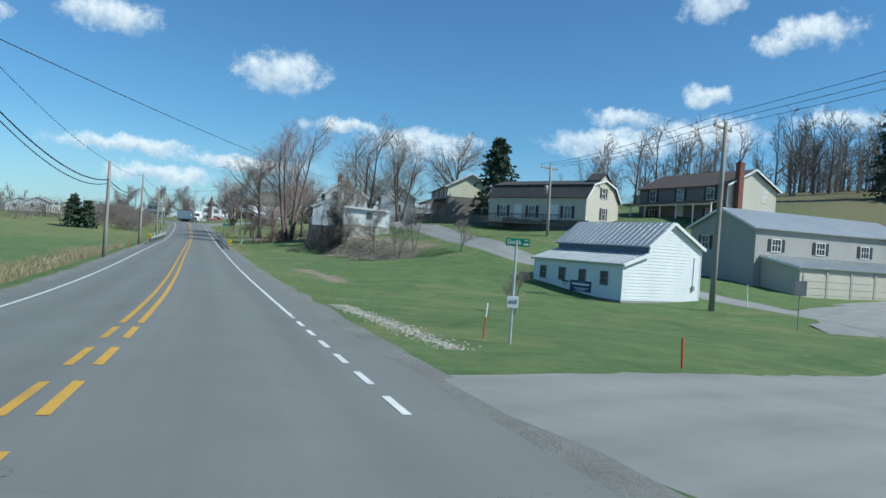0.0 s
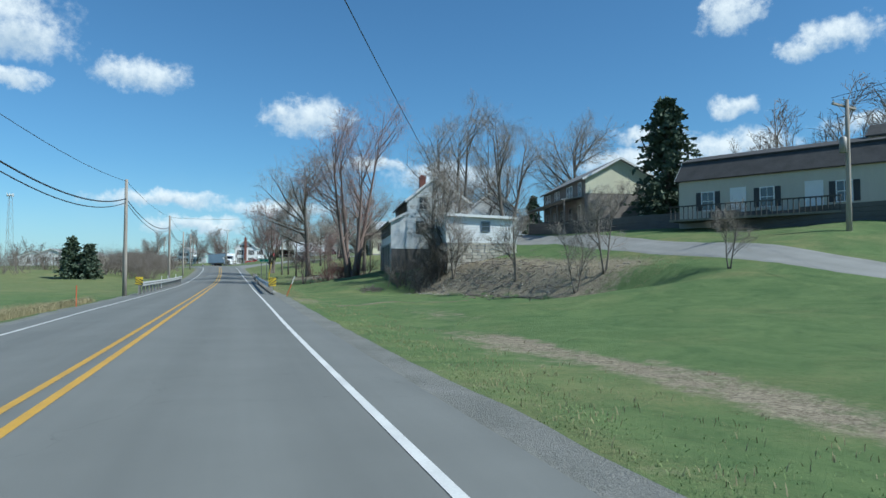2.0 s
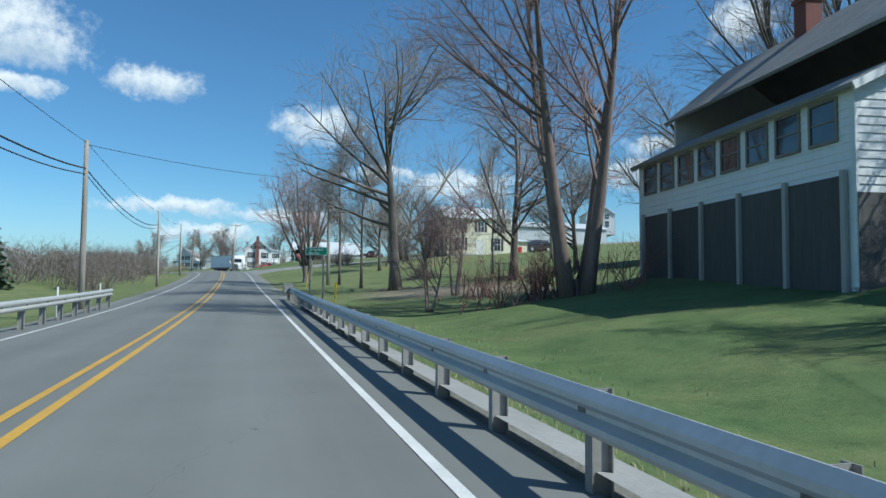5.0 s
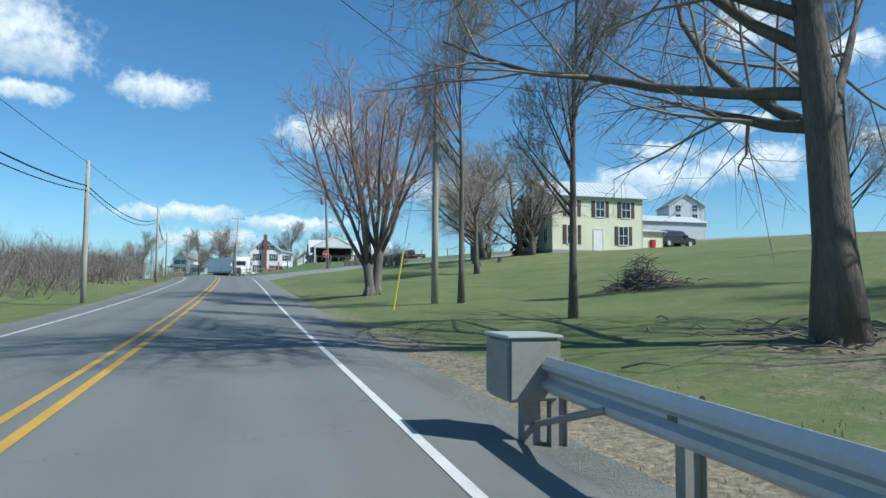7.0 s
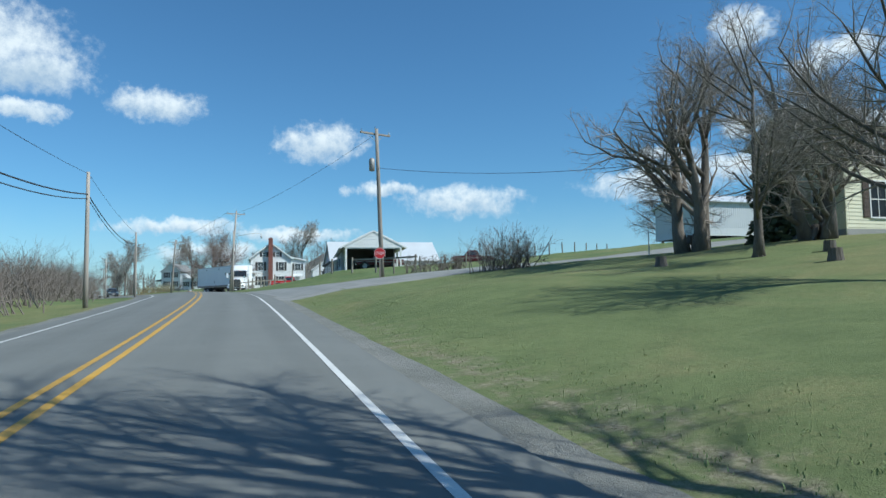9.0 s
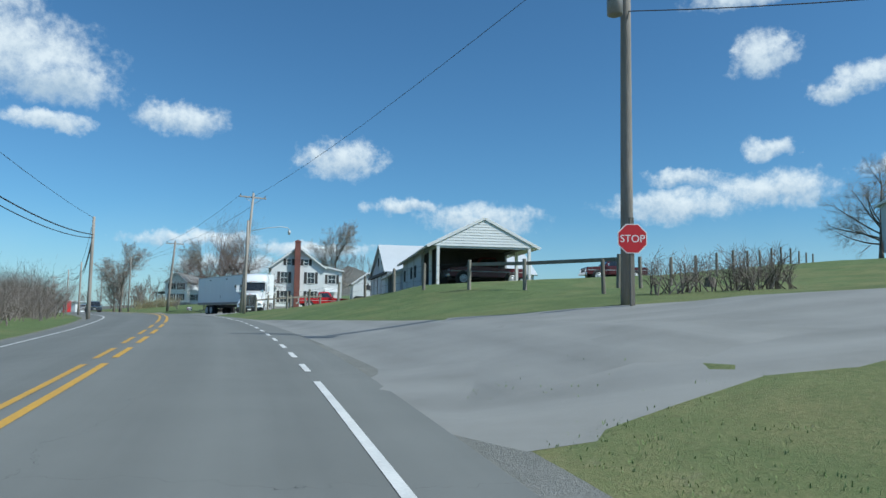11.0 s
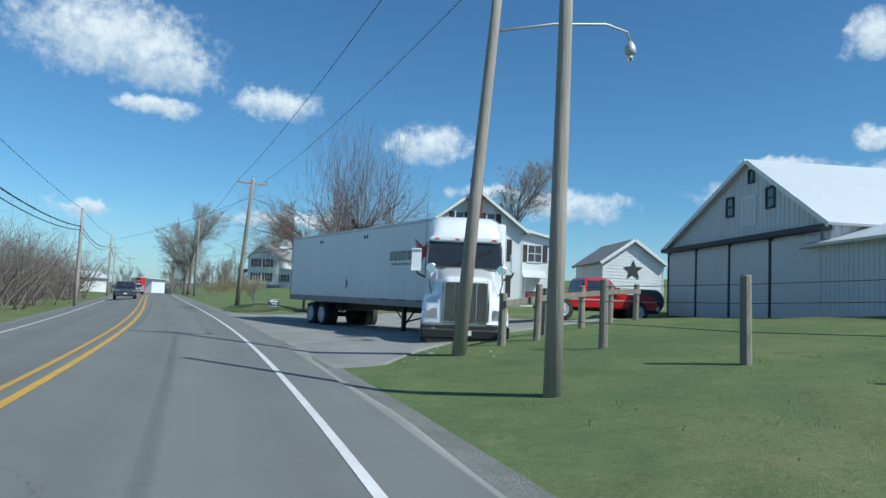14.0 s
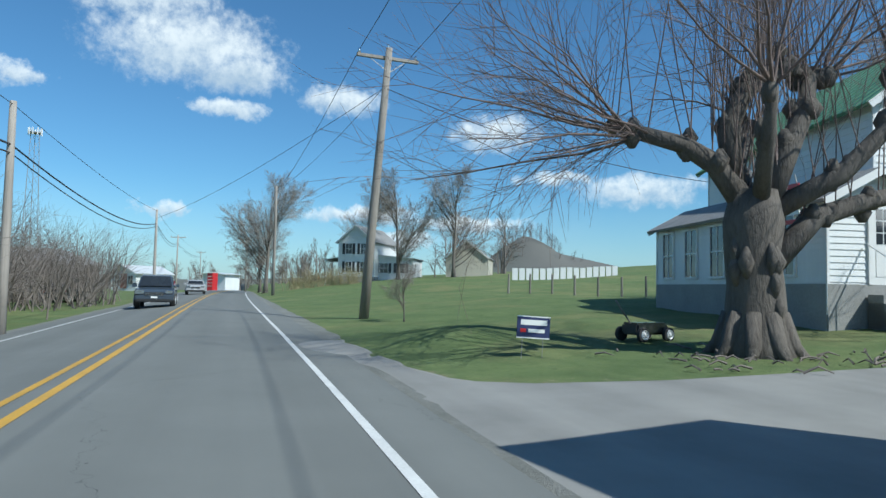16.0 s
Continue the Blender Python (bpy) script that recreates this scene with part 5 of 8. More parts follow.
        fl.poly([P(s0, 0.03, z0 - deck), P(s1, 0.03, z0 - deck), P(s1, out, z0 - deck), P(s0, out, z0 - deck)], (0, 0, deck))
        part("porch_floor", fl, POSTW, self.th)
        bm_ = Mb()
        bm_.poly([P(s0, out - 0.12, z1 - 0.16), P(s1, out - 0.12, z1 - 0.16), P(s1, out, z1 - 0.16), P(s0, out, z1 - 0.16)], (0, 0, 0.2))
        part("porch_beam", bm_, postmat or TRIM, self.th)
        for k in range(posts):
            s = s0 + 0.1 + (s1 - s0 - 0.2) * k / (posts - 1)
            pb = Mb()
            pb.poly([P(s - 0.06, out - 0.12, z0 - 1.6), P(s + 0.06, out - 0.12, z0 - 1.6), P(s + 0.06, out, z0 - 1.6), P(s - 0.06, out, z0 - 1.6)], (0, 0, z1 - z0 + 1.5))
            part("porch_post", pb, postmat or TRIM, self.th)


def shed():
    h = House("shed", "white clapboard shed with a lean-to and pale metal roof", (25.1, 33.5), (31.95, 34.8), 8.5, -0.72,
              [(0, 2.28), (2.15, 3.0), (2.15, 3.55), (4.1, 5.05), (6.95, 3.6)], SIDING, ROOF_M, siding=0.2, ribs=0.45, over=0.22, category="shed", foot=0.12)
    o = h.th
    part("clerestory_strip", Mb().box(2.05, -0.02, 2.95, 2.13, 8.5, 3.62), BLUET, o, "slate-blue boarded strip under the upper eave")
    for k in range(4):
        h.window("left", 1.0 + k * 2.0, 1.0, 0.5, 0.72, None, BLUET, bars=(0, 1))
    bn = Mb()
    bn.box(-0.055, 2.6, 0.32, -0.032, 4.6, 1.02)
    b = part("banner", bn, NAVY, o, "dark blue banner with pale lettering")
    tx = Mb()
    for k, (a, c, z) in enumerate(((2.75, 4.4, 0.72), (2.85, 4.2, 0.50), (3.1, 4.0, 0.40))):
        tx.box(-0.06, a, z, -0.056, c, z + (0.13 if k == 0 else 0.05))
    part("lettering", tx, WHITES, b)
    t2 = Mb()
    t2.box(-0.04, 4.75, 0.82, -0.032, 5.45, 0.93)
    t2.box(-0.04, 4.95, 0.66, -0.032, 5.35, 0.72)
    part("lettering", t2, DTRIM, o)
    mt = Mb()
    mt.tube([(6.3, -0.05, 1.0), (6.3, -0.05, 3.0)], [0.02, 0.02], 6)
    mt.box(6.2, -0.12, 0.85, 6.42, -0.03, 1.15)
    part("electric_meter", mt, POSTS, o, "grey meter box and conduit")


shed()


def gambrel():
    A = (40.8, 63.7)
    B = (A[0] + 0.88 * 7.4, A[1] + 0.475 * 7.4)
    h = House("gambrel_house", "tan sided house with a dark gambrel roof on the hill", A, B, 13.5, 4.6,
              [(0, 3.65), (1.3, 5.1), (3.7, 5.75), (6.1, 5.1), (7.4, 3.65)], SIDING_T, ROOF_D, over=0.3, foot=0.3)
    for s in (2.2, 6.4, 11.2):
        h.window("left", s, 1.2, 0.85, 1.3, DTRIM)
    h.door("left", 4.4, 0.55)
    h.door("left", 9.4, 0.55)
    h.window("front", 3.9, 1.3, 0.75, 1.3, DTRIM)
    h.window("front", 3.7, 3.75, 0.7, 1.1, DTRIM)
    pk = Mb()
    pk.poly([(2.6, -0.1, 4.9), (4.8, -0.1, 4.9), (4.8, -0.1, 5.7), (3.7, -0.1, 6.5), (2.6, -0.1, 5.7)], (0, 1.6, 0))
    part("dormer", pk, SIDING_T, h.th)
    rf = Mb()
    rf.poly([(2.4, -0.3, 5.62), (3.7, -0.3, 6.55), (3.7, 1.6, 6.55), (2.4, 1.6, 5.62)], (0, 0, 0.09))
    rf.poly([(3.7, -0.3, 6.55), (5.0, -0.3, 5.62), (5.0, 1.6, 5.62), (3.7, 1.6, 6.55)], (0, 0, 0.09))
    part("dormer_roof", rf, ROOF_D, h.th)
    dk = Mb()
    dk.box(-2.0, 2.0, 0.30, -0.05, 13.4, 0.45)
    d = part("deck", dk, POSTW, h.th, "grey wooden deck along the front")
    for k in range(34):
        part("baluster", Mb().box(-2.0, 2.05 + k * 0.34, 0.45, -1.95, 2.11 + k * 0.34, 1.35), DARKIN, d)
    part("handrail", Mb().box(-2.05, 2.0, 1.35, -1.9, 13.4, 1.43), DARKIN, d)
    st = Mb()
    for k in range(7):
        st.box(-1.8, 0.1 + 0.28 * k, -0.9, -0.6, 0.4 + 0.28 * k, -0.72 + 0.17 * k)
    part("steps", st, POSTW, h.th)


gambrel()


def dark_house():
    h = House("two_storey_house", "dark brown two-storey house with cream gable and porch", (54.5, 57.6), (62.4, 58.6), 13.2, 6.0,
              [(0, 4.55), (4.0, 6.5), (8.0, 4.55)], SIDING_B, ROOF_B, over=0.4, foot=0.3)
    cream = Mb()
    cream.poly([(0.02, -0.035, 0.2), (7.9, -0.035, 0.2), (7.9, -0.035, 4.5), (4.0, -0.035, 6.4), (0.02, -0.035, 4.5)], (0, -0.02, 0))
    part("gable_cladding", cream, SIDING_T, h.th, "cream clad gable")
    h.chimney(1.2, -0.5, -0.5, 7.0, 0.7, 0.6)
    for s in (2.2, 6.6, 11.0):
        h.window("left", s, 2.95, 0.9, 1.3, DTRIM)
    for s in (2.2, 11.0):
        h.window("left", s, 0.6, 0.9, 1.3, DTRIM)
    h.door("left", 6.6, 0.2)
    h.porch("left", 0.3, 12.9, 1.9, 0.2, 2.35, 6, ROOF_B)
    h.window("front", 6.0, 3.1, 0.7, 1.1)


dark_house()


def grey_house():
    h = House("grey_house", "grey sided two-storey house with a pale metal roof", (45.5, 52.0), (45.5, 44.0), 19.0, -0.65,
              [(0, 5.9), (4.0, 7.6), (8.0, 5.9)], SIDING_G, ROOF_M, over=0.35, ribs=0.45)
    for s in (2.3, 7.4, 12.8, 17.0):
        h.window("right", s, 3.95, 0.95, 1.0, DTRIM, bars=(2, 1))
    h.window("front", 2.0, 3.9, 0.85, 1.2, DTRIM)
    # low garage with three doors along the long side
    g_ = House("garage", "tan garage row with a low pale metal roof", (46.3, 43.95), (46.3, 40.0), 14.0, -0.65, [(0, 3.5), (3.95, 2.75)], SIDING_T, ROOF_M, over=0.25, ribs=0.45, category="garage")
    for k in range(5):
        d = Mb()
        o = 0.35 + k * 2.7
        for j in range(4):
            d.box(3.955, o, 0.05 + j * 0.55, 4.03, o + 2.4, 0.57 + j * 0.55)
        part("garage_door", d, SIDING_T, g_.th, "tan panelled garage door")
        part("door_post", Mb().box(3.96, o + 2.43, 0, 4.06, o + 2.67, 2.6), SIDING_G, g_.th)


grey_house()


def outbuilding():
    """White box on a stone cellar wall."""
    h = House("outbuilding", "small white outbuilding standing on a tall stone foundation", (17.6, 82.0), (23.35, 81.5), 5.5, 3.45,
              [(0, 2.15), (5.77, 1.95)], SIDING, ROOF_M, over=0.3, siding=0.2, ribs=0.6, category="outbuilding")
    h.window("front", 3.2, 0.95, 0.6, 0.65, None, BLUET, bars=(0, 1))
    wl = Mb()
    wl.box(0.03, 0.02, -3.2, 5.73, 5.45, -0.02)
    base = part("cellar_wall", wl, STONE, h.th, "pale rough field-stone cellar wall")
    rng = random.Random(3)
    variants = []
    for k in range(6):
        mb = Mb().cbox(-0.5, -0.09, -0.5, 0.5, 0.03, 0.5, 0.05)
        me = mb.mesh("stone")
        for v in me.vertices:
            v.co += Vector((rng.gauss(0, 0.02), rng.gauss(0, 0.012), rng.gauss(0, 0.02)))
        me.materials.append(STONE)
        variants.append(me)
    for side, L, ox, oy, rot in (("f", 5.7, 0.03, 0.02, 0), ("l", 5.4, 0.03, 5.42, -90)):
        z = -3.2
        while z < -0.15:
            hh = min(0.2 + rng.random() * 0.12, -0.03 - z)
            s = 0.0
            while s < L - 0.05:
                ww = min(0.32 + rng.random() * 0.45, L - s)
                ob = new("stone", variants[rng.randrange(6)])
                ob.parent = base
                c = s + ww / 2
                p = Vector((ox + c, oy, z + hh / 2)) if side == "f" else Vector((ox, oy - c, z + hh / 2))
                ob.matrix_local = Matrix.LocRotScale(p, Euler((0, rng.gauss(0, 0.03), radians(rot))), (ww - 0.03, 1.0, hh - 0.025))
                s += ww
            z += hh


outbuilding()


def white_house():
    h = House("white_house", "weathered white two-storey house with an enclosed upper porch", (15.1, 90.8), (22.2, 89.9), 11.2, 1.0,
              [(0, 4.72), (1.45, 5.45), (1.45, 6.65), (4.0, 8.75), (7.15, 6.5)], SIDING, ROOF_S, over=0.3, siding=0.2)
    h.chimney(3.7, 6.3, 7.8, 9.75, 0.6, 0.6)
    h.window("front", 2.6, 3.5, 0.75, 1.2)
    h.window("front", 5.3, 3.5, 0.75, 1.2)
    h.window("front", 2.9, 5.8, 0.7, 1.1)
    h.window("front", 5.0, 5.8, 0.7, 1.1)
    h.window("front", 4.0, 7.35, 0.4, 0.5, bars=(0, 1))
    for k in range(8):
        h.window("left", 0.9 + k * 1.33, 3.55, 0.85, 0.95, None, SIDING_B, bars=(0, 1))
    # no opening here: a flat dark sheet paints the shade under the porch
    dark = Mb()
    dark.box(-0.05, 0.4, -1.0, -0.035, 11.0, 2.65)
    part("cellar_opening", dark, DARKIN, h.th, "dark panel painted as the shade under the porch")
    for k in range(6):
        part("porch_post", Mb().box(-0.16, 0.2 + k * 2.1, -1.2, -0.055, 0.34 + k * 2.1, 2.75), SIDING_G, h.th)
    f2 = Mb()
    f2.box(-0.01, -0.07, -1.0, 6.9, -0.03, 2.2)
    part("cellar_wall", f2, DARKW, h.th, "dark stained cellar wall")
    st = Mb()
    for k in range(9):
        st.box(3.0 + 0.27 * k, -1.4, -0.2, 3.3 + 0.27 * k, -0.1, 0.1 + 0.22 * k)
    part("outside_stair", st, POSTW, h.th, "grey wooden outside stair")


white_house()


def brown_house():
    h = House("brown_house", "long brown two-storey house with a grey roof and porch", (33.4, 88.6), (40.2, 87.4), 14.5, 5.6,
              [(0, 4.5), (3.4, 6.35), (6.9, 4.5)], SIDING_B, ROOF_S, over=0.45, foot=0.3)
    cream = Mb()
    cream.poly([(0.02, -0.035, 3.0), (6.85, -0.035, 3.0), (6.85, -0.035, 4.45), (3.4, -0.035, 6.25), (0.02, -0.035, 4.45)], (0, -0.02, 0))
    part("gable_cladding", cream, SIDING_C, h.th, "cream clad gable")
    for s in (1.2, 2.2, 4.8, 5.8, 9.2, 10.2, 13.0):
        h.window("left", s, 2.9, 0.75, 1.25, None, TRIM)
    for s in (1.6, 4.2, 7.0, 10.0, 12.8):
        h.window("left", s, 0.6, 0.9, 1.35, None, SIDING_G)
    h.porch("left", 0.2, 14.2, 2.0, 0.2, 2.35, 7, ROOF_S, postmat=SIDING_B)
    a = House("annex", "cream sided annex with a small window", (38.4, 86.4), (43.0, 85.4), 5.0, 5.9, [(0, 2.3), (2.3, 3.3), (4.7, 2.3)], SIDING_C, ROOF_S, over=0.3)
    a.window("front", 3.1, 0.9, 0.7, 1.0, None, DTRIM)
    a.window("front", 1.0, 0.7, 0.9, 1.1, None, TRIM)


brown_house()


def mint_shed():
    h = House("mint_shed", "small mint green shed with a pale roof on the hill", (63.4, 83.2), (68.6, 81.6), 6.5, 8.9, [(0, 2.6), (2.7, 3.8), (5.4, 2.6)], SIDING_M, ROOF_M, over=0.35, category="shed")
    h.window("front", 2.6, 1.0, 0.6, 1.1, None, DTRIM)
    r = House("red_shed", "dark red shed on the hill", (70.5, 80.5), (75.0, 79.5), 5, 9.2, [(0, 2.8), (2.3, 4.0), (4.6, 2.8)], REDS, ROOF_D, over=0.3, category="shed")
    y = House("yellow_building", "long tan building with a pale roof on the hill", (72, 69), (72, 60), 22, 3.6, [(0, 4.2), (4.5, 5.7), (9, 4.2)], SIDING_T, ROOF_W, over=0.5, category="building")
    w = House("white_cottage", "distant white house behind the trees", (29.8, 111.5), (35.5, 110.5), 8, 5.6, [(0, 3.4), (2.9, 5.6), (5.8, 3.4)], SIDING, ROOF_S, over=0.3)
    w.window("front", 2.9, 1.0, 0.8, 1.2)


mint_shed()


def farmhouse():
    h = House("farmhouse", "cream two-storey farmhouse with a white metal roof", (28.6, 176.0), (28.6, 169.9), 9.6, 4.5,
              [(0, 5.75), (3.05, 7.45), (6.1, 5.75)], SIDING_C, ROOF_W, over=0.4, ribs=0.5, foot=0.5)
    for s in (2.0, 7.5):
        h.window("right", s, 1.1, 0.95, 1.75, ROOF_B)
    for s in (2.0, 5.0, 7.8):
        h.window("right", s, 3.75, 0.9, 1.5, ROOF_B)
    h.door("right", 4.8, 0.5)
    st = Mb()
    for k in range(3):
        st.box(6.16, 4.2, -0.6, 6.5 + 0.3 * (3 - k), 5.4, -0.05 + 0.18 * k)
    part("steps", st, BLOCK, h.th)
    for s in (1.5, 4.6):
        h.window("front", s, 1.2, 0.8, 1.5)
        h.window("front", s, 3.8, 0.8, 1.4)
    ell = House("farmhouse_wing", "cream rear wing with a white porch", (38.3, 176.5), (38.3, 171.2), 3.0, 4.6, [(0, 3.2), (5.3, 2.5)], SIDING_C, ROOF_W, over=0.35, category="house")
    l = House("steel_shed", "long pale steel shed on the pasture", (53, 223), (53, 214.0), 26, 10.2, [(0, 3.2), (4.5, 4.6), (9.0, 3.2)], METAL_W, ROOF_W, siding=-0.3, over=0.4, category="shed")


farmhouse()


def carport_barn():
    A, B = (10.65, 215.3), (16.65, 214.88)
    W = math.hypot(B[0] - A[0], B[1] - A[1])
    h = House("carport_barn", "pale steel farm building with an open carport end", (A[0] + 0.35, A[1] + 5.2), (B[0] + 0.35, B[1] + 5.2), 11.0, 5.1,
              [(0, 2.6), (W / 2, 4.15), (W, 2.6)], METAL_W, ROOF_W, siding=-0.24, over=0.5, category="barn", skip=("front",))
    o = h.th
    # carport: roof carried forward over the bay, boarded gable, posts and beams
    for (s0, z0, s1, z1) in ((0, 2.6, W / 2, 4.15), (W / 2, 4.15, W, 2.6)):
        up = Vector((-(z1 - z0), 0, s1 - s0)).normalized() * 0.1
        e = 0.55
        a = Vector((s0 - (e if z0 < z1 else 0), 0, z0 - (e * 0.47 if z0 < z1 else 0)))
        b = Vector((s1 + (e if z1 < z0 else 0), 0, z1 - (e * 0.47 if z1 < z0 else 0)))
        mb = Mb()
        mb.poly([a + Vector((0, -5.75, 0)), b + Vector((0, -5.75, 0)), b + Vector((0, -0.52, 0)), a + Vector((0, -0.52, 0))], up)
        rf = part("carport_roof", mb, ROOF_W, o)
        part("bargeboard", Mb().poly([a + Vector((0, -5.78, 0)) - up * 0.6, b + Vector((0, -5.78, 0)) - up * 0.6, b + Vector((0, -5.78, 0)) + up, a + Vector((0, -5.78, 0)) + up], (0, 0.03, 0)), TRIM, rf)
    z = 2.42
    k = 0
    while z < 4.05:
        hw = (4.16 - z) / 1.55 * W / 2 + 0.3
        hw2 = max((4.16 - z - 0.17) / 1.55 * W / 2 + 0.3, 0.05)
        if hw2 < 0.05:
            hw2 = 0.05
        p = Mb()
        p.poly([(W / 2 - hw, -5.72, z), (W / 2 + hw, -5.72, z), (W / 2 + hw2, -5.70, z + 0.165), (W / 2 - hw2, -5.70, z + 0.165)], (0, 0.05, 0))
        part("gable_board", p, SIDING, o)
        z += 0.17
        k += 1
    for s in (0.12, W - 0.12):
        for y in (-5.6, -2.8):
            part("post", Mb().cbox(s - 0.09, y - 0.09, -0.5, s + 0.09, y + 0.09, 2.55, 0.015), TRIM, o)
        part("beam", Mb().box(s - 0.08, -5.66, 2.38, s + 0.08, 0.0, 2.6), METAL_W, o)
    part("beam", Mb().box(0, -5.66, 2.30, W, -5.48, 2.50), METAL_W, o)
    # inner wall and ceiling: the bay's shade is put into their dark colour
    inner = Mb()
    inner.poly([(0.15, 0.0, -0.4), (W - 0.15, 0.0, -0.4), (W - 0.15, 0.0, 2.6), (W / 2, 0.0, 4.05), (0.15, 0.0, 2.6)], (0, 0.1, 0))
    part("end_wall", inner, DARKIN, o, "boarded inner wall with carport shade painted into its dark colour")
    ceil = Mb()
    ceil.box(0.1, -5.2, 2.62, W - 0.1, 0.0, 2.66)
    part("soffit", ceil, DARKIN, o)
    for s in (3.2, 5.4, 9.5):
        h.window("left", 11.0 - s, 1.0, 0.5, 0.75, None, DTRIM, bars=(0, 1))
    for s in (0.0, 3.9, 7.8):
        part("batten", Mb().box(-0.06, s, -0.5, -0.035, s + 0.08, 2.55), POSTS, o)
    e = House("low_barn", "low pale steel barn extension with a painted dark stall front", (11.4, 231.7), (17.6, 231.3), 13.0, 4.7, [(0, 2.35), (3.1, 3.4), (6.2, 2.35)], METAL_W, ROOF_W, siding=-0.24, over=0.4, category="barn")
    # the wall stays closed; a dark panel paints the stall's inner shade
    op = Mb()
    op.box(-0.06, 3.4, -0.3, -0.035, 8.6, 2.1)
    d = part("stall_opening", op, DARKIN, e.th, "dark panel painted as the shade inside a stall")
    for k in range(5):
        part("stall_post", Mb().box(-0.14, 3.4 + k * 1.3, -0.5, -0.06, 3.52 + k * 1.3, 2.3), POSTW, e.th)


carport_barn()


def gable_barn():
    h = House("gable_barn", "pale grey steel barn with a white roof and sliding doors", (12.3, 257.7), (12.0, 244.7), 16.0, 4.1,
              [(0, 3.5), (8.0, 6.7), (13.0, 3.6)], METAL_W, ROOF_W, siding=-0.3, over=0.3, category="barn")
    part("eave_band", Mb().box(-0.1, -0.42, 3.3, 13.1, -0.03, 3.5), DTRIM, h.th, "dark track and skirt roof over the doors")
    for s in (6.3, 9.4):
        h.window("front", s, 4.6, 0.5, 0.75, None, DTRIM, bars=(0, 1))
    h.window("front", 8.0, 5.85, 0.3, 0.45, None, DTRIM, bars=(0, 0))
    h.door("front", 7.85, 3.95, 0.9, 1.2, METAL_W)
    for k in range(4):
        part("sliding_door", Mb().cbox(0.3 + k * 3.1, -0.11, 0.0, 3.25 + k * 3.1, -0.035, 3.2, 0.01), METAL_W, h.th, "pale grey sliding door panel")
        part("door_post", Mb().box(0.15 + k * 3.1, -0.14, -0.3, 0.27 + k * 3.1, -0.03, 3.3), DTRIM, h.th)


gable_barn()


def star_shed():
    h = House("star_shed", "small white shed with a dark star on its gable", (10.7, 263.7), (14.5, 263.5), 6.0, 4.35, [(0, 2.85), (1.9, 4.2), (3.8, 2.85)], SIDING, ROOF_S, siding=0.2, over=0.3, category="shed")
    st = Mb()
    pts = []
    for k in range(10):
        a = math.pi / 2 + k * math.pi / 5
        r = 0.62 if k % 2 == 0 else 0.26
        pts.append((1.9 + math.cos(a) * r, -0.035, 2.35 + math.sin(a) * r))
    st.poly(pts, (0, -0.04, 0))
    part("star", st, DTRIM, h.th, "dark five-pointed star ornament")


star_shed()


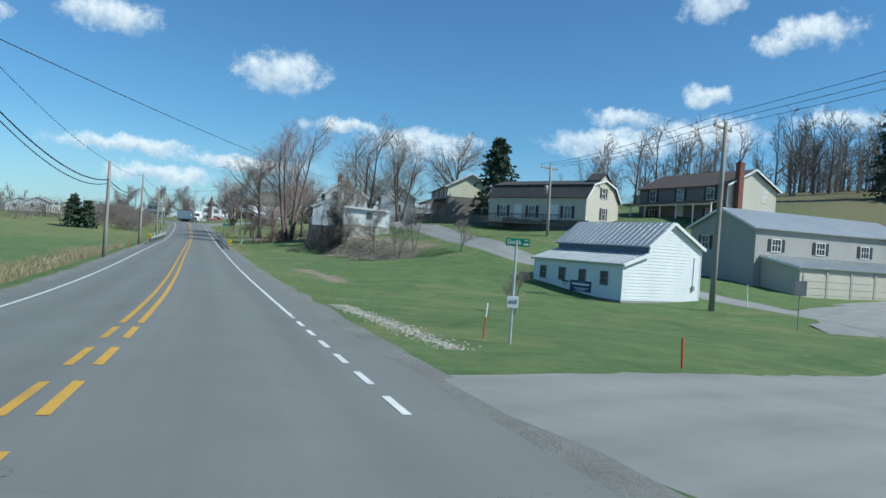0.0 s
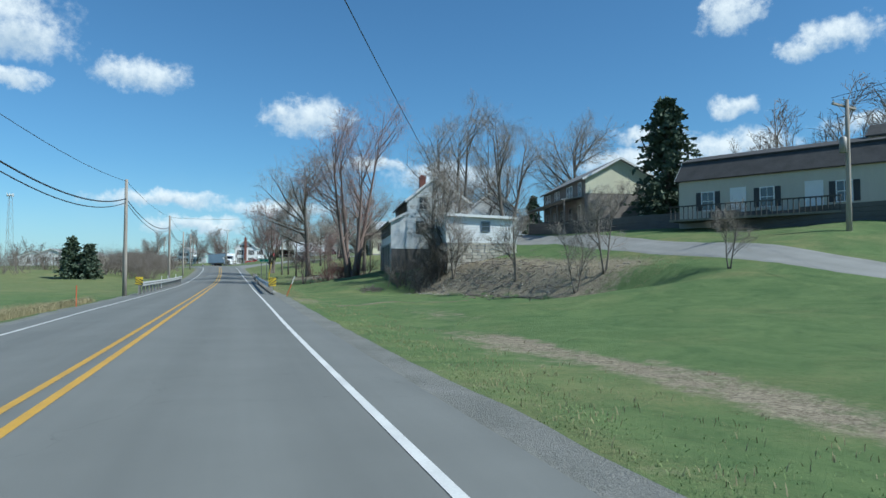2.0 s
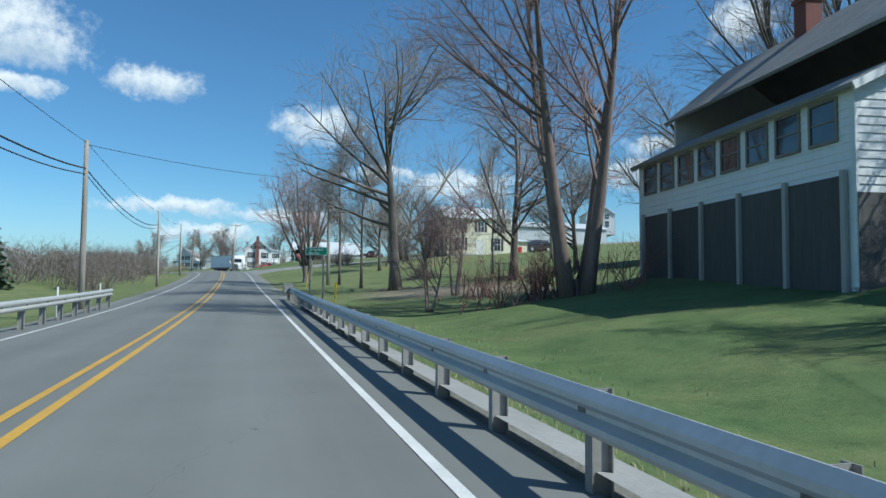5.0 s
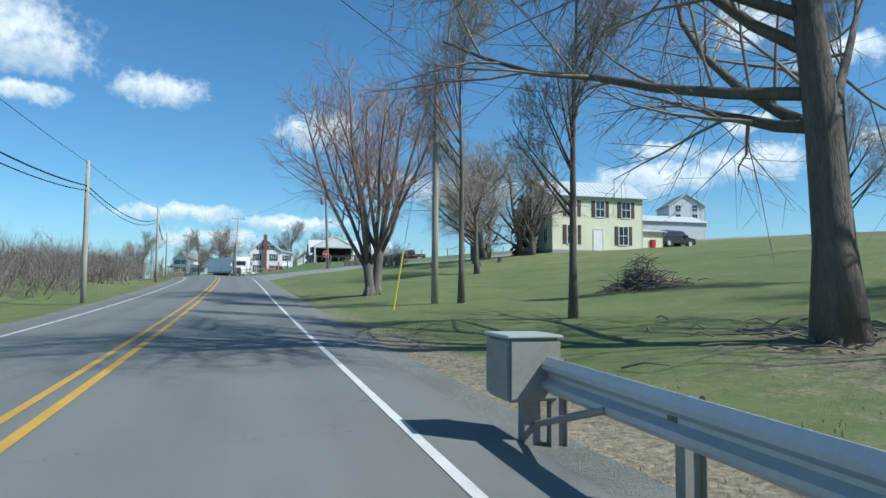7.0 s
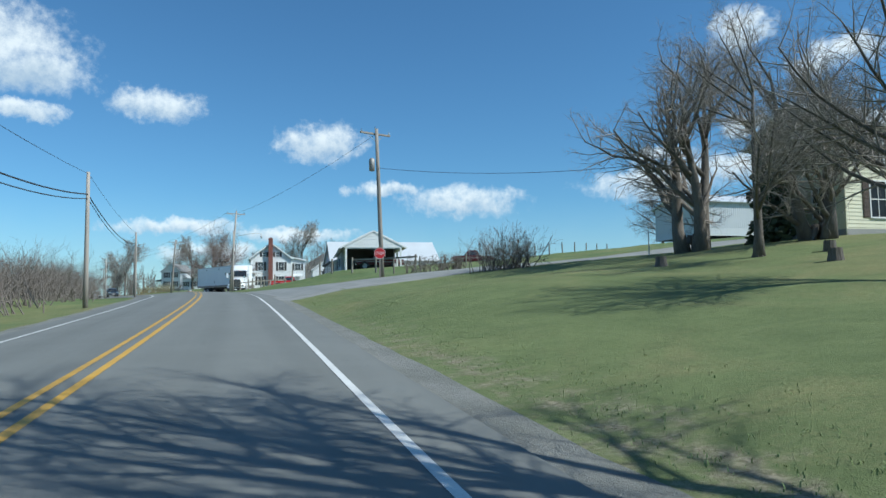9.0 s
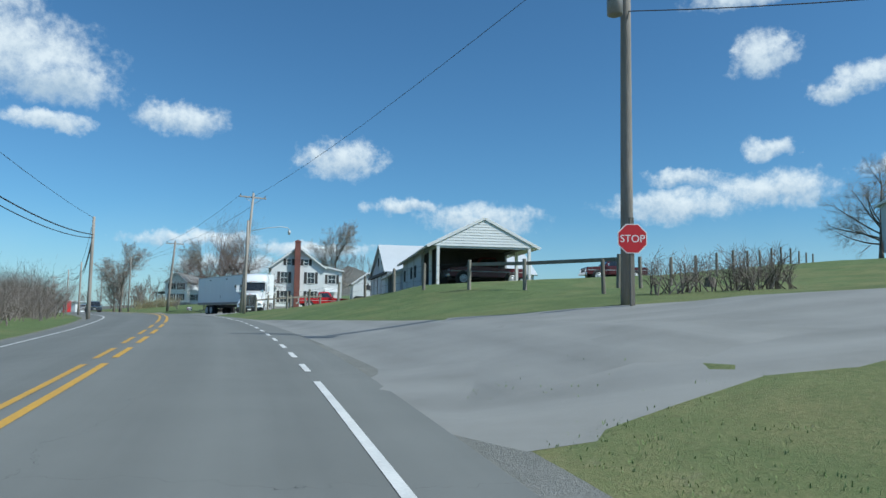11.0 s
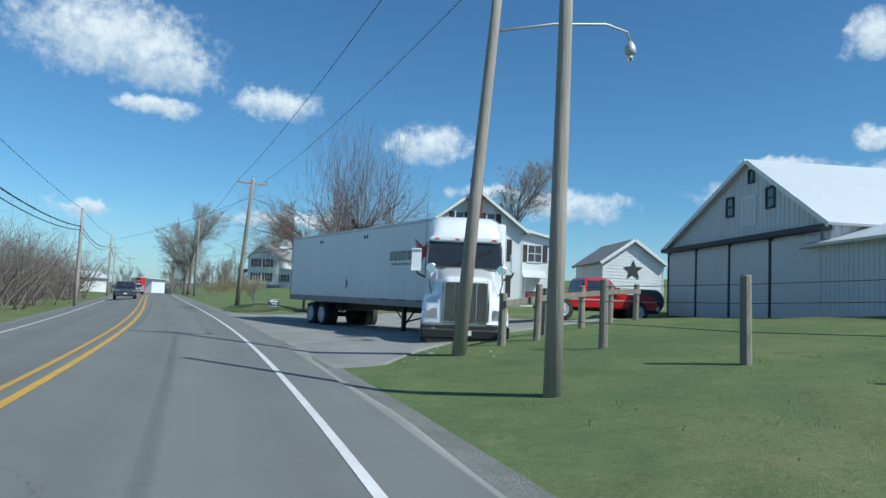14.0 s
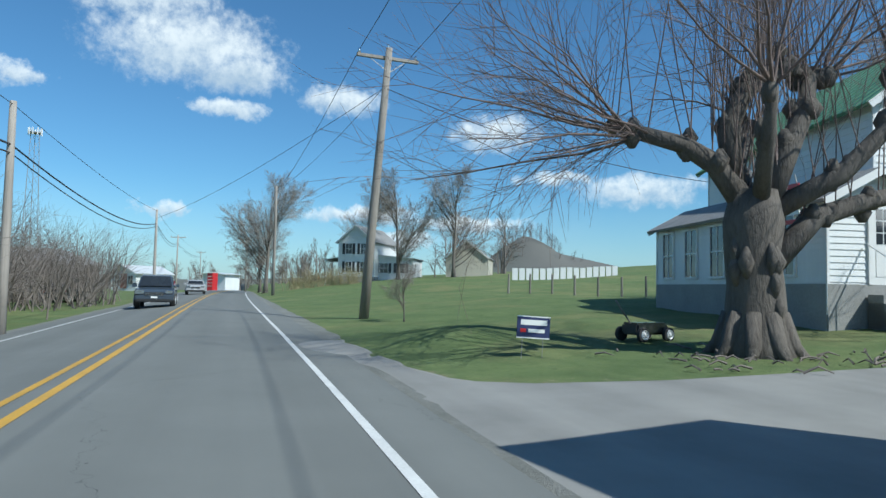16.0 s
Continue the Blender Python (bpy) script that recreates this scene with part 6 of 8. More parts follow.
def main_house():
    h = House("chimney_house", "white two-storey house with a brick chimney and green metal roof", (0.1, 271.8), (7.1, 271.8), 10.5, 3.75,
              [(0, 5.9), (3.5, 8.55), (7.0, 5.9)], SIDING, ROOF_G, siding=0.2, over=0.45, ribs=0.5, foot=0.4)
    h.chimney(3.4, -0.42, -0.6, 9.4, 0.75, 0.75)
    for s in (1.7, 5.3):
        h.window("front", s, 1.0, 0.9, 1.5, ROOF_D)
        h.window("front", s, 3.6, 0.9, 1.5, ROOF_D)
    for s in (2.3, 4.6):
        h.window("front", s, 6.1, 0.55, 0.8, ROOF_D, bars=(0, 1))
    w = House("side_wing", "white side wing with an upper window and awning", (7.15, 273.0), (9.9, 273.0), 8.0, 3.75, [(0, 6.1), (2.75, 5.5)], SIDING, ROOF_S, siding=0.2, over=0.35, category="house")
    w.window("front", 1.4, 3.7, 1.0, 1.2, ROOF_D)
    w.door("front", 1.3, 0.3)
    aw = Mb()
    aw.poly([(0.4, -0.9, 2.45), (2.2, -0.9, 2.45), (2.2, -0.05, 2.95), (0.4, -0.05, 2.95)], (0, 0, 0.05))
    part("awning", aw, ROOF_W, w.th, "striped metal awning")
    s = House("sunroom", "white sunroom wing with tall windows and grey foundation", (-2.0, 270.6), (0.65, 270.85), 9.6, 3.92, [(0, 2.85), (1.3, 3.55), (2.65, 2.85)], SIDING, ROOF_S, siding=0.16, over=0.3, foot=0.75)
    for k in range(5):
        s.window("left", 1.0 + k * 1.75, 1.0, 0.8, 1.6, None, TRIM)
    s.door("front", 1.6, 0.75, 0.9, 2.0, TRIM, True)
    stp = Mb()
    for k in range(4):
        stp.box(1.0, -1.5 + 0.3 * k, -0.4, 2.2, -0.1, -0.2 + 0.2 * k + 0.1)
    part("steps", stp, BLOCK, s.th)
    rl = Mb()
    for x in (1.0, 2.2):
        rl.tube([(x, -1.5, -0.1), (x, -1.5, 0.95), (x, -0.1, 1.75)], [0.02, 0.02, 0.02], 6)
        rl.tube([(x, -0.8, 0.3), (x, -0.8, 1.35)], [0.015, 0.015], 6)
    part("handrail", rl, TRIM, s.th)
    fl = Mb()
    fl.tube([(-0.1, 0.5, 1.9), (-0.9, -0.1, 3.4)], [0.015, 0.015], 6)
    pole_ = part("flag_pole", fl, TRIM, s.th)
    for k in range(5):
        part("flag_stripe", Mb().box(-0.85 + 0.02, -0.15, 2.2 + k * 0.22, -0.80, 0.45, 2.31 + k * 0.22), REDS if k % 2 == 0 else WHITES, pole_)
    ds = Mb()
    ds.tube([(0.4, 4.5, 3.3), (0.4, 4.5, 4.0)], [0.03, 0.03], 6)
    ds.disc((0.3, 4.4, 4.1), (-0.6, -0.7, 0.4), 0.4, 0.04)
    part("satellite_dish", ds, POSTS, s.th)


main_house()


def radio_tower(x, y, top):
    z = ground_z(x, y)
    th = thing("radio_tower", pose(x, y, z), "distant tall steel lattice tower with a platform", "tower", placed=True)
    h = top - z
    for a in range(3):
        ca, sa = math.cos(a * 2.094), math.sin(a * 2.094)
        part("leg", Mb().tube([(ca * 2.4, sa * 2.4, -1), (ca * 1.0, sa * 1.0, h)], [0.09, 0.06], 6), POSTS, th)
        cb, sb = math.cos((a + 1) * 2.094), math.sin((a + 1) * 2.094)
        br = Mb()
        for k in range(14):
            r0, r1 = 2.4 - 1.4 * k / 14, 2.4 - 1.4 * (k + 1) / 14
            br.tube([(ca * r0, sa * r0, h * k / 14), (cb * r1, sb * r1, h * (k + 1) / 14)], [0.035, 0.035], 4)
        part("bracing", br, POSTS, th)
    pf = part("platform", Mb().disc((0, 0, h - 0.6), (0, 0, 1), 1.5, 0.12, 12), POSTS, th)
    for a in range(9):
        part("aerial", Mb().box(-0.08, -0.1, h - 1.2, 0.08, 0.1, h + 0.6, Matrix.Rotation(a * 0.698, 4, "Z") @ Matrix.Translation((1.5, 0, 0))), TRIM, pf)


radio_tower(-109.0, 421.0, 42.0)


def far_buildings():
    h = House("far_farmhouse", "distant white two-storey farmhouse with dark shutters", (-25.6, 346), (-20.6, 344.5), 10, 5.2, [(0, 5.2), (2.5, 7.4), (5.2, 5.2)], SIDING, ROOF_S, over=0.4, foot=0.4)
    for z in (1.0, 3.5):
        for s in (1.5, 3.7):
            h.window("front", s, z, 0.9, 1.4, DTRIM)
    h.porch("left", 3.0, 10.0, 2.0, 0.3, 2.6, 4, ROOF_S)
    h2 = House("far_wing", "distant white wing of the farmhouse", (-20.4, 346.5), (-15.5, 345.5), 7, 5.2, [(0, 3.4), (5.0, 3.0)], SIDING, ROOF_S, over=0.3)
    h2.window("front", 1.2, 1.0, 1.1, 1.3, DTRIM)
    h2.window("front", 3.6, 1.0, 1.1, 1.3, DTRIM)
    g2 = House("far_garage", "distant tan garage with a grey roof", (-10.5, 347), (-4.8, 346), 8, 5.6, [(0, 3.0), (2.85, 5.2), (5.7, 3.0)], SIDING_T, ROOF_S, over=0.3, category="garage")
    st = House("roadside_store", "low white store with brick front beside the road", (-63.6, 360.5), (-59.0, 358.6), 7, 3.2, [(0, 2.5), (2.5, 3.6), (5.0, 2.5)], SIDING, ROOF_W, over=0.6, category="store")
    for s in (1.2, 3.9):
        st.window("front", s, 0.7, 1.0, 1.3)
    st.block("brick_front", 1.9, -0.12, 0.0, 3.2, -0.03, 2.3, BRICK, "red brick panel")
    lb = House("brown_ranch", "low house with a pale roof behind brush", (-62.0, 318), (-49.0, 308), 9, 3.1, [(0, 2.6), (8, 4.2), (16.4, 2.6)], SIDING_B, ROOF_S, over=0.5)
    for k in range(4):
        lb.window("front", 2.5 + k * 3.7, 0.9, 1.2, 1.1)
    gs = House("filling_station", "distant white filling station canopy building", (-72.5, 431), (-66.0, 428.6), 6, 3.2, [(0, 3.4), (3.4, 3.7), (6.9, 3.4)], SIDING, ROOF_W, over=0.8, category="station")
    # a red column of stacked signs, built as a small walled box
    px = House("red_kiosk", "red painted sign column beside the road", (-65.9, 414), (-64.5, 413.55), 2.0, 3.0, [(0, 3.7), (1.47, 3.7)], REDS, ROOF_W, over=0.2, siding=0, category="kiosk")
    for k in range(4):
        px.block("shelf_band", 0.1, -0.06, 0.5 + k * 0.75, 1.37, -0.01, 0.62 + k * 0.75, WHITES)
    for k, (x, y, m_, w_) in enumerate(((-62, 262, SIDING, 9), (-75, 255, SIDING_T, 7), (-51, 238, SIDING, 8), (-92, 268, SIDING_B, 9), (-105, 300, SIDING, 12), (-44, 250, SIDING_C, 7))):
        f = House("distant_house", "distant small house beyond the field", (x, y), (x + w_, y - 1), 7, ground_z(x, y), [(0, 2.7), (w_ / 2, 4.3), (w_, 2.7)], m_, ROOF_S, over=0.3, siding=0)
        f.window("front", w_ * 0.3, 0.9, 1.0, 1.2)
        f.window("front", w_ * 0.7, 0.9, 1.0, 1.2)
    u = House("hill_house", "white house on the hill far behind", (83, 231), (90, 229), 8, 14.5, [(0, 4.2), (3.5, 6.6), (7.2, 4.2)], SIDING, ROOF_S, over=0.3)
    for s in (1.8, 5.2):
        u.window("front", s, 1.0, 1.0, 1.4)
        u.window("front", s, 3.0, 1.0, 1.2)


far_buildings()


def retaining_wall():
    th = thing("retaining_wall", pose(0, 0, 0), "dark timber retaining wall along the hill lane", "wall")
    line = curve_pts([site(*q) for q in [(39.5, 61.0), (37.2, 67), (34.8, 76), (32.3, 86), (31.4, 97)]], 2.2)
    for (a, b), (c, d) in zip(line, line[1:]):
        za, zc = ground_z(a, b), ground_z(c, d)
        z0 = max(za, zc) + 1.15
        for k in range(5):
            mb = Mb()
            zz = z0 - 0.3 * (k + 1)
            nx, ny = -(d - b), (c - a)
            L = math.hypot(nx, ny)
            o = Vector((nx / L, ny / L, 0)) * (-0.22 + 0.015 * (k % 2))
            mb.poly([(a, b, zz), (c, d, zz), (c, d, zz + 0.285), (a, b, zz + 0.285)], o)
            part("timber", mb, DARKW, th)


retaining_wall()


# ---- poles and wires ----
def pole(x, y, top, label, lean=(0, 0), arm=None, r=0.14, base=None, extra=None, group="utility poles"):
    z0 = ground_z(x, y) if base is None else base
    th = thing("utility_pole", pose(x, y, z0), label, "utility pole", group)
    H = top + lift(y) - ground_z(*site(x, y))
    tip = Vector((lean[0], lean[1], H))
    part("shaft", Mb().tube([Vector((0, 0, -0.4)), tip * 0.33, tip * 0.66, tip], [r * 1.15, r, r * 0.88, r * 0.72], 12), WOODP, th, smooth=True)
    if arm is not None:
        a = radians(arm)
        d = Vector((math.cos(a), math.sin(a), 0))
        c = tip + Vector((0, 0, -0.35))
        m = Matrix.Translation(c) @ Matrix.Rotation(a, 4, "Z")
        ar = part("crossarm", Mb().cbox(-1.2, 0.1, -0.06, 1.2, 0.22, 0.06, 0.01, m), WOODP, th)
        for k in (-1.1, 0, 1.1):
            q = m @ Vector((k, 0.16, 0.06 if k else 0.35))
            part("insulator", Mb().tube([q, q + Vector((0, 0, 0.05)), q + Vector((0, 0, 0.12)), q + Vector((0, 0, 0.2))], [0.02, 0.05, 0.055, 0.025], 8), CHROME, ar, "pale glass insulator", smooth=True)
        for k in (-0.7, 0.7):
            part("brace", Mb().tube([m @ Vector((k, 0.16, -0.05)), tip + Vector((0, 0, -0.95))], [0.015, 0.015], 5), POSTS, ar)
    if extra == "can":
        q = tip + Vector((-0.34, 0, -2.6))
        part("transformer", Mb().tube([q + Vector((0, 0, -0.42)), q + Vector((0, 0, -0.4)), q + Vector((0, 0, 0.4)), q + Vector((0, 0, 0.48))], [0.15, 0.2, 0.2, 0.12], 12), POSTS, th, "grey transformer can", smooth=True)
    return th


UP = "weathered wooden utility pole beside the road"
POLES = [(-5.4, 22, 7.2), (-5.23, 51.0, 6.1), (-5.6, 81.7, 7.3), (-5.9, 114.1, 7.2), (-7.5, 154.4, 7.6), (-8.6, 190.7, 9.6), (-12.4, 230.5, 10.2), (-24.8, 273.7, 9.65), (-38.4, 315.3, 11.0), (-55.5, 366, 12.2), (-73, 430, 12.6)]
for k, (x, y, t) in enumerate(POLES):
    pole(x, y, t, UP if k < 8 else "distant wooden utility pole with a crossarm", arm=10 if k >= 9 else None, r=0.13)
pole(29.06, 30.28, 10.2, "wooden utility pole with crossarm beside the white shed", (-0.15, -0.3), 25, 0.16)
pole(34.8, 61.0, 10.8, "wooden utility pole with crossarm and transformer by the hill lane", (-0.3, -0.3), 15, 0.14, extra="can")
pole(8.45, 136.9, 9.9, "plain dark wooden utility pole on the lawn", r=0.13)
pole(30.6, 140.0, 11.0, "plain wooden utility pole on the slope", (-0.3, 0), r=0.14)
pole(10.13, 191.1, 13.95, "tall wooden utility pole with crossarm at the farm road", (-0.55, -1.2), 20, 0.155, extra="can")
pole(-1.62, 237.45, 13.9, "leaning wooden utility pole with crossarm and lamp", (0.75, 0.05), 20, 0.135)
pole(-1.0, 232.0, 10.75, "plain dark wooden pole beside the leaning pole", (0.05, 0.05), r=0.115)
pole(-14.7, 280.0, 13.3, "leaning wooden utility pole with crossarm on the verge", (0.82, -1.1), 20, 0.17)
pole(-28.5, 320.0, 14.1, "wooden utility pole on the verge", r=0.15)
pole(-45.5, 372.0, 12.5, "distant wooden utility pole on the verge", r=0.15, arm=10)
lamp = thing("street_lamp", pose(-1.3, 237.5, 10.3), "bare arm street lamp fixed to the leaning pole", "street lamp", fixed=True)
part("arm", Mb().tube([(0.2, 0, 0.2), (1.6, 0.1, 0.55), (2.9, 0.3, 0.75), (3.5, 0.5, 0.7), (3.63, 0.6, 0.5)], [0.03] * 5, 8), STEEL, lamp, smooth=True)
part("shade", Mb().tube([(3.63, 0.6, 0.52), (3.63, 0.6, 0.4), (3.63, 0.6, 0.28), (3.63, 0.6, 0.18)], [0.05, 0.12, 0.14, 0.1], 10), STEEL, lamp, smooth=True)
part("bulb", Mb().tube([(3.63, 0.6, 0.18), (3.63, 0.6, 0.1), (3.63, 0.6, 0.04)], [0.08, 0.09, 0.03], 10), CHROME, lamp, smooth=True)


def wire(a, b, sag, label="thin overhead cable between poles", r=0.014):
    a, b = (Vector((*site(q[0], q[1]), q[2] + lift(q[1]))) for q in (a, b))
    pts = [a.lerp(b, k / 18) - Vector((0, 0, sag * 4 * (k / 18) * (1 - k / 18))) for k in range(19)]
    ob = part("overhead_cable", Mb().tube(pts, [r] * 19, 4, False), WIRE, recalc=False)
    return tagged(ob, label, "cable", "overhead cables")


for (x0, y0, t0), (x1, y1, t1) in zip(POLES, POLES[1:]):
    wire((x0, y0, t0 - 0.1), (x1, y1, t1 - 0.1), 0.35)
    wire((x0, y0, t0 - 1.3), (x1, y1, t1 - 1.3), 0.85, "thick black telephone cable between poles", 0.035)
    wire((x0, y0, t0 - 1.55), (x1, y1, t1 - 1.55), 0.95, "thick black telephone cable between poles", 0.025)
wire((-5.4, 22, 7.0), (-5.3, -25, 7.0), 0.5)
wire((-5.23, 20, 7.1), (20.5, 92, 9.4), 0.7, "thick service cable crossing the road", 0.015)
wire((-5.9, 114.1, 7.0), (8.65, 137.0, 9.6), 0.4)
wire((8.65, 137.0, 9.4), (30.6, 140, 10.8), 0.4)
wire((9.6, 189.9, 13.6), (-0.85, 237.5, 13.6), 0.5)
wire((9.7, 190.1, 11.2), (28.6, 173, 9.9), 0.9)
for k in (-1.1, 1.1):
    wire((-0.85 + k, 237.6, 13.8), (-13.9 + k, 278.9, 13.2), 0.5)
    wire((-13.9 + k, 278.9, 13.2), (-28.5, 320, 13.6), 0.5)
wire((-14.0, 279.0, 11.8), (-38.4, 315.3, 10.2), 0.5)
wire((-14.0, 279.0, 11.8), (0.3, 283, 9.2), 0.5)
for k in (-1.1, 0, 1.1):
    wire((28.9 + k, 30.0, 10.3), (34.5 + k, 60.7, 10.8), 0.4)
    wire((28.9 + k, 30.0, 10.3), (22 + k, -20, 11), 0.4)


# ---- guard rails ----
def guard_rail(x0, y0, x1, y1, side, label):
    th = thing("guard_rail", pose(0, 0, 0), label, "guard rail", "guard rails")
    prof = [(0.00, 0.31), (0.055, 0.25), (0.055, 0.21), (-0.01, 0.16), (-0.01, 0.13), (0.055, 0.09), (0.055, 0.05), (0.0, 0.0)]
    n = 24
    rb = Mb()
    pts = []
    for i in range(n + 1):
        t = i / n
        x, y = x0 + (x1 - x0) * t, y0 + (y1 - y0) * t
        pts.append([(x + side * -e, y, road_z(y) + 0.33 + h) for e, h in prof])
    for a, b in zip(pts, pts[1:]):
        for k in range(len(prof) - 1):
            rb.add([a[k], a[k + 1], b[k + 1], b[k]], [(0, 1, 2, 3)])
    # back skin, for thickness
    for a, b in zip(pts, pts[1:]):
        for k in range(len(prof) - 1):
            o = Vector((side * 0.012, 0, 0))
            rb.add([Vector(a[k]) + o, Vector(b[k]) + o, Vector(b[k + 1]) + o, Vector(a[k + 1]) + o], [(0, 1, 2, 3)])
        rb.add([a[0], b[0], Vector(b[0]) + o, Vector(a[0]) + o], [(0, 1, 2, 3)])
    part("beam", rb, STEEL, th, recalc=False)
    m = max(2, int(abs(y1 - y0) / 1.9))
    for i in range(m + 1):
        t = i / m
        x, y = x0 + (x1 - x0) * t, y0 + (y1 - y0) * t
        z = road_z(y)
        px = x + side * 0.14
        pb = Mb()
        pb.box(px - 0.08, y - 0.05, z - 0.7, px - 0.07, y + 0.05, z + 0.61)
        pb.box(px + 0.07, y - 0.05, z - 0.7, px + 0.08, y + 0.05, z + 0.61)
        pb.box(px - 0.07, y - 0.006, z - 0.7, px + 0.07, y + 0.006, z + 0.61)
        p = part("post", pb, POSTS, th)
        part("spacer", Mb().cbox(x + side * 0.005, y - 0.06, z + 0.35, x + side * 0.06, y + 0.06, z + 0.61, 0.01), POSTW, p)
    return th


guard_rail(4.0, 76.0, 4.15, 118.1, 1, "galvanised steel guard rail on posts beside the bridge")
guard_rail(-4.0, 80.8, -3.95, 112.7, -1, "galvanised steel guard rail on posts across the road")
# boxed crash terminal at the far end
et = thing("crash_terminal", pose(4.05, 118.1, road_z(118) - 0.08), "grey boxed crash terminal at the guard rail end", "guard rail end", placed=True)
part("head", Mb().cbox(-0.26, -0.1, 0.33, 0.24, 0.5, 0.88, 0.03), POSTS, et)
part("cap", Mb().cbox(-0.275, -0.115, 0.88, 0.255, 0.515, 0.905, 0.008), STEEL, et)
part("leg", Mb().box(-0.05, 0.05, -0.4, 0.1, 0.2, 0.36), POSTS, et)
part("strut", Mb().tube([(0.05, 0.1, 0.1), (0.05, -1.2, 0.45)], [0.03, 0.03], 6), POSTS, et)
strip("bridge_kerb", [(4.3, y) for y in steps((75, 112, 1.5))], 0.16, 0.13, BLOCK, "grey concrete bridge kerb", "kerb", on_road, 1)


def hazard_board(x, y, side, rot):
    z = road_z(y)
    th = thing("hazard_board", pose(x, y, z, 0, 0, rot), "yellow and black striped hazard board on a post", "sign", "hazard boards", placed=True)
    part("post", Mb().box(-0.03, 0.03, -0.4, 0.03, 0.07, 0.9), POSTS, th)
    pl = part("plate", Mb().cbox(-0.23, 0.0, 0.46, 0.23, 0.025, 0.98, 0.008), YELP, th)
    for k in range(5):
        c = 0.22 + k * 0.2
        pts = []
        for sx, off in ((-0.23, 0.0), (0.23, 0.36 * side)):
            pts.append((sx, -0.004, c + off))
        a, b = pts
        q = [(a[0], -0.004, max(min(a[2], 0.98), 0.46)), (b[0], -0.004, max(min(b[2], 0.98), 0.46)), (b[0], -0.004, max(min(b[2] + 0.1, 0.98), 0.46)), (a[0], -0.004, max(min(a[2] + 0.1, 0.98), 0.46))]
        if max(p[2] for p in q) - min(p[2] for p in q) > 0.02:
            part("stripe", Mb().poly(q, (0, 0.003, 0)), BLACKS, pl)


hazard_board(4.15, 75.2, 1, 0)
hazard_board(-4.1, 80.2, -1, 0)


# ---- signs and markers ----
def lettering(text, size, material, parent, m, name="lettering"):
    cu = bpy.data.curves.new(name, "FONT")
    cu.body, cu.size, cu.extrude = text, size, 0.002
    cu.align_x, cu.align_y = "CENTER", "CENTER"
    tmp = bpy.data.objects.new("tmp", cu)
    scene.collection.objects.link(tmp)
    bpy.context.view_layer.update()
    me = bpy.data.meshes.new_from_object(tmp.evaluated_get(bpy.context.evaluated_depsgraph_get()))
    me.transform(m)
    bpy.data.objects.remove(tmp)
    bpy.data.curves.remove(cu)
    me.name = name
    me.materials.clear()
    me.materials.append(material)
    ob = new(name, me)
    ob.parent = parent
    return ob


FACE = pose(0, 0, 0, 90, 0, 0)
st = thing("street_sign", pose(7.62, 12.4, ground_z(7.62, 12.4), 0, 0, -24), "green street name blades on a steel post with a route plate", "street sign")
part("post", Mb().tube([(0, 0, -0.4), (0, 0, 2.28)], [0.03, 0.03], 8), STEEL, st)
bl = part("name_blade", Mb().cbox(-0.24, -0.02, 2.15, 0.28, 0.0, 2.32, 0.006), GREENS, st, "green street name blade")
lettering("Steck", 0.145, WHITES, bl, Matrix.Translation((-0.055, -0.024, 2.235)) @ FACE)
lettering("Rd", 0.06, WHITES, bl, Matrix.Translation((0.21, -0.024, 2.275)) @ FACE)
part("code_bar", Mb().box(0.15, -0.024, 2.185, 0.265, -0.021, 2.215), WHITES, bl)
rp = part("route_plate", Mb().cbox(-0.125, -0.045, 0.80, 0.125, -0.03, 1.06, 0.01), WHITES, st, "white route number plate")
lettering("650", 0.125, BLACKS, rp, Matrix.Translation((0, -0.048, 0.93)) @ FACE)


def marker(x, y, h, lean, lower, upper, label, r=0.03):
    th = thing("marker_post", pose(x, y, ground_z(x, y), lean[0], lean[1], 0), label, "marker post", "marker posts")
    part("lower_tube", Mb().tube([(0, 0, -0.2), (0, 0, h * 0.6)], [r, r], 8), lower, th)
    part("upper_tube", Mb().tube([(0, 0, h * 0.6), (0, 0, h)], [r * 0.96, r * 0.96], 8), upper, th)


marker(7.42, 13.4, 0.82, (0, 4), ORANGE, WHITES, "orange and white marker post on the lawn edge", 0.022)
marker(10.2, 9.95, 0.62, (0, -3), ORANGE, ORANGE, "orange marker post beside the side road", 0.026)
marker(33.0, 31.6, 1.5, (0, -4), WHITES, WHITES, "thin white marker stake beside the yard")
marker(4.75, 73.9, 1.3, (0, 22), ORANGE, WHITES, "leaning orange and white snow stake by the rail", 0.025)
marker(4.95, 105.8, 1.25, (0, 3), YELP, YELP, "yellow marker post behind the guard rail", 0.04)
marker(-5.2, 66, 1.0, (0, 0), ORANGE, ORANGE, "orange marker stake in the roadside grass", 0.022)
marker(22.0, 176.5, 1.4, (0, 0), WHITES, WHITES, "white marker stake near the farmhouse", 0.035)
for k, (x, y) in enumerate(((-5.3, 101), (-5.4, 108), (-5.2, 114.5))):
    marker(x, y, 1.15, (0, 0), WHITES, WHITES, "white marker post behind the guard rail", 0.035)
gy = thing("guy_guard", pose(6.5, 135.2, ground_z(6.5, 135.2), 0, 9, 0), "yellow plastic guard on a slanted guy wire", "guy guard")
part("tube", Mb().tube([(0, 0, -0.1), (0, 0, 2.1)], [0.03, 0.03], 8), YELP, gy)
part("guy_wire", Mb().tube([(0, 0, 2.4), (0.05, 0.1, 8.2)], [0.008, 0.008], 4), WIRE, gy)

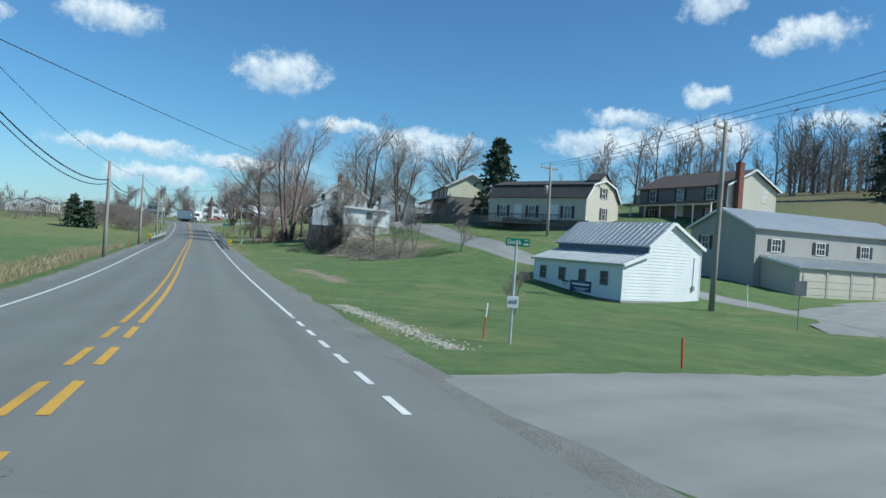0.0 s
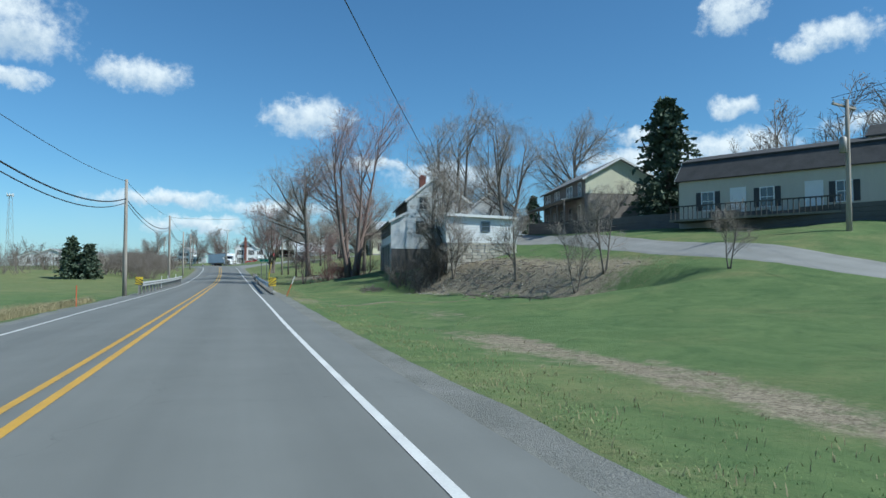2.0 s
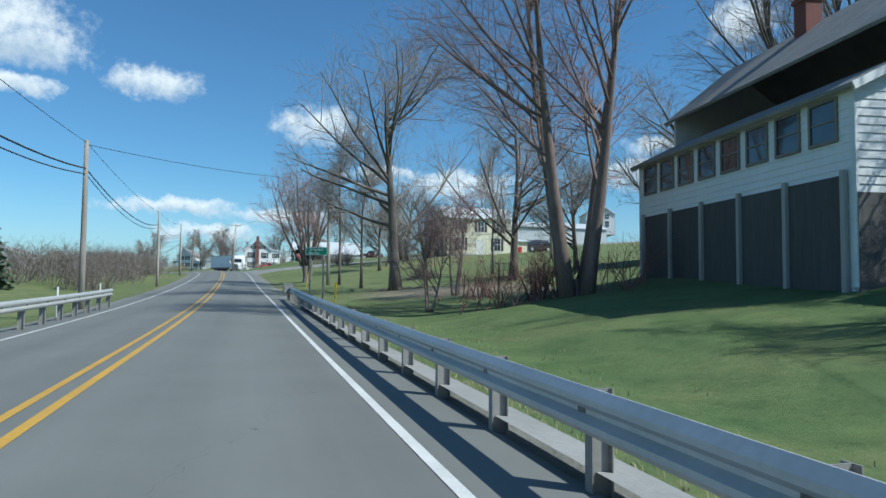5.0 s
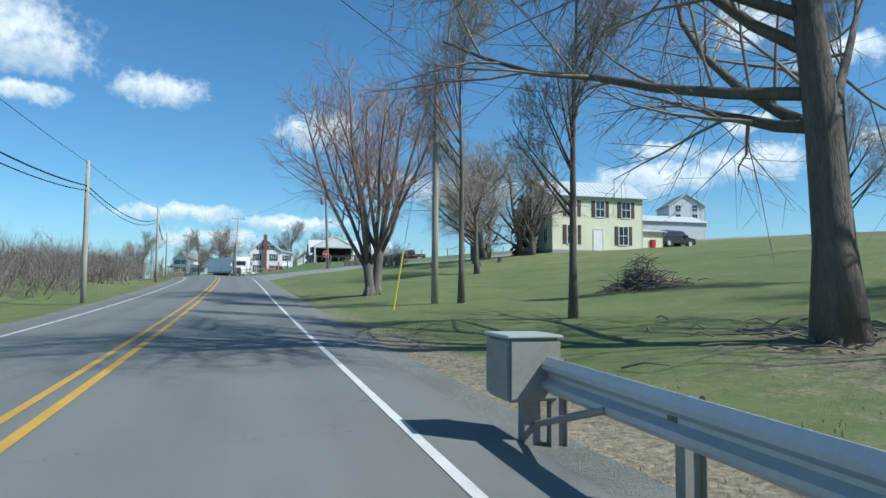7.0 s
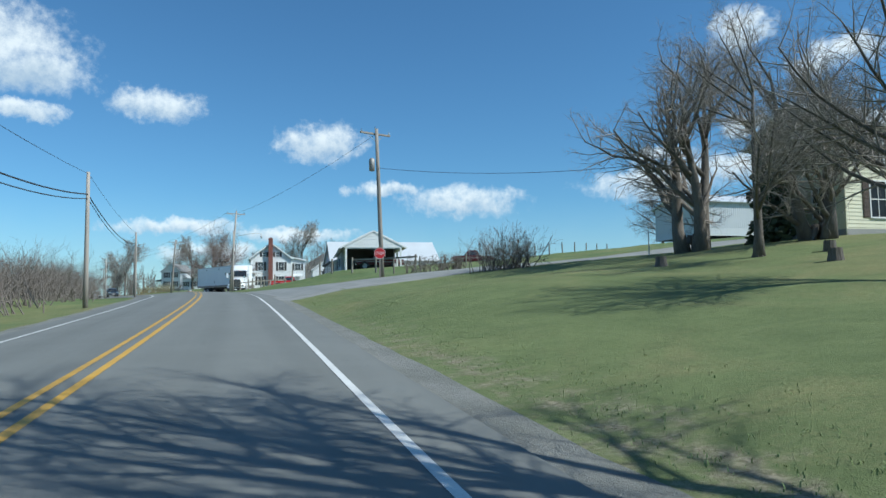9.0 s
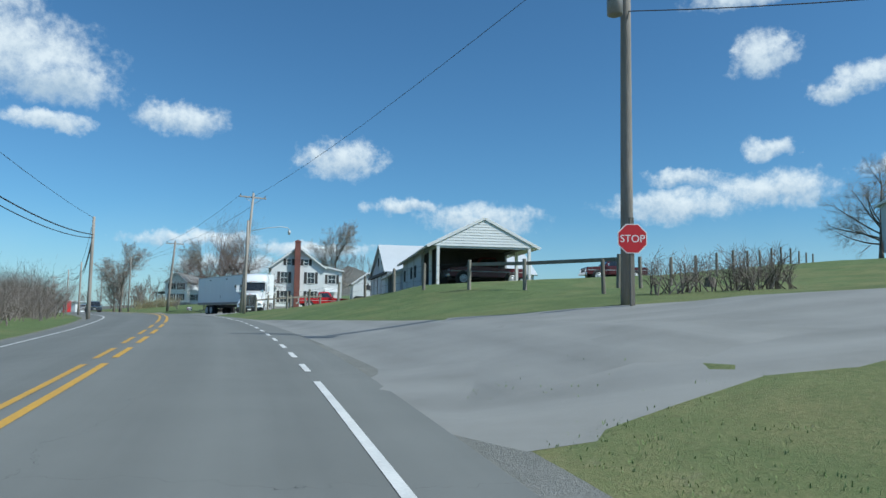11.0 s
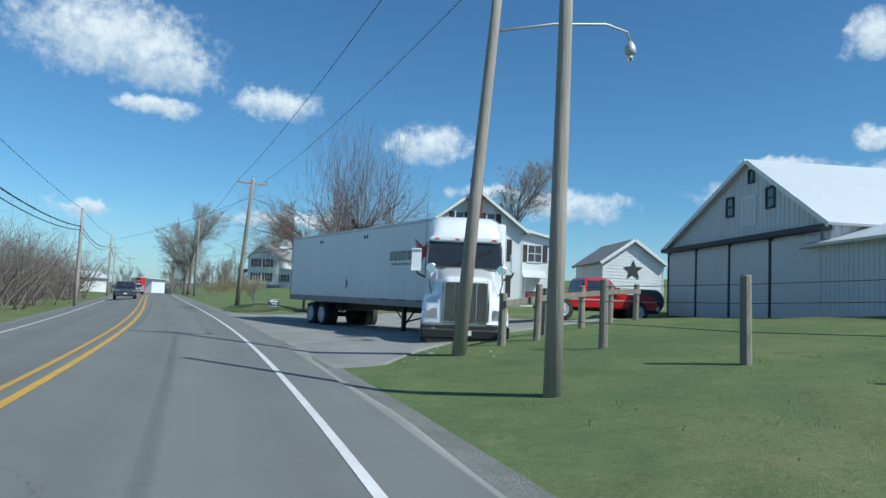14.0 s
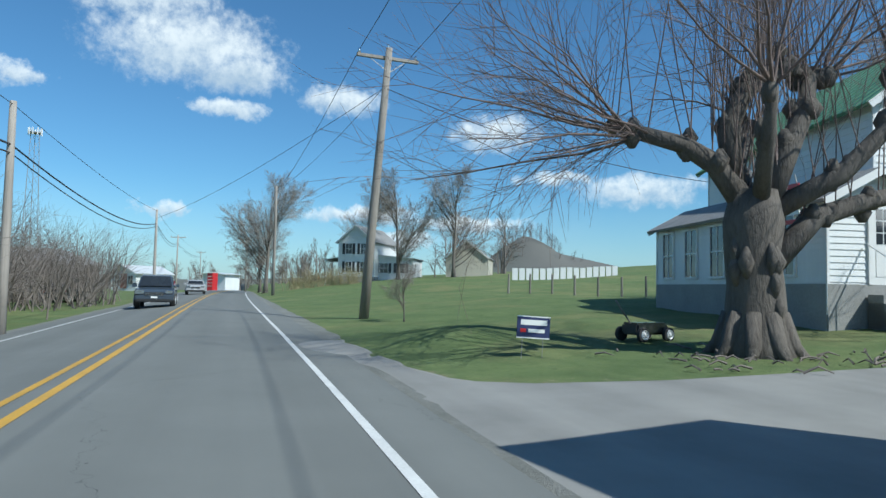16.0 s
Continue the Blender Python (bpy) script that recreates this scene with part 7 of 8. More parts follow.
rs = thing("river_sign", pose(4.85, 110.6, ground_z(4.85, 110.6) + 0.06, 0, 0, -16), "green stream name sign on two wooden posts", "road sign", placed=True)
for k in (-0.3, 0.3):
    part("post", Mb().box(k - 0.035, 0.02, -0.4, k + 0.035, 0.08, 2.65 if k < 0 else 2.55), POSTS, rs)
pl = part("panel", Mb().cbox(-0.5, -0.02, 2.37, 0.5, 0.01, 2.74, 0.01), GREENS, rs)
bd = Mb()
bd.box(-0.49, -0.024, 2.71, 0.49, -0.02, 2.725).box(-0.49, -0.024, 2.385, 0.49, -0.02, 2.40).box(-0.49, -0.024, 2.385, -0.475, -0.02, 2.725).box(0.475, -0.024, 2.385, 0.49, -0.02, 2.725)
part("border", bd, WHITES, pl)
lettering("Spring Run", 0.14, WHITES, pl, Matrix.Translation((-0.02, -0.026, 2.63)) @ FACE)
lettering("Dry Run", 0.14, WHITES, pl, Matrix.Translation((-0.1, -0.026, 2.475)) @ FACE)

so = thing("stop_sign", pose(9.8, 190.2, ground_z(9.8, 190.2), 0, 0, -12), "red octagonal stop sign on a wooden post", "stop sign")
part("post", Mb().box(-0.05, 0.02, -0.4, 0.05, 0.12, 2.3), POSTW, so)
zc = 5.2 + lift(190) - ground_z(*site(9.8, 190.2))
octo = lambda r, y: [(math.cos(radians(22.5 + 45 * k)) * r, y, zc + math.sin(radians(22.5 + 45 * k)) * r) for k in range(8)]
rim = part("rim", Mb().poly(octo(0.41, 0.0), (0, 0.015, 0)), WHITES, so, "white sign border")
part("face", Mb().poly(octo(0.385, -0.004), (0, 0.004, 0)), REDS, so)
lettering("STOP", 0.27, WHITES, so, Matrix.Translation((0, -0.007, zc - 0.01)) @ FACE)
sb = thing("sign_back", pose(27.75, 23.1, ground_z(27.75, 23.1), 0, 0, 150), "sign seen from behind on a dark post", "sign")
part("post", Mb().tube([(0, 0, -0.3), (0, 0, 2.3)], [0.03, 0.03], 6), POSTS, sb)
part("panel", Mb().cbox(-0.28, 0.03, 1.6, 0.28, 0.05, 2.3, 0.01), POSTS, sb)

cs = thing("yard_sign", pose(-9.95, 267.2, ground_z(-9.95, 267.2), 0, 3, 6), "navy yard sign with pale lettering on the lawn", "yard sign")
pl = part("panel", Mb().cbox(-0.32, -0.012, 0.38, 0.32, 0.012, 0.80, 0.006), NAVY, cs)
part("border", Mb().box(-0.32, -0.015, 0.78, 0.32, -0.013, 0.80).box(-0.32, -0.015, 0.38, 0.32, -0.013, 0.40), WHITES, pl)
part("lettering", Mb().box(-0.25, -0.016, 0.63, 0.26, -0.013, 0.73), WHITES, pl)
part("lettering", Mb().box(-0.10, -0.016, 0.49, 0.22, -0.013, 0.56), WHITES, pl)
part("lettering", Mb().box(-0.25, -0.016, 0.49, -0.14, -0.013, 0.56), REDS, pl)
for k in (-0.2, 0.2):
    part("leg", Mb().tube([(k, 0, -0.15), (k, 0, 0.5)], [0.006, 0.006], 5), POSTS, cs)


# ---- fences ----
def fence_post(x, y, h, r=0.09):
    th = thing("fence_post", pose(x, y, ground_z(x, y), random.uniform(-2, 2), random.uniform(-2, 2), random.uniform(0, 90)), "weathered grey wooden fence post in the grass", "fence post", "fence posts")
    part("post", Mb().tube([(0, 0, -0.3), (0, 0, h * 0.5), (0, 0, h - 0.02), (0, 0, h)], [r * 1.05, r, r * 0.95, r * 0.8], 9), POSTW, th, smooth=False)


FP = [(14.6, 199.8), (11.9, 203), (10.3, 206), (8.9, 209.3), (8.2, 214.5), (7.1, 219.5), (5.8, 225), (3.9, 229.5), (2.3, 232.8), (1.2, 236.3), (0.6, 239.5)]
for x, y in FP:
    fence_post(x, y, 1.4)
for x, y in ((-0.4, 238.9), (1.1, 240.7), (2.6, 242.3), (4.0, 243.8), (5.5, 245.4)):
    fence_post(x, y, 1.25, 0.1)


def rail(a, b, z, label="weathered grey fence rail"):
    (x0, y0), (x1, y1) = site(*a), site(*b)
    pa, pb = Vector((x0, y0, ground_z(x0, y0) + z)), Vector((x1, y1, ground_z(x1, y1) + z))
    d = (pb - pa)
    m = Matrix.Translation(pa) @ d.to_track_quat("X", "Z").to_matrix().to_4x4()
    tagged(part("fence_rail", Mb().cbox(-0.1, -0.14, -0.08, d.length + 0.1, -0.09, 0.08, 0.01, m), POSTW), label, "fence rail", "fence rails")


for a, b in (((-0.4, 238.9), (1.1, 240.7)), ((1.1, 240.7), (2.6, 242.3)), ((2.6, 242.3), (4.0, 243.8)), ((4.0, 243.8), (5.5, 245.4))):
    rail(a, b, 1.0)
rail(FP[0], FP[1], 1.2)
rail(FP[1], FP[2], 1.2)
for (a, b) in zip([site(*q) for q in FP[2:]], [site(*q) for q in FP[3:]]):
    for z in (0.5, 0.95, 1.25):
        tagged(part("fence_wire", Mb().tube([(a[0], a[1], ground_z(*a) + z), (b[0], b[1], ground_z(*b) + z)], [0.006, 0.006], 4), WIRE), "thin wire strand between fence posts", "fence wire", "fence wires")
for k in range(14):
    fence_post(12 + k * 2.6, 196 + k * 2.1, 1.2, 0.07)
for k in range(7):
    fence_post(-7.2 + 1.35 * k, 297.5 - 0.5 * k, 1.25, 0.07)
for k in range(16):
    x = -4 + k * 0.75
    th = thing("picket", pose(x, 322 + 0.25 * k, ground_z(x, 322)), "white picket of the far garden fence", "picket", "white pickets")
    part("board", Mb().cbox(-0.3, -0.02, 0, 0.3, 0.02, 1.25, 0.02), TRIM, th)
th = thing("picket_fence", pose(45.5, 184.5, ground_z(45.5, 184.5)), "short white picket fence beside the drive", "fence")
for k in range(6):
    part("picket", Mb().box(k * 0.3, 0, 0, k * 0.3 + 0.16, 0.03, 0.95), TRIM, th)
part("rail", Mb().box(0, 0.03, 0.6, 1.7, 0.06, 0.68), TRIM, th)


# ---- vehicles ----
def paint_mat(name, col, rough=0.25):
    return mat(name, col, tuple(c * 0.8 for c in col), rough, 0.0, scale=1.2, fine=10, amount=0.25, coat=0.7)


MAROON = paint_mat("maroon_car_paint", (0.10, 0.018, 0.022))
REDCAR = paint_mat("red_truck_paint", (0.50, 0.018, 0.022))
DARKCAR = paint_mat("dark_grey_car_paint", (0.045, 0.048, 0.052))
BLUECAR = paint_mat("blue_grey_car_paint", (0.055, 0.075, 0.10))
SILVER = paint_mat("silver_car_paint", (0.42, 0.43, 0.44))


def solid(pts, y0, y1, bev=0.05, inset=0.0, seg=2):
    """A side outline (x, z) drawn across the vehicle and rounded off; inset narrows the top."""
    zmin, zmax = min(p[1] for p in pts), max(p[1] for p in pts)
    b = bmesh.new()
    rows = []
    for y, s in ((y0, 1), (y1, -1)):
        rows.append([b.verts.new((x, y + s * inset * (z - zmin) / (zmax - zmin), z)) for x, z in pts])
    n = len(pts)
    b.faces.new(rows[0])
    b.faces.new(rows[1][::-1])
    for i in range(n):
        b.faces.new((rows[0][i], rows[1][i], rows[1][(i + 1) % n], rows[0][(i + 1) % n]))
    bmesh.ops.recalc_face_normals(b, faces=b.faces)
    bmesh.ops.bevel(b, geom=b.edges[:], offset=bev, segments=seg, affect="EDGES", clamp_overlap=True)
    return Mb().bm(b)


def loft(sections):
    """A skin over half outlines (y, z) set along x, mirrored across y, closed at both ends."""
    mb = Mb()
    n = len(sections[0][1])
    for x, half in sections:
        mb.v += [(x, -y, z) for y, z in half[::-1]] + [(x, y, z) for y, z in half[1:]]
    w = 2 * n - 1
    for i in range(len(sections) - 1):
        for k in range(w - 1):
            a = i * w + k
            mb.f.append((a, a + 1, a + 1 + w, a + w))
    mb.f.append(tuple(range(w)))
    mb.f.append(tuple(range((len(sections) - 1) * w, len(sections) * w))[::-1])
    return mb


def wheel(parent, x, y, r, w, out, rim=None, name="wheel", dual=False):
    t = Mb().disc((x, y, r), (0, 1, 0), r, w / 2, 26, r * 0.1)
    wh = part(name, t, RUBBER, parent, "black rubber tyre", smooth=False)
    e = y + out * (w / 2)
    part("rim", Mb().lathe((x, e, r), (0, out, 0), [(-0.01, r * 0.66), (0.018, r * 0.655), (0.026, r * 0.62), (0.020, r * 0.58), (0.006, r * 0.53), (0.005, r * 0.32), (0.028, r * 0.24), (0.034, r * 0.12)], 24), rim or ALLOY, wh, smooth=False)
    for k in range(8):
        a = k * math.pi / 4
        q = Vector((x + math.cos(a) * r * 0.42, e + out * 0.006, r + math.sin(a) * r * 0.42))
        part("rim_hole", Mb().disc(q, (0, out, 0), r * 0.055, 0.004, 8), RUBBER, wh)
    part("hub", Mb().tube([(x, e - out * 0.04, r), (x, e + out * 0.02, r)], [r * 0.17, r * 0.14], 10), rim or ALLOY, wh)
    return wh


def window_panel(parent, pts, y, out, inset_fn):
    """A glass panel on a side of the cabin."""
    q = [(x, inset_fn(z), z) for x, z in pts]
    part("side_window", Mb().poly(q, (0, out * 0.012, 0)), CGLASS, parent)


def suv(m, paint, label, L=4.7, W=1.86, H=1.70, name="suv", placed=False):
    th = thing(name, m, label, "car", placed=placed)
    h = L / 2
    low = [(-h, 0.42), (-h + 0.05, 0.95), (-h + 0.2, 1.05), (h - 1.25, 1.08), (h - 0.2, 0.92), (h, 0.72), (h - 0.02, 0.32), (-h + 0.1, 0.28)]
    part("body", solid(low, -W / 2, W / 2, 0.09), paint, th, smooth=False)
    cab = [(-h + 0.12, 1.0), (-h + 0.35, H - 0.08), (-h + 0.7, H), (0.45, H), (0.75, H - 0.06), (h - 1.15, 1.02)]
    ins = 0.17
    part("cabin", solid(cab, -W / 2 + 0.04, W / 2 - 0.04, 0.05, ins), paint, th)
    f = lambda s: (lambda z: s * (W / 2 - 0.03 - ins * (z - 1.0) / (H - 1.0)))
    for s in (-1, 1):
        for pts in ([(-h + 0.55, 1.1), (-0.75, 1.1), (-0.75, H - 0.14), (-h + 0.68, H - 0.14)], [(-0.68, 1.1), (0.12, 1.1), (0.12, H - 0.14), (-0.68, H - 0.14)], [(0.2, 1.1), (1.0, 1.1), (0.55, H - 0.14), (0.2, H - 0.14)]):
            window_panel(th, pts, 0, s, f(s))
        part("mirror", Mb().cbox(0.78, s * (W / 2 + 0.02), 1.05, 0.95, s * (W / 2 + 0.2), 1.22, 0.03), paint, th)
        part("headlight", Mb().cbox(h - 0.14, s * (W / 2 - 0.42), 0.74, h + 0.0, s * (W / 2 - 0.06), 0.88, 0.03), CHROME, th, "clear headlight lens")
        part("tail_light", Mb().cbox(-h - 0.02, s * (W / 2 - 0.32), 0.82, -h + 0.12, s * (W / 2 - 0.04), 1.0, 0.03), REDS, th)
        for x in (-h + 0.88, h - 0.92):
            part("wheel_arch", Mb().disc((x, s * (W / 2 - 0.1), 0.36), (0, 1, 0), 0.42, 0.115, 24, 0.01), BLACKP, th)
            wheel(th, x, s * (W / 2 - 0.06), 0.35, 0.23, s)
    ws = [(0.83, 1.62), (h - 1.13, 1.10)]
    part("windscreen", Mb().poly([(0.84, -W / 2 + 0.26, H - 0.11), (0.84, W / 2 - 0.26, H - 0.11), (h - 1.12, W / 2 - 0.14, 1.09), (h - 1.12, -W / 2 + 0.14, 1.09)], (0.03, 0, 0.02)), CGLASS, th)
    part("rear_window", Mb().poly([(-h + 0.33, -W / 2 + 0.26, H - 0.15), (-h + 0.33, W / 2 - 0.26, H - 0.15), (-h + 0.13, W / 2 - 0.16, 1.12), (-h + 0.13, -W / 2 + 0.16, 1.12)], (-0.03, 0, 0.01)), CGLASS, th)
    gb = part("grille", Mb().cbox(h - 0.04, -0.45, 0.6, h + 0.015, 0.45, 0.8, 0.02), BLACKP, th)
    for k in range(3):
        part("chrome_bar", Mb().box(h + 0.015, -0.43, 0.63 + k * 0.06, h + 0.025, 0.43, 0.65 + k * 0.06), CHROME, gb)
    part("front_bumper", Mb().cbox(h - 0.1, -W / 2 + 0.08, 0.3, h + 0.02, W / 2 - 0.08, 0.5, 0.04), BLACKP, th)
    part("plate", Mb().box(h + 0.02, -0.15, 0.5, h + 0.028, 0.15, 0.59), WHITES, th)
    return th


def pickup(m, paint, label, L=5.5, W=1.98, H=1.85, fixed=False):
    th = thing("pickup_truck", m, label, "pickup truck", fixed=fixed)
    h = L / 2
    zf = 0.52
    part("front_body", solid([(0.55, zf), (0.55, 1.16), (h - 0.12, 1.10), (h, 0.98), (h, zf)], -W / 2, W / 2, 0.05), paint, th)
    part("hood", solid([(0.95, 1.1), (0.95, 1.2), (h - 0.1, 1.13), (h - 0.05, 1.05)], -W / 2 + 0.06, W / 2 - 0.06, 0.03), paint, th)
    part("cab_body", solid([(-0.75, zf), (-0.75, 1.18), (1.0, 1.18), (1.0, zf)], -W / 2, W / 2, 0.04), paint, th)
    part("cab_roof", solid([(-0.75, 1.14), (-0.62, H - 0.04), (-0.5, H), (0.45, H), (0.55, H - 0.04), (1.02, 1.14)], -W / 2 + 0.06, W / 2 - 0.06, 0.04, 0.16), paint, th)
    for s in (-1, 1):
        part("bed_side", solid([(-h, zf + 0.05), (-h, 1.14), (-0.78, 1.14), (-0.78, zf)], s * W / 2 - 0.06 if s > 0 else -W / 2, W / 2 if s > 0 else -W / 2 + 0.06, 0.02), paint, th)
        part("pale_stripe", Mb().box(-h + 0.02, s * (W / 2 + 0.002) - 0.004, 0.86, h - 0.1, s * (W / 2 + 0.002) + 0.004, 0.91), SILVER, th)
        f = lambda z, s=s: s * (W / 2 - 0.05 - 0.16 * (z - 1.14) / (H - 1.14))
        window_panel(th, [(-0.55, 1.24), (0.72, 1.24), (0.38, H - 0.12), (-0.5, H - 0.12)], 0, s, f)
        part("mirror", Mb().cbox(0.72, s * (W / 2 + 0.02), 1.2, 0.8, s * (W / 2 + 0.24), 1.42, 0.03), CHROME, th)
        for x in (-h + 1.05, h - 0.95):
            part("wheel_arch", Mb().disc((x, s * (W / 2 - 0.1), 0.42), (0, 1, 0), 0.50, 0.115, 24, 0.01), BLACKP, th)
            wheel(th, x, s * (W / 2 - 0.06), 0.41, 0.27, s)
        part("headlight", Mb().cbox(h - 0.05, s * (W / 2 - 0.45), 0.78, h + 0.01, s * (W / 2 - 0.1), 0.96, 0.02), CHROME, th)
        part("tail_light", Mb().box(-h - 0.012, s * (W / 2 - 0.2), 0.75, -h, s * (W / 2 - 0.03), 1.05), REDS, th)
    part("windscreen", Mb().poly([(0.57, -W / 2 + 0.25, H - 0.1), (0.57, W / 2 - 0.25, H - 0.1), (0.99, W / 2 - 0.13, 1.22), (0.99, -W / 2 + 0.13, 1.22)], (0.025, 0, 0.02)), CGLASS, th)
    part("rear_window", Mb().poly([(-0.66, -W / 2 + 0.26, H - 0.12), (-0.66, W / 2 - 0.26, H - 0.12), (-0.74, W / 2 - 0.18, 1.25), (-0.74, -W / 2 + 0.18, 1.25)], (-0.02, 0, 0)), CGLASS, th)
    part("bed_floor", Mb().box(-h, -W / 2 + 0.06, 0.6, -0.78, W / 2 - 0.06, 0.68), BLACKP, th)
    part("tailgate", Mb().cbox(-h, -W / 2 + 0.06, 0.62, -h + 0.06, W / 2 - 0.06, 1.14, 0.015), paint, th)
    part("grille", Mb().cbox(h - 0.02, -0.5, 0.76, h + 0.015, 0.5, 0.98, 0.01), BLACKP, th)
    part("front_bumper", Mb().cbox(h - 0.05, -W / 2, 0.5, h + 0.12, W / 2, 0.7, 0.03), CHROME, th)
    part("rear_bumper", Mb().cbox(-h - 0.14, -W / 2 + 0.05, 0.52, -h, W / 2 - 0.05, 0.68, 0.03), CHROME, th)
    part("frame", Mb().box(-h + 0.2, -0.45, 0.38, h - 0.3, 0.45, 0.54), BLACKP, th)
    return th


pickup(pose(14.75, 218.6, 5.32, 0, 0, 182), MAROON, "maroon pickup truck with pale stripe under the carport", 5.4, fixed=True)
pickup(pose(6.2, 252.6, ground_z(6.2, 252.6) + 0.05, 0, 0, 4), REDCAR, "bright red pickup truck parked before the white house")
pickup(pose(27.5, 224.5, ground_z(27.5, 224.5), 0, 0, 170), MAROON, "old dark red pickup truck on the pasture", 5.0)
suv(pose(43.5, 172.6, ground_z(43.5, 172.6), 0, 0, 10), DARKCAR, "dark grey car parked beside the farmhouse")
suv(pose(47.0, 178.6, ground_z(47, 178.6), 0, 0, 20), DARKCAR, "dark car parked behind the farmhouse")
suv(pose(road_x(290) - 1.75, 290, on_road(road_x(290) - 1.75, 290), 0, 0, -71.5), BLUECAR, "grey-blue sport utility car in the oncoming lane", placed=True)
suv(pose(road_x(325) - 1.8, 325, on_road(road_x(325) - 1.8, 325), 0, 0, -71.5), SILVER, "silver car in the oncoming lane", placed=True, H=1.5, name="sedan_car")
suv(pose(-43.0, 309.0, ground_z(-43, 309), 0, 0, 100), DARKCAR, "dark green car parked beside the road", H=1.5, name="sedan_car")
suv(pose(-36.5, 392, ground_z(-36.5, 392), 0, 0, 100), DARKCAR, "distant dark car parked beside the road", H=1.5, name="sedan_car")
rb_ = thing("bin", pose(40.2, 171.3, ground_z(40.2, 171.3)), "red plastic bin beside the farmhouse", "bin")
part("body", solid([(-0.22, 0.0), (-0.28, 0.75), (0.28, 0.75), (0.22, 0)], -0.25, 0.25, 0.03), REDS, rb_)
part("lid", Mb().cbox(-0.3, -0.28, 0.75, 0.3, 0.28, 0.82, 0.02), REDS, rb_)


def semi_trailer():
    d = Vector((-6.05, 12.7)).normalized()
    zg = 3.06
    m = Matrix(((d.x, -d.y, 0, -1.62), (d.y, d.x, 0, 244.85), (0, 0, 1, zg), (0, 0, 0, 1)))
    m = Matrix.Translation((0.22, 0, 0)) @ m
    th = thing("semi_trailer", m, "long white box trailer parked on the lot", "trailer", fixed=True)
    L, W, z0, z1 = 13.72, 2.6, 1.08, 4.06
    bx = part("body", Mb().cbox(0, -W, z0 + 0.16, L, 0, z1, 0.03), TRAILW, th)
    n = 12
    for k in range(n):
        a = 0.08 + (L - 0.16) * k / n
        b = 0.08 + (L - 0.16) * (k + 1) / n - 0.02
        part("side_panel", Mb().cbox(a, 0.0, z0 + 0.26, b, 0.012, z1 - 0.1, 0.004), TRAILW, bx)
        part("seam_strip", Mb().box(b - 0.03, 0.012, z0 + 0.26, b + 0.05, 0.018, z1 - 0.1), TRAILW, bx)
    part("top_rail", Mb().cbox(-0.01, -0.02, z1 - 0.1, L + 0.01, 0.03, z1 + 0.01, 0.008), ALLOY, bx)
    part("bottom_rail", Mb().cbox(-0.01, -0.02, z0, L + 0.01, 0.03, z0 + 0.24, 0.008), POSTS, bx)
    for k in range(10):
        x = 0.9 + k * 1.33
        for j in range(3):
            part("reflector", Mb().box(x + j * 0.2, 0.03, z0 + 0.20, x + j * 0.2 + 0.14, 0.034, z0 + 0.25), (REDS, WHITES)[j % 2] if k > 2 else BLACKS, bx)
    # plain dark bars and a red swept shape stand for the carrier's mark
    for k, (a, w) in enumerate(((3.5, 0.23), (3.21, 0.23), (2.92, 0.23), (2.63, 0.23), (2.34, 0.08), (2.2, 0.23), (1.91, 0.23), (1.62, 0.2))):
        part("mark_bar", Mb().box(a - w, 0.019, 2.72, a, 0.024, 3.05), DARKCAR, bx)
    lettering("DEDICATED | DELIVERY | LOGISTICS", 0.112, DARKCAR, bx, Matrix(((-1, 0, 0, 2.45), (0, 0, 1, 0.022), (0, 1, 0, 2.58), (0, 0, 0, 1))))
    for k in range(5):
        q = [(1.75 - 0.05 * k, 0.02, 3.45 - 0.13 * k), (0.95 - 0.02 * k, 0.02, 3.05 - 0.05 * k), (1.0, 0.02, 2.98 - 0.05 * k), (1.7 - 0.06 * k, 0.02, 3.36 - 0.13 * k)]
        part("mark_feather", Mb().poly(q, (0, 0.004, 0)), REDS, bx)
    part("mark_head", Mb().poly([(1.2, 0.02, 3.1), (0.75, 0.02, 3.35), (0.7, 0.02, 3.2), (0.9, 0.02, 2.95), (1.35, 0.02, 2.5), (1.3, 0.02, 2.75)], (0, 0.004, 0)), REDS, bx)
    dm = part("placard", Mb().poly([(7.2, 0.02, 1.66), (7.33, 0.02, 1.88), (7.2, 0.02, 2.10), (7.07, 0.02, 1.88)], (0, 0.008, 0)), BLACKS, bx, "small diamond placard")
    part("placard_face", Mb().poly([(7.2, 0.029, 1.72), (7.30, 0.029, 1.88), (7.2, 0.029, 2.04), (7.2, 0.029, 1.88)], (0, 0.003, 0)), WHITES, dm)
    part("rear_frame", Mb().cbox(L - 0.02, -W, z0, L + 0.06, 0.02, z1 + 0.01, 0.01), POSTS, th)
    for s in (0, 1):
        part("rear_door", Mb().cbox(L + 0.06, -W + 0.1 + s * (W / 2 - 0.08), z0 + 0.25, L + 0.09, -W / 2 - 0.04 + s * (W / 2 - 0.1), z1 - 0.15, 0.01), TRAILW, th)
    # running gear
    for x in (9.75, 11.0):
        for y, o in ((-0.16, 1), (-W + 0.16, -1)):
            wheel(th, x, y, 0.51, 0.28, o)
            wheel(th, x, y - o * 0.33, 0.51, 0.28, o, name="inner_wheel")
        part("axle", Mb().tube([(x, -W + 0.2, 0.51), (x, -0.2, 0.51)], [0.08, 0.08], 8), BLACKP, th)
        part("mud_flap", Mb().box(x + 0.6, -0.75, 0.3, x + 0.615, -0.1, 0.95), BLACKP, th)
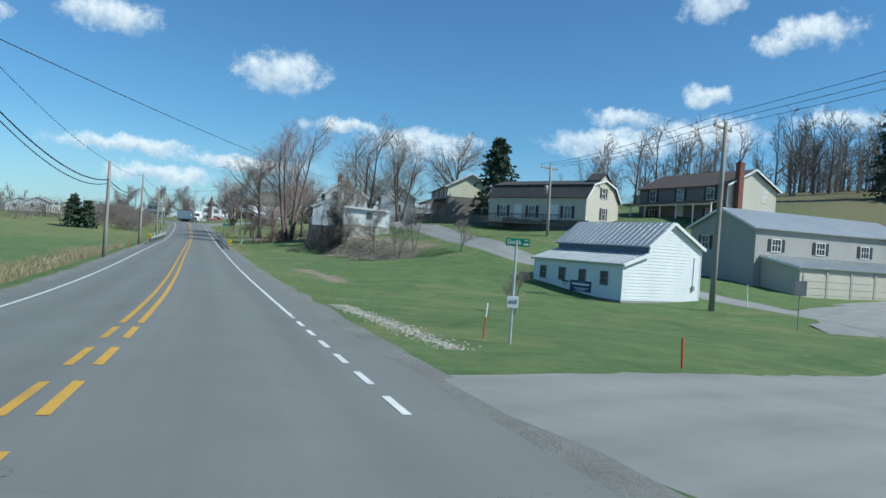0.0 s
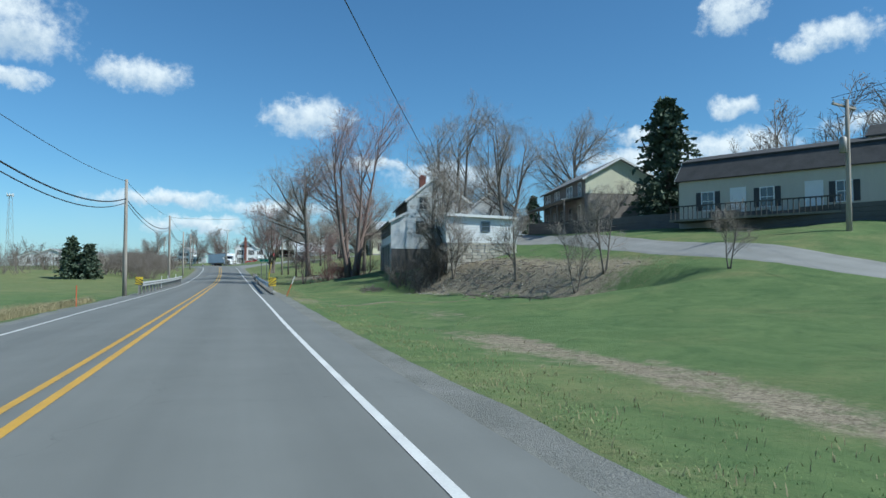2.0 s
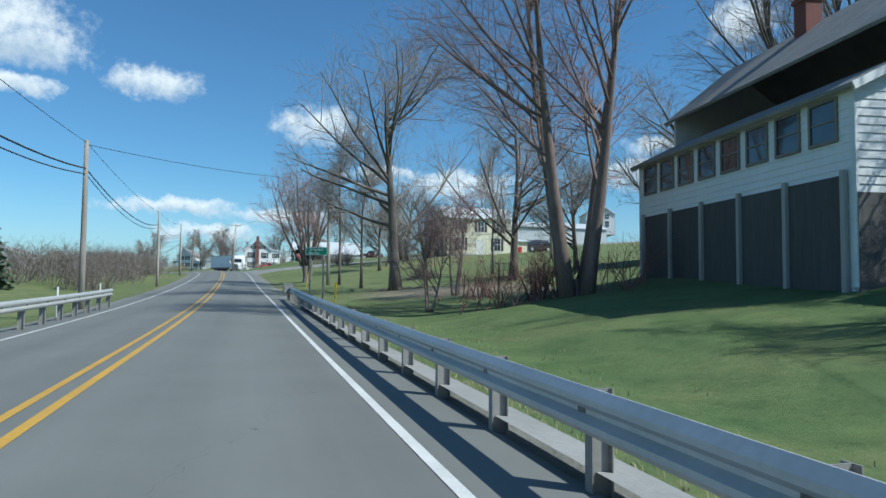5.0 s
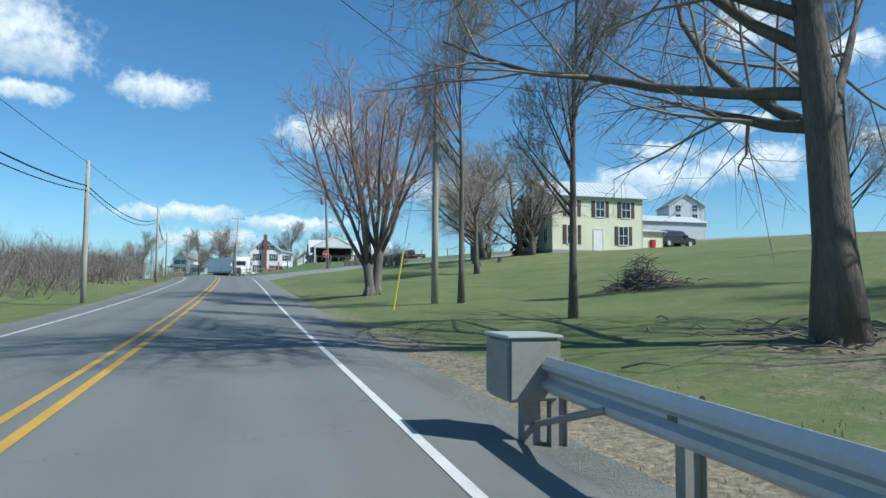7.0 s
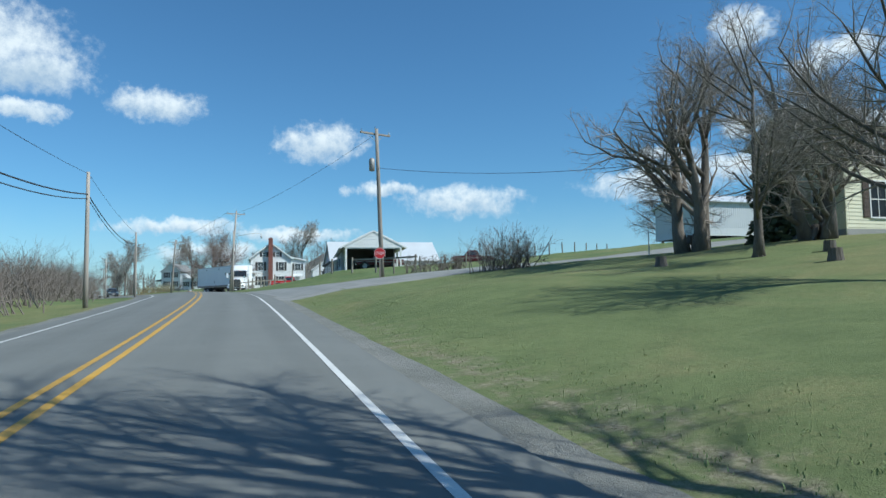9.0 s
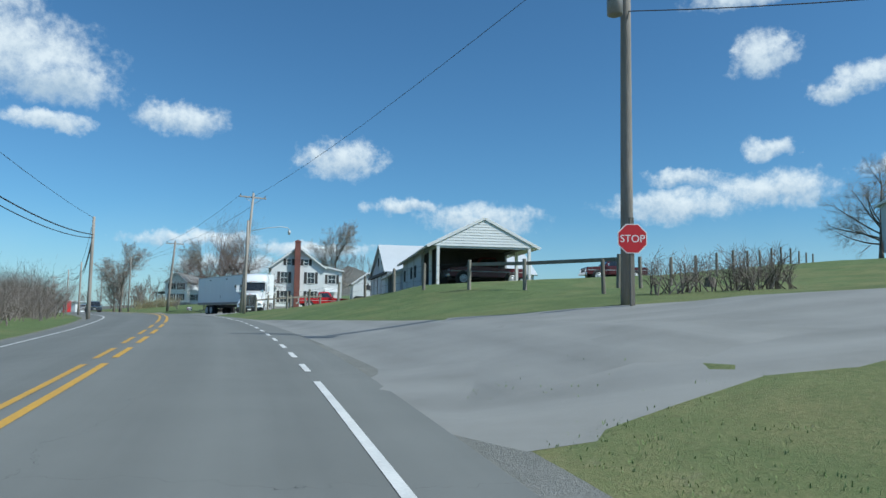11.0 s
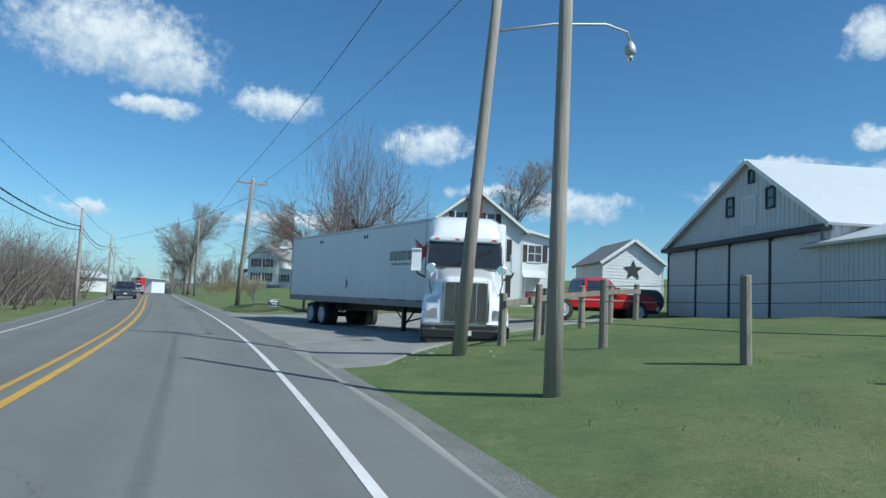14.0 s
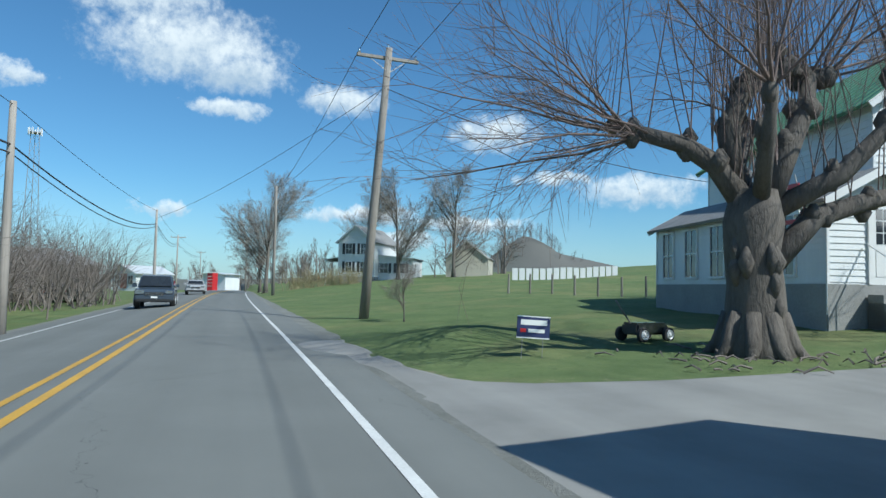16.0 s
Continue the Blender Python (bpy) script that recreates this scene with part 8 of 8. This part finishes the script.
    part("bogie", Mb().cbox(8.7, -W + 0.55, 0.72, 12.0, -0.55, 1.05, 0.03), BLACKP, th)
    part("floor_beam", Mb().box(0.3, -W + 0.7, 0.86, 8.7, -0.7, 1.08), BLACKP, th)
    for y in (-0.45, -W + 0.45):
        lg = Mb().cbox(3.0, y - 0.07, 0.1, 3.14, y + 0.07, 1.08, 0.01)
        ll = part("landing_leg", lg, BLACKP, th)
        part("foot", Mb().cbox(2.9, y - 0.14, 0.02, 3.24, y + 0.14, 0.1, 0.01), BLACKP, ll)
        part("brace", Mb().tube([(3.07, y, 0.35), (2.2, y, 1.05)], [0.035, 0.035], 6), BLACKP, ll)
        part("brace", Mb().tube([(3.07, y, 0.55), (3.9, y, 1.05)], [0.03, 0.03], 6), BLACKP, ll)
    part("cross_brace", Mb().tube([(3.07, -0.45, 0.5), (3.07, -W + 0.45, 0.9)], [0.03, 0.03], 6), BLACKP, th)
    ug = Mb()
    ug.box(L - 0.05, -W + 0.2, 0.45, L + 0.03, -0.2, 0.56)
    for y in (-0.7, -W + 0.7):
        ug.box(L - 0.05, y - 0.05, 0.5, L + 0.02, y + 0.05, 1.1)
    part("underride_guard", ug, POSTS, th)
    for k in (0, 1):
        part("vent", Mb().disc((10.2 - 0.22 * k, 0.02, 3.72), (0, 1, 0), 0.07, 0.012, 12), BLACKS, bx)
        part("vent", Mb().disc((5.7 - 0.22 * k, 0.02, 3.72), (0, 1, 0), 0.07, 0.012, 12), BLACKS, bx)
    part("air_line", Mb().tube([(8.6, -0.2, 0.95), (8.0, -0.15, 0.75), (7.2, -0.3, 0.8), (6.7, -0.4, 1.0)], [0.025] * 4, 6), BLACKP, th)


semi_trailer()


def semi_tractor():
    th = thing("semi_tractor", pose(-1.05, 240.75, 3.1, 0, 0, -97), "white long-nose semi tractor with a chrome grille", "truck", fixed=True)
    W = 2.3
    # x forward from the bumper face (0) back to -6.4
    hood = loft([(-1.98, [(0, 2.34), (0.55, 2.33), (0.86, 2.22), (0.95, 1.9), (1.0, 1.56), (1.13, 1.48), (1.17, 1.2), (1.17, 0.7)]),
                 (-1.68, [(0, 2.29), (0.54, 2.28), (0.82, 2.17), (0.9, 1.88), (0.96, 1.6), (1.13, 1.52), (1.175, 1.25), (1.175, 0.95)]),
                 (-1.40, [(0, 2.24), (0.53, 2.23), (0.79, 2.12), (0.87, 1.86), (0.93, 1.62), (1.13, 1.54), (1.18, 1.3), (1.18, 1.12)]),
                 (-1.12, [(0, 2.18), (0.52, 2.17), (0.76, 2.06), (0.84, 1.83), (0.9, 1.61), (1.12, 1.53), (1.18, 1.3), (1.18, 1.16)]),
                 (-0.80, [(0, 2.12), (0.51, 2.11), (0.73, 2.01), (0.8, 1.79), (0.87, 1.56), (1.10, 1.47), (1.175, 1.26), (1.175, 1.1)]),
                 (-0.55, [(0, 2.07), (0.49, 2.06), (0.70, 1.97), (0.76, 1.75), (0.84, 1.48), (1.07, 1.38), (1.165, 1.15), (1.165, 0.92)]),
                 (-0.32, [(0, 2.02), (0.48, 2.01), (0.67, 1.92), (0.72, 1.7), (0.8, 1.38), (1.05, 1.29), (1.165, 1.02), (1.165, 0.68)]),
                 (-0.15, [(0, 1.98), (0.47, 1.97), (0.65, 1.88), (0.69, 1.6), (0.76, 1.3), (1.0, 1.22), (1.15, 0.98), (1.15, 0.64)]),
                 (-0.07, [(0, 1.92), (0.45, 1.91), (0.62, 1.83), (0.65, 1.55), (0.70, 1.25), (0.94, 1.16), (1.09, 0.95), (1.10, 0.62)])])
    part("hood", hood, TRUCKW, th, smooth=True)
    for s in (-1, 1):
        part("headlight", Mb().poly([(-0.085, s * 0.74, 0.90), (-0.085, s * 1.06, 0.92), (-0.085, s * 1.03, 1.05), (-0.085, s * 0.90, 1.12), (-0.085, s * 0.75, 1.14)], (0.04, 0, 0.0)), LENS, th, "clear swept headlight lens")
        part("side_lens", Mb().poly([(-0.10, s * 1.10, 0.90), (-0.28, s * 1.15, 0.92), (-0.28, s * 1.13, 1.06), (-0.10, s * 1.08, 1.0)], (0, s * 0.03, 0)), LENS, th)
        part("fog_light", Mb().disc((0.03, s * 0.85, 0.55), (1, 0, 0), 0.09, 0.03, 12), CHROME, th)
        wheel(th, -1.12, s * (W / 2 - 0.12), 0.52, 0.3, s)
        part("door", Mb().poly([(-2.95, s * (W / 2 - 0.022), 1.0), (-2.02, s * (W / 2 - 0.022), 1.0), (-2.02, s * (W / 2 - 0.03), 2.05), (-2.25, s * (W / 2 - 0.05), 3.05), (-2.95, s * (W / 2 - 0.05), 3.05)], (0, s * 0.03, 0)), TRUCKW, th)
        part("side_window", Mb().poly([(-2.85, s * (W / 2 + 0.005), 2.25), (-2.12, s * (W / 2 + 0.005), 2.25), (-2.3, s * (W / 2 - 0.015), 2.92), (-2.85, s * (W / 2 - 0.015), 2.92)], (0, s * 0.01, 0)), CGLASS, th)
        mr = part("mirror", Mb().cbox(-2.0, s * (W / 2 + 0.18), 2.22, -1.88, s * (W / 2 + 0.38), 2.80, 0.04), TRUCKW, th, "tall white side mirror")
        part("mirror_arm", Mb().tube([(-2.1, s * (W / 2 - 0.02), 2.0), (-1.95, s * (W / 2 + 0.22), 2.1), (-1.94, s * (W / 2 + 0.28), 2.24)], [0.03] * 3, 6), BLACKP, mr)
        part("hood_mirror", Mb().disc((-0.85, s * 0.98, 2.24), (1, 0, 0), 0.14, 0.05, 14), CHROME, th)
        part("hood_mirror_arm", Mb().tube([(-0.75, s * 0.92, 1.45), (-0.78, s * 1.02, 1.9), (-0.87, s * 0.98, 2.24)], [0.015] * 3, 6), BLACKP, th)
        part("fuel_tank", Mb().tube([(-4.2, s * 0.93, 0.72), (-4.15, s * 0.93, 0.72), (-2.5, s * 0.93, 0.72), (-2.45, s * 0.93, 0.72)], [0.2, 0.3, 0.3, 0.2], 18), ALLOY, th, "polished fuel tank")
        part("step", Mb().box(-2.9, s * (W / 2 - 0.15), 0.42, -2.1, s * (W / 2 + 0.05), 0.48), ALLOY, th)
        part("skirt", Mb().cbox(-4.5, s * (W / 2 - 0.06), 0.85, -2.0, s * (W / 2 - 0.02), 1.25, 0.01), TRUCKW, th)
        part("air_cleaner", Mb().cbox(-1.75, s * 0.86 - 0.06, 1.45, -1.5, s * 0.86 + 0.06, 1.72, 0.04), BLACKP, th)
        for x in (-5.05, -6.2):
            wheel(th, x, s * (W / 2 - 0.16), 0.51, 0.28, s)
            wheel(th, x, s * (W / 2 - 0.48), 0.51, 0.28, s, name="inner_wheel")
    part("cab", solid([(-3.0, 0.95), (-3.0, 3.24), (-2.5, 3.24), (-2.28, 3.16), (-1.88, 2.28), (-1.88, 0.95)], -W / 2, W / 2, 0.07, 0.06, 3), TRUCKW, th)
    part("sleeper", solid([(-4.55, 0.95), (-4.55, 3.85), (-3.7, 3.85), (-3.05, 3.1), (-2.98, 0.95)], -W / 2 - 0.03, W / 2 + 0.03, 0.08, 0.06, 3), TRUCKW, th)
    cap = loft([(-4.54, [(0, 4.0), (0.8, 3.99), (1.06, 3.9), (1.16, 3.6), (1.17, 3.3), (1.17, 3.1)]), (-3.5, [(0, 4.01), (0.8, 4.0), (1.05, 3.9), (1.16, 3.6), (1.17, 3.3), (1.17, 3.1)]),
                (-3.05, [(0, 3.93), (0.76, 3.91), (0.99, 3.8), (1.12, 3.52), (1.15, 3.3), (1.16, 3.12)]), (-2.75, [(0, 3.76), (0.72, 3.74), (0.94, 3.63), (1.07, 3.42), (1.11, 3.27), (1.12, 3.14)]),
                (-2.52, [(0, 3.52), (0.7, 3.5), (0.9, 3.42), (1.02, 3.3), (1.06, 3.22), (1.08, 3.14)]), (-2.36, [(0, 3.30), (0.68, 3.29), (0.86, 3.26), (0.97, 3.22), (1.02, 3.18), (1.04, 3.14)])])
    part("roof_fairing", cap, TRUCKW, th, "rounded white roof fairing", smooth=True)
    part("sun_visor", Mb().cbox(-2.42, -W / 2 + 0.08, 3.10, -2.14, W / 2 - 0.08, 3.25, 0.04), TRUCKW, th)
    part("windscreen", Mb().poly([(-2.27, -W / 2 + 0.14, 3.08), (-2.27, W / 2 - 0.14, 3.08), (-1.9, W / 2 - 0.08, 2.36), (-1.9, -W / 2 + 0.08, 2.36)], (0.035, 0, 0.02)), CGLASS, th)
    part("windscreen_frame", Mb().poly([(-2.285, -W / 2 + 0.08, 3.12), (-2.285, W / 2 - 0.08, 3.12), (-1.875, W / 2 - 0.04, 2.30), (-1.875, -W / 2 + 0.04, 2.30)], (0.025, 0, 0.012)), BLACKP, th)
    for k in (-0.25, 0, 0.25, -0.85, 0.85):
        part("marker_lamp", Mb().cbox(-2.22, k - 0.07, 3.15, -2.125, k + 0.07, 3.20, 0.01), ORANGE, th)
    gr_ = part("grille", Mb().cbox(-0.12, -0.63, 0.76, -0.02, 0.63, 1.90, 0.05), CHROME, th, "chrome grille surround")
    for k in range(4):
        y = -0.56 + k * 0.285
        gp = part("grille_panel", Mb().cbox(-0.03, y, 0.82, 0.0, y + 0.255, 1.83, 0.015), BLACKP, gr_)
        mesh_ = Mb()
        for j in range(32):
            mesh_.box(0.0, y + 0.01, 0.84 + j * 0.031, 0.006, y + 0.245, 0.846 + j * 0.031)
        for j in range(8):
            mesh_.box(0.0, y + 0.015 + j * 0.031, 0.84, 0.007, y + 0.019 + j * 0.031, 1.82)
        part("grille_mesh", mesh_, POSTS, gp)
    part("badge", Mb().cbox(-0.06, -0.10, 1.88, 0.02, 0.10, 1.94, 0.02), REDS, th)
    part("bumper", solid([(-0.5, 0.32), (-0.5, 0.72), (0.02, 0.74), (0.08, 0.62), (0.06, 0.34), (-0.1, 0.26)], -W / 2 - 0.02, W / 2 + 0.02, 0.05), BLACKP, th)
    part("bumper_trim", Mb().cbox(-0.1, -W / 2 + 0.02, 0.70, 0.07, W / 2 - 0.02, 0.76, 0.02), CHROME, th)
    part("lower_valance", Mb().cbox(-0.35, -W / 2 + 0.1, 0.2, 0.03, W / 2 - 0.1, 0.40, 0.03), BLACKP, th)
    part("plate", Mb().box(0.075, -0.17, 0.45, 0.085, 0.17, 0.58), WHITES, th)
    part("frame_rail", Mb().box(-6.8, -0.45, 0.72, -0.6, 0.45, 0.95), BLACKP, th)
    part("fifth_wheel", Mb().cbox(-6.2, -0.5, 0.95, -5.1, 0.5, 1.06, 0.03), BLACKP, th)
    part("engine_bay", Mb().box(-1.9, -0.62, 0.45, -0.3, 0.62, 1.0), BLACKP, th)
    part("aerial", Mb().tube([(-2.6, -W / 2 - 0.03, 2.1), (-2.62, -W / 2 - 0.05, 4.3)], [0.012, 0.006], 5), BLACKP, th)
    part("dash_item", Mb().cbox(-2.08, -0.25, 2.38, -1.99, 0.1, 2.45, 0.02), REDS, th)


semi_tractor()

# ---- loose ground clutter ----
def rocks(name, spots, material, label, seed, size):
    rng = random.Random(seed)
    mb = Mb()
    for x, y in spots:
        x, y = site(x, y)
        s = size * (0.4 + rng.random())
        b = bmesh.new()
        bmesh.ops.create_icosphere(b, subdivisions=1, radius=s)
        for v in b.verts:
            v.co = Vector((v.co.x * (1 + rng.gauss(0, 0.2)), v.co.y * (1 + rng.gauss(0, 0.2)), v.co.z * 0.6 * (1 + rng.gauss(0, 0.2))))
        b.transform(pose(x, y, ground_z(x, y) + s * 0.15, 0, 0, rng.random() * 360))
        mb.bm(b)
    tagged(part(name, mb, material, recalc=False), label, "stones", kind="stuff")


rr_ = random.Random(9)
rocks("verge_stones", [(6.0 + (y - 14) * -0.05 + rr_.gauss(0, 0.2), y) for y in np.linspace(11.5, 21.5, 1400)], STONE, "pale broken stones along the verge", 61, 0.026)
rocks("rubble", [(bank_toe(y) + rr_.uniform(-0.6, 4.2), y - 0.6) for y in [rr_.uniform(66, 81) for _ in range(150)]] + [(16.3 + rr_.gauss(0, 0.9), 79.3 + rr_.gauss(0, 0.7)) for _ in range(120)], STONE, "scattered stones and rubble on the eroded bank", 62, 0.075)
rocks("lot_gravel", [(-2.6 + rr_.gauss(0, 1.2), 239.5 + rr_.gauss(0, 1.5)) for _ in range(90)], STONE, "loose gravel at the lot edge", 63, 0.02)


def sticks(name, cx, cy, rx, ry, n, label, seed, L=1.6, pile=0.0):
    cx, cy = site(cx, cy)
    rng = random.Random(seed)
    mb = Mb()
    for i in range(n):
        x, y = cx + rng.gauss(0, rx), cy + rng.gauss(0, ry)
        h = pile * max(0.0, 1 - math.hypot((x - cx) / (rx * 1.6), (y - cy) / (ry * 1.6))) * rng.random()
        p = Vector((x, y, ground_z(x, y) + 0.05 + h))
        d = Vector((rng.gauss(0, 1), rng.gauss(0, 1), rng.gauss(0, 0.35 if pile else 0.1))).normalized() * L * (0.4 + rng.random())
        q = p + d
        q.z = max(q.z, ground_z(q.x, q.y) + 0.03)
        mb.tube([p, p.lerp(q, 0.5) + Vector((0, 0, rng.random() * 0.1)), q], [0.022, 0.017, 0.008], 4)
    tagged(part(name, mb, BRUSHB, recalc=False), label, "branches", kind="stuff")


sticks("brush_pile", 16.2, 135.0, 0.6, 0.6, 460, "heap of cut branches and brush on the lawn", 71, 0.62, 1.5)
sticks("fallen_branches", 18.9, 74.5, 1.7, 4.2, 420, "fallen branches on the eroded bank", 72, 0.55)
sticks("root_litter", 11.2, 121.3, 1.3, 1.3, 90, "sticks and litter round the oak's roots", 73, 0.6)
sticks("creek_litter", 11.6, 82.5, 0.4, 0.4, 70, "small heap of sticks below the brush", 74, 0.6, 0.4)
sticks("maple_litter", -5.4, 266, 1.6, 1.0, 70, "broken twigs under the old maple", 75, 0.32)

cg = thing("wire_cage", pose(19.5, 125.6, ground_z(19.5, 125.6), 0, 0, 15), "square rusty wire cage on the lawn", "cage")
for x in (0, 1.2):
    for y in (0, 1.0):
        part("post", Mb().tube([(x, y, -0.1), (x, y, 1.1)], [0.03, 0.03], 6), POSTW, cg)
for z in (0.1, 1.08):
    part("ring", Mb().box(-0.03, -0.03, z, 1.23, 0.0, z + 0.05).box(-0.03, 1.0, z, 1.23, 1.03, z + 0.05).box(-0.03, 0, z, 0, 1.0, z + 0.05).box(1.2, 0, z, 1.23, 1.0, z + 0.05), POSTW, cg)
for k in range(3):
    part("bar", Mb().tube([(0.3 * (k + 1), 0, 0.1), (0.3 * (k + 1), 0, 1.1)], [0.012, 0.012], 5), POSTW, cg)
for x, y in ((18.2, 160.5), (21.0, 163.5), (17.5, 198), (16.2, 166.5)):
    sp_ = thing("stump", pose(x, y, ground_z(x, y), 0, 0, 30), "dark cut stump on the lawn", "stump", "stumps")
    part("wood", Mb().tube([(0, 0, -0.15), (0, 0, 0.15), (0, 0, 0.38)], [0.28, 0.22, 0.2], 10), BARK, sp_)
mw = thing("garden_cart", pose(-7.0, 269.6, ground_z(-7, 269.6), 0, 0, 30), "small garden machine with white wheels on the lawn", "garden cart")
part("body", Mb().cbox(-0.5, -0.25, 0.15, 0.5, 0.25, 0.42, 0.05), DARKCAR, mw)
for x in (-0.4, 0.4):
    for s in (-1, 1):
        wheel(mw, x, s * 0.32, 0.16, 0.1, s, WHITES)
part("handle", Mb().tube([(-0.45, 0, 0.4), (-0.9, 0, 0.9)], [0.02, 0.02], 6), POSTS, mw)
bs = thing("round_bale", pose(10.7, 256.6, 4.15, 0, 0, 20), "dark wrapped round bale before the barn", "bale", fixed=True)
part("roll", Mb().disc((0, 0, 0.6), (1, 0, 0), 0.62, 0.6, 24, 0.08), DARKIN, bs)


def tufts(name, spots, material, label, seed, h, n):
    """Grass blades, joined."""
    rng = random.Random(seed)
    mb = Mb()
    for x, y in spots:
        z = ground_z(x, y)
        for k in range(n):
            a = rng.random() * 6.28
            px, py = x + rng.gauss(0, 0.12), y + rng.gauss(0, 0.12)
            hh = h * (0.5 + 0.8 * rng.random())
            e = Vector((math.cos(a), math.sin(a), 0))
            s = Vector((-e.y, e.x, 0)) * (0.006 + 0.006 * h)
            p = Vector((px, py, z - 0.02))
            q = p + e * hh * 0.3 * rng.random() + Vector((0, 0, hh * 0.6))
            t = q + e * hh * 0.35 + Vector((0, 0, hh * 0.35))
            mb.add([p - s, p + s, q + s * 0.7, t, q - s * 0.7], [(0, 1, 2, 4), (4, 2, 3)])
    tagged(part(name, mb, material, recalc=False), label, "grass", kind="stuff")


def verge(side, y0, y1, n, spread, off, seed):
    rng = random.Random(seed)
    return [(road_x(y) + side * (off + abs(rng.gauss(0, spread))), y) for y in [y0 + (y1 - y0) * rng.random() for _ in range(n)]]


tufts("verge_grass", verge(1, 17, 72, 2400, 0.7, 5.0, 81) + verge(1, 119, 186, 3000, 1.0, 5.1, 82), GRBL, "green grass tufts along the road verge", 83, 0.04, 6)
tufts("lawn_tufts", [(road_x(y) + rr_.uniform(6.5, 15), y) for y in [rr_.uniform(200, 236) for _ in range(800)]], GRBL, "coarse grass tufts on the sloping lawn", 89, 0.035, 6)
tufts("dry_verge_grass", verge(-1, -5, 78, 5200, 1.5, 6.3, 84), DRYGR, "tall dry straw-coloured grass along the far verge", 85, 0.42, 7)
tufts("straw_tufts", verge(1, 22, 72, 500, 1.5, 5.2, 86) + verge(1, 74, 118, 900, 1.2, 4.9, 87) + [(bank_toe(y) + rr_.uniform(-1.2, 6.0), y) for y in [rr_.uniform(62, 82) for _ in range(1500)]], DRYGR, "dry grass tufts on the verge", 88, 0.09, 6)
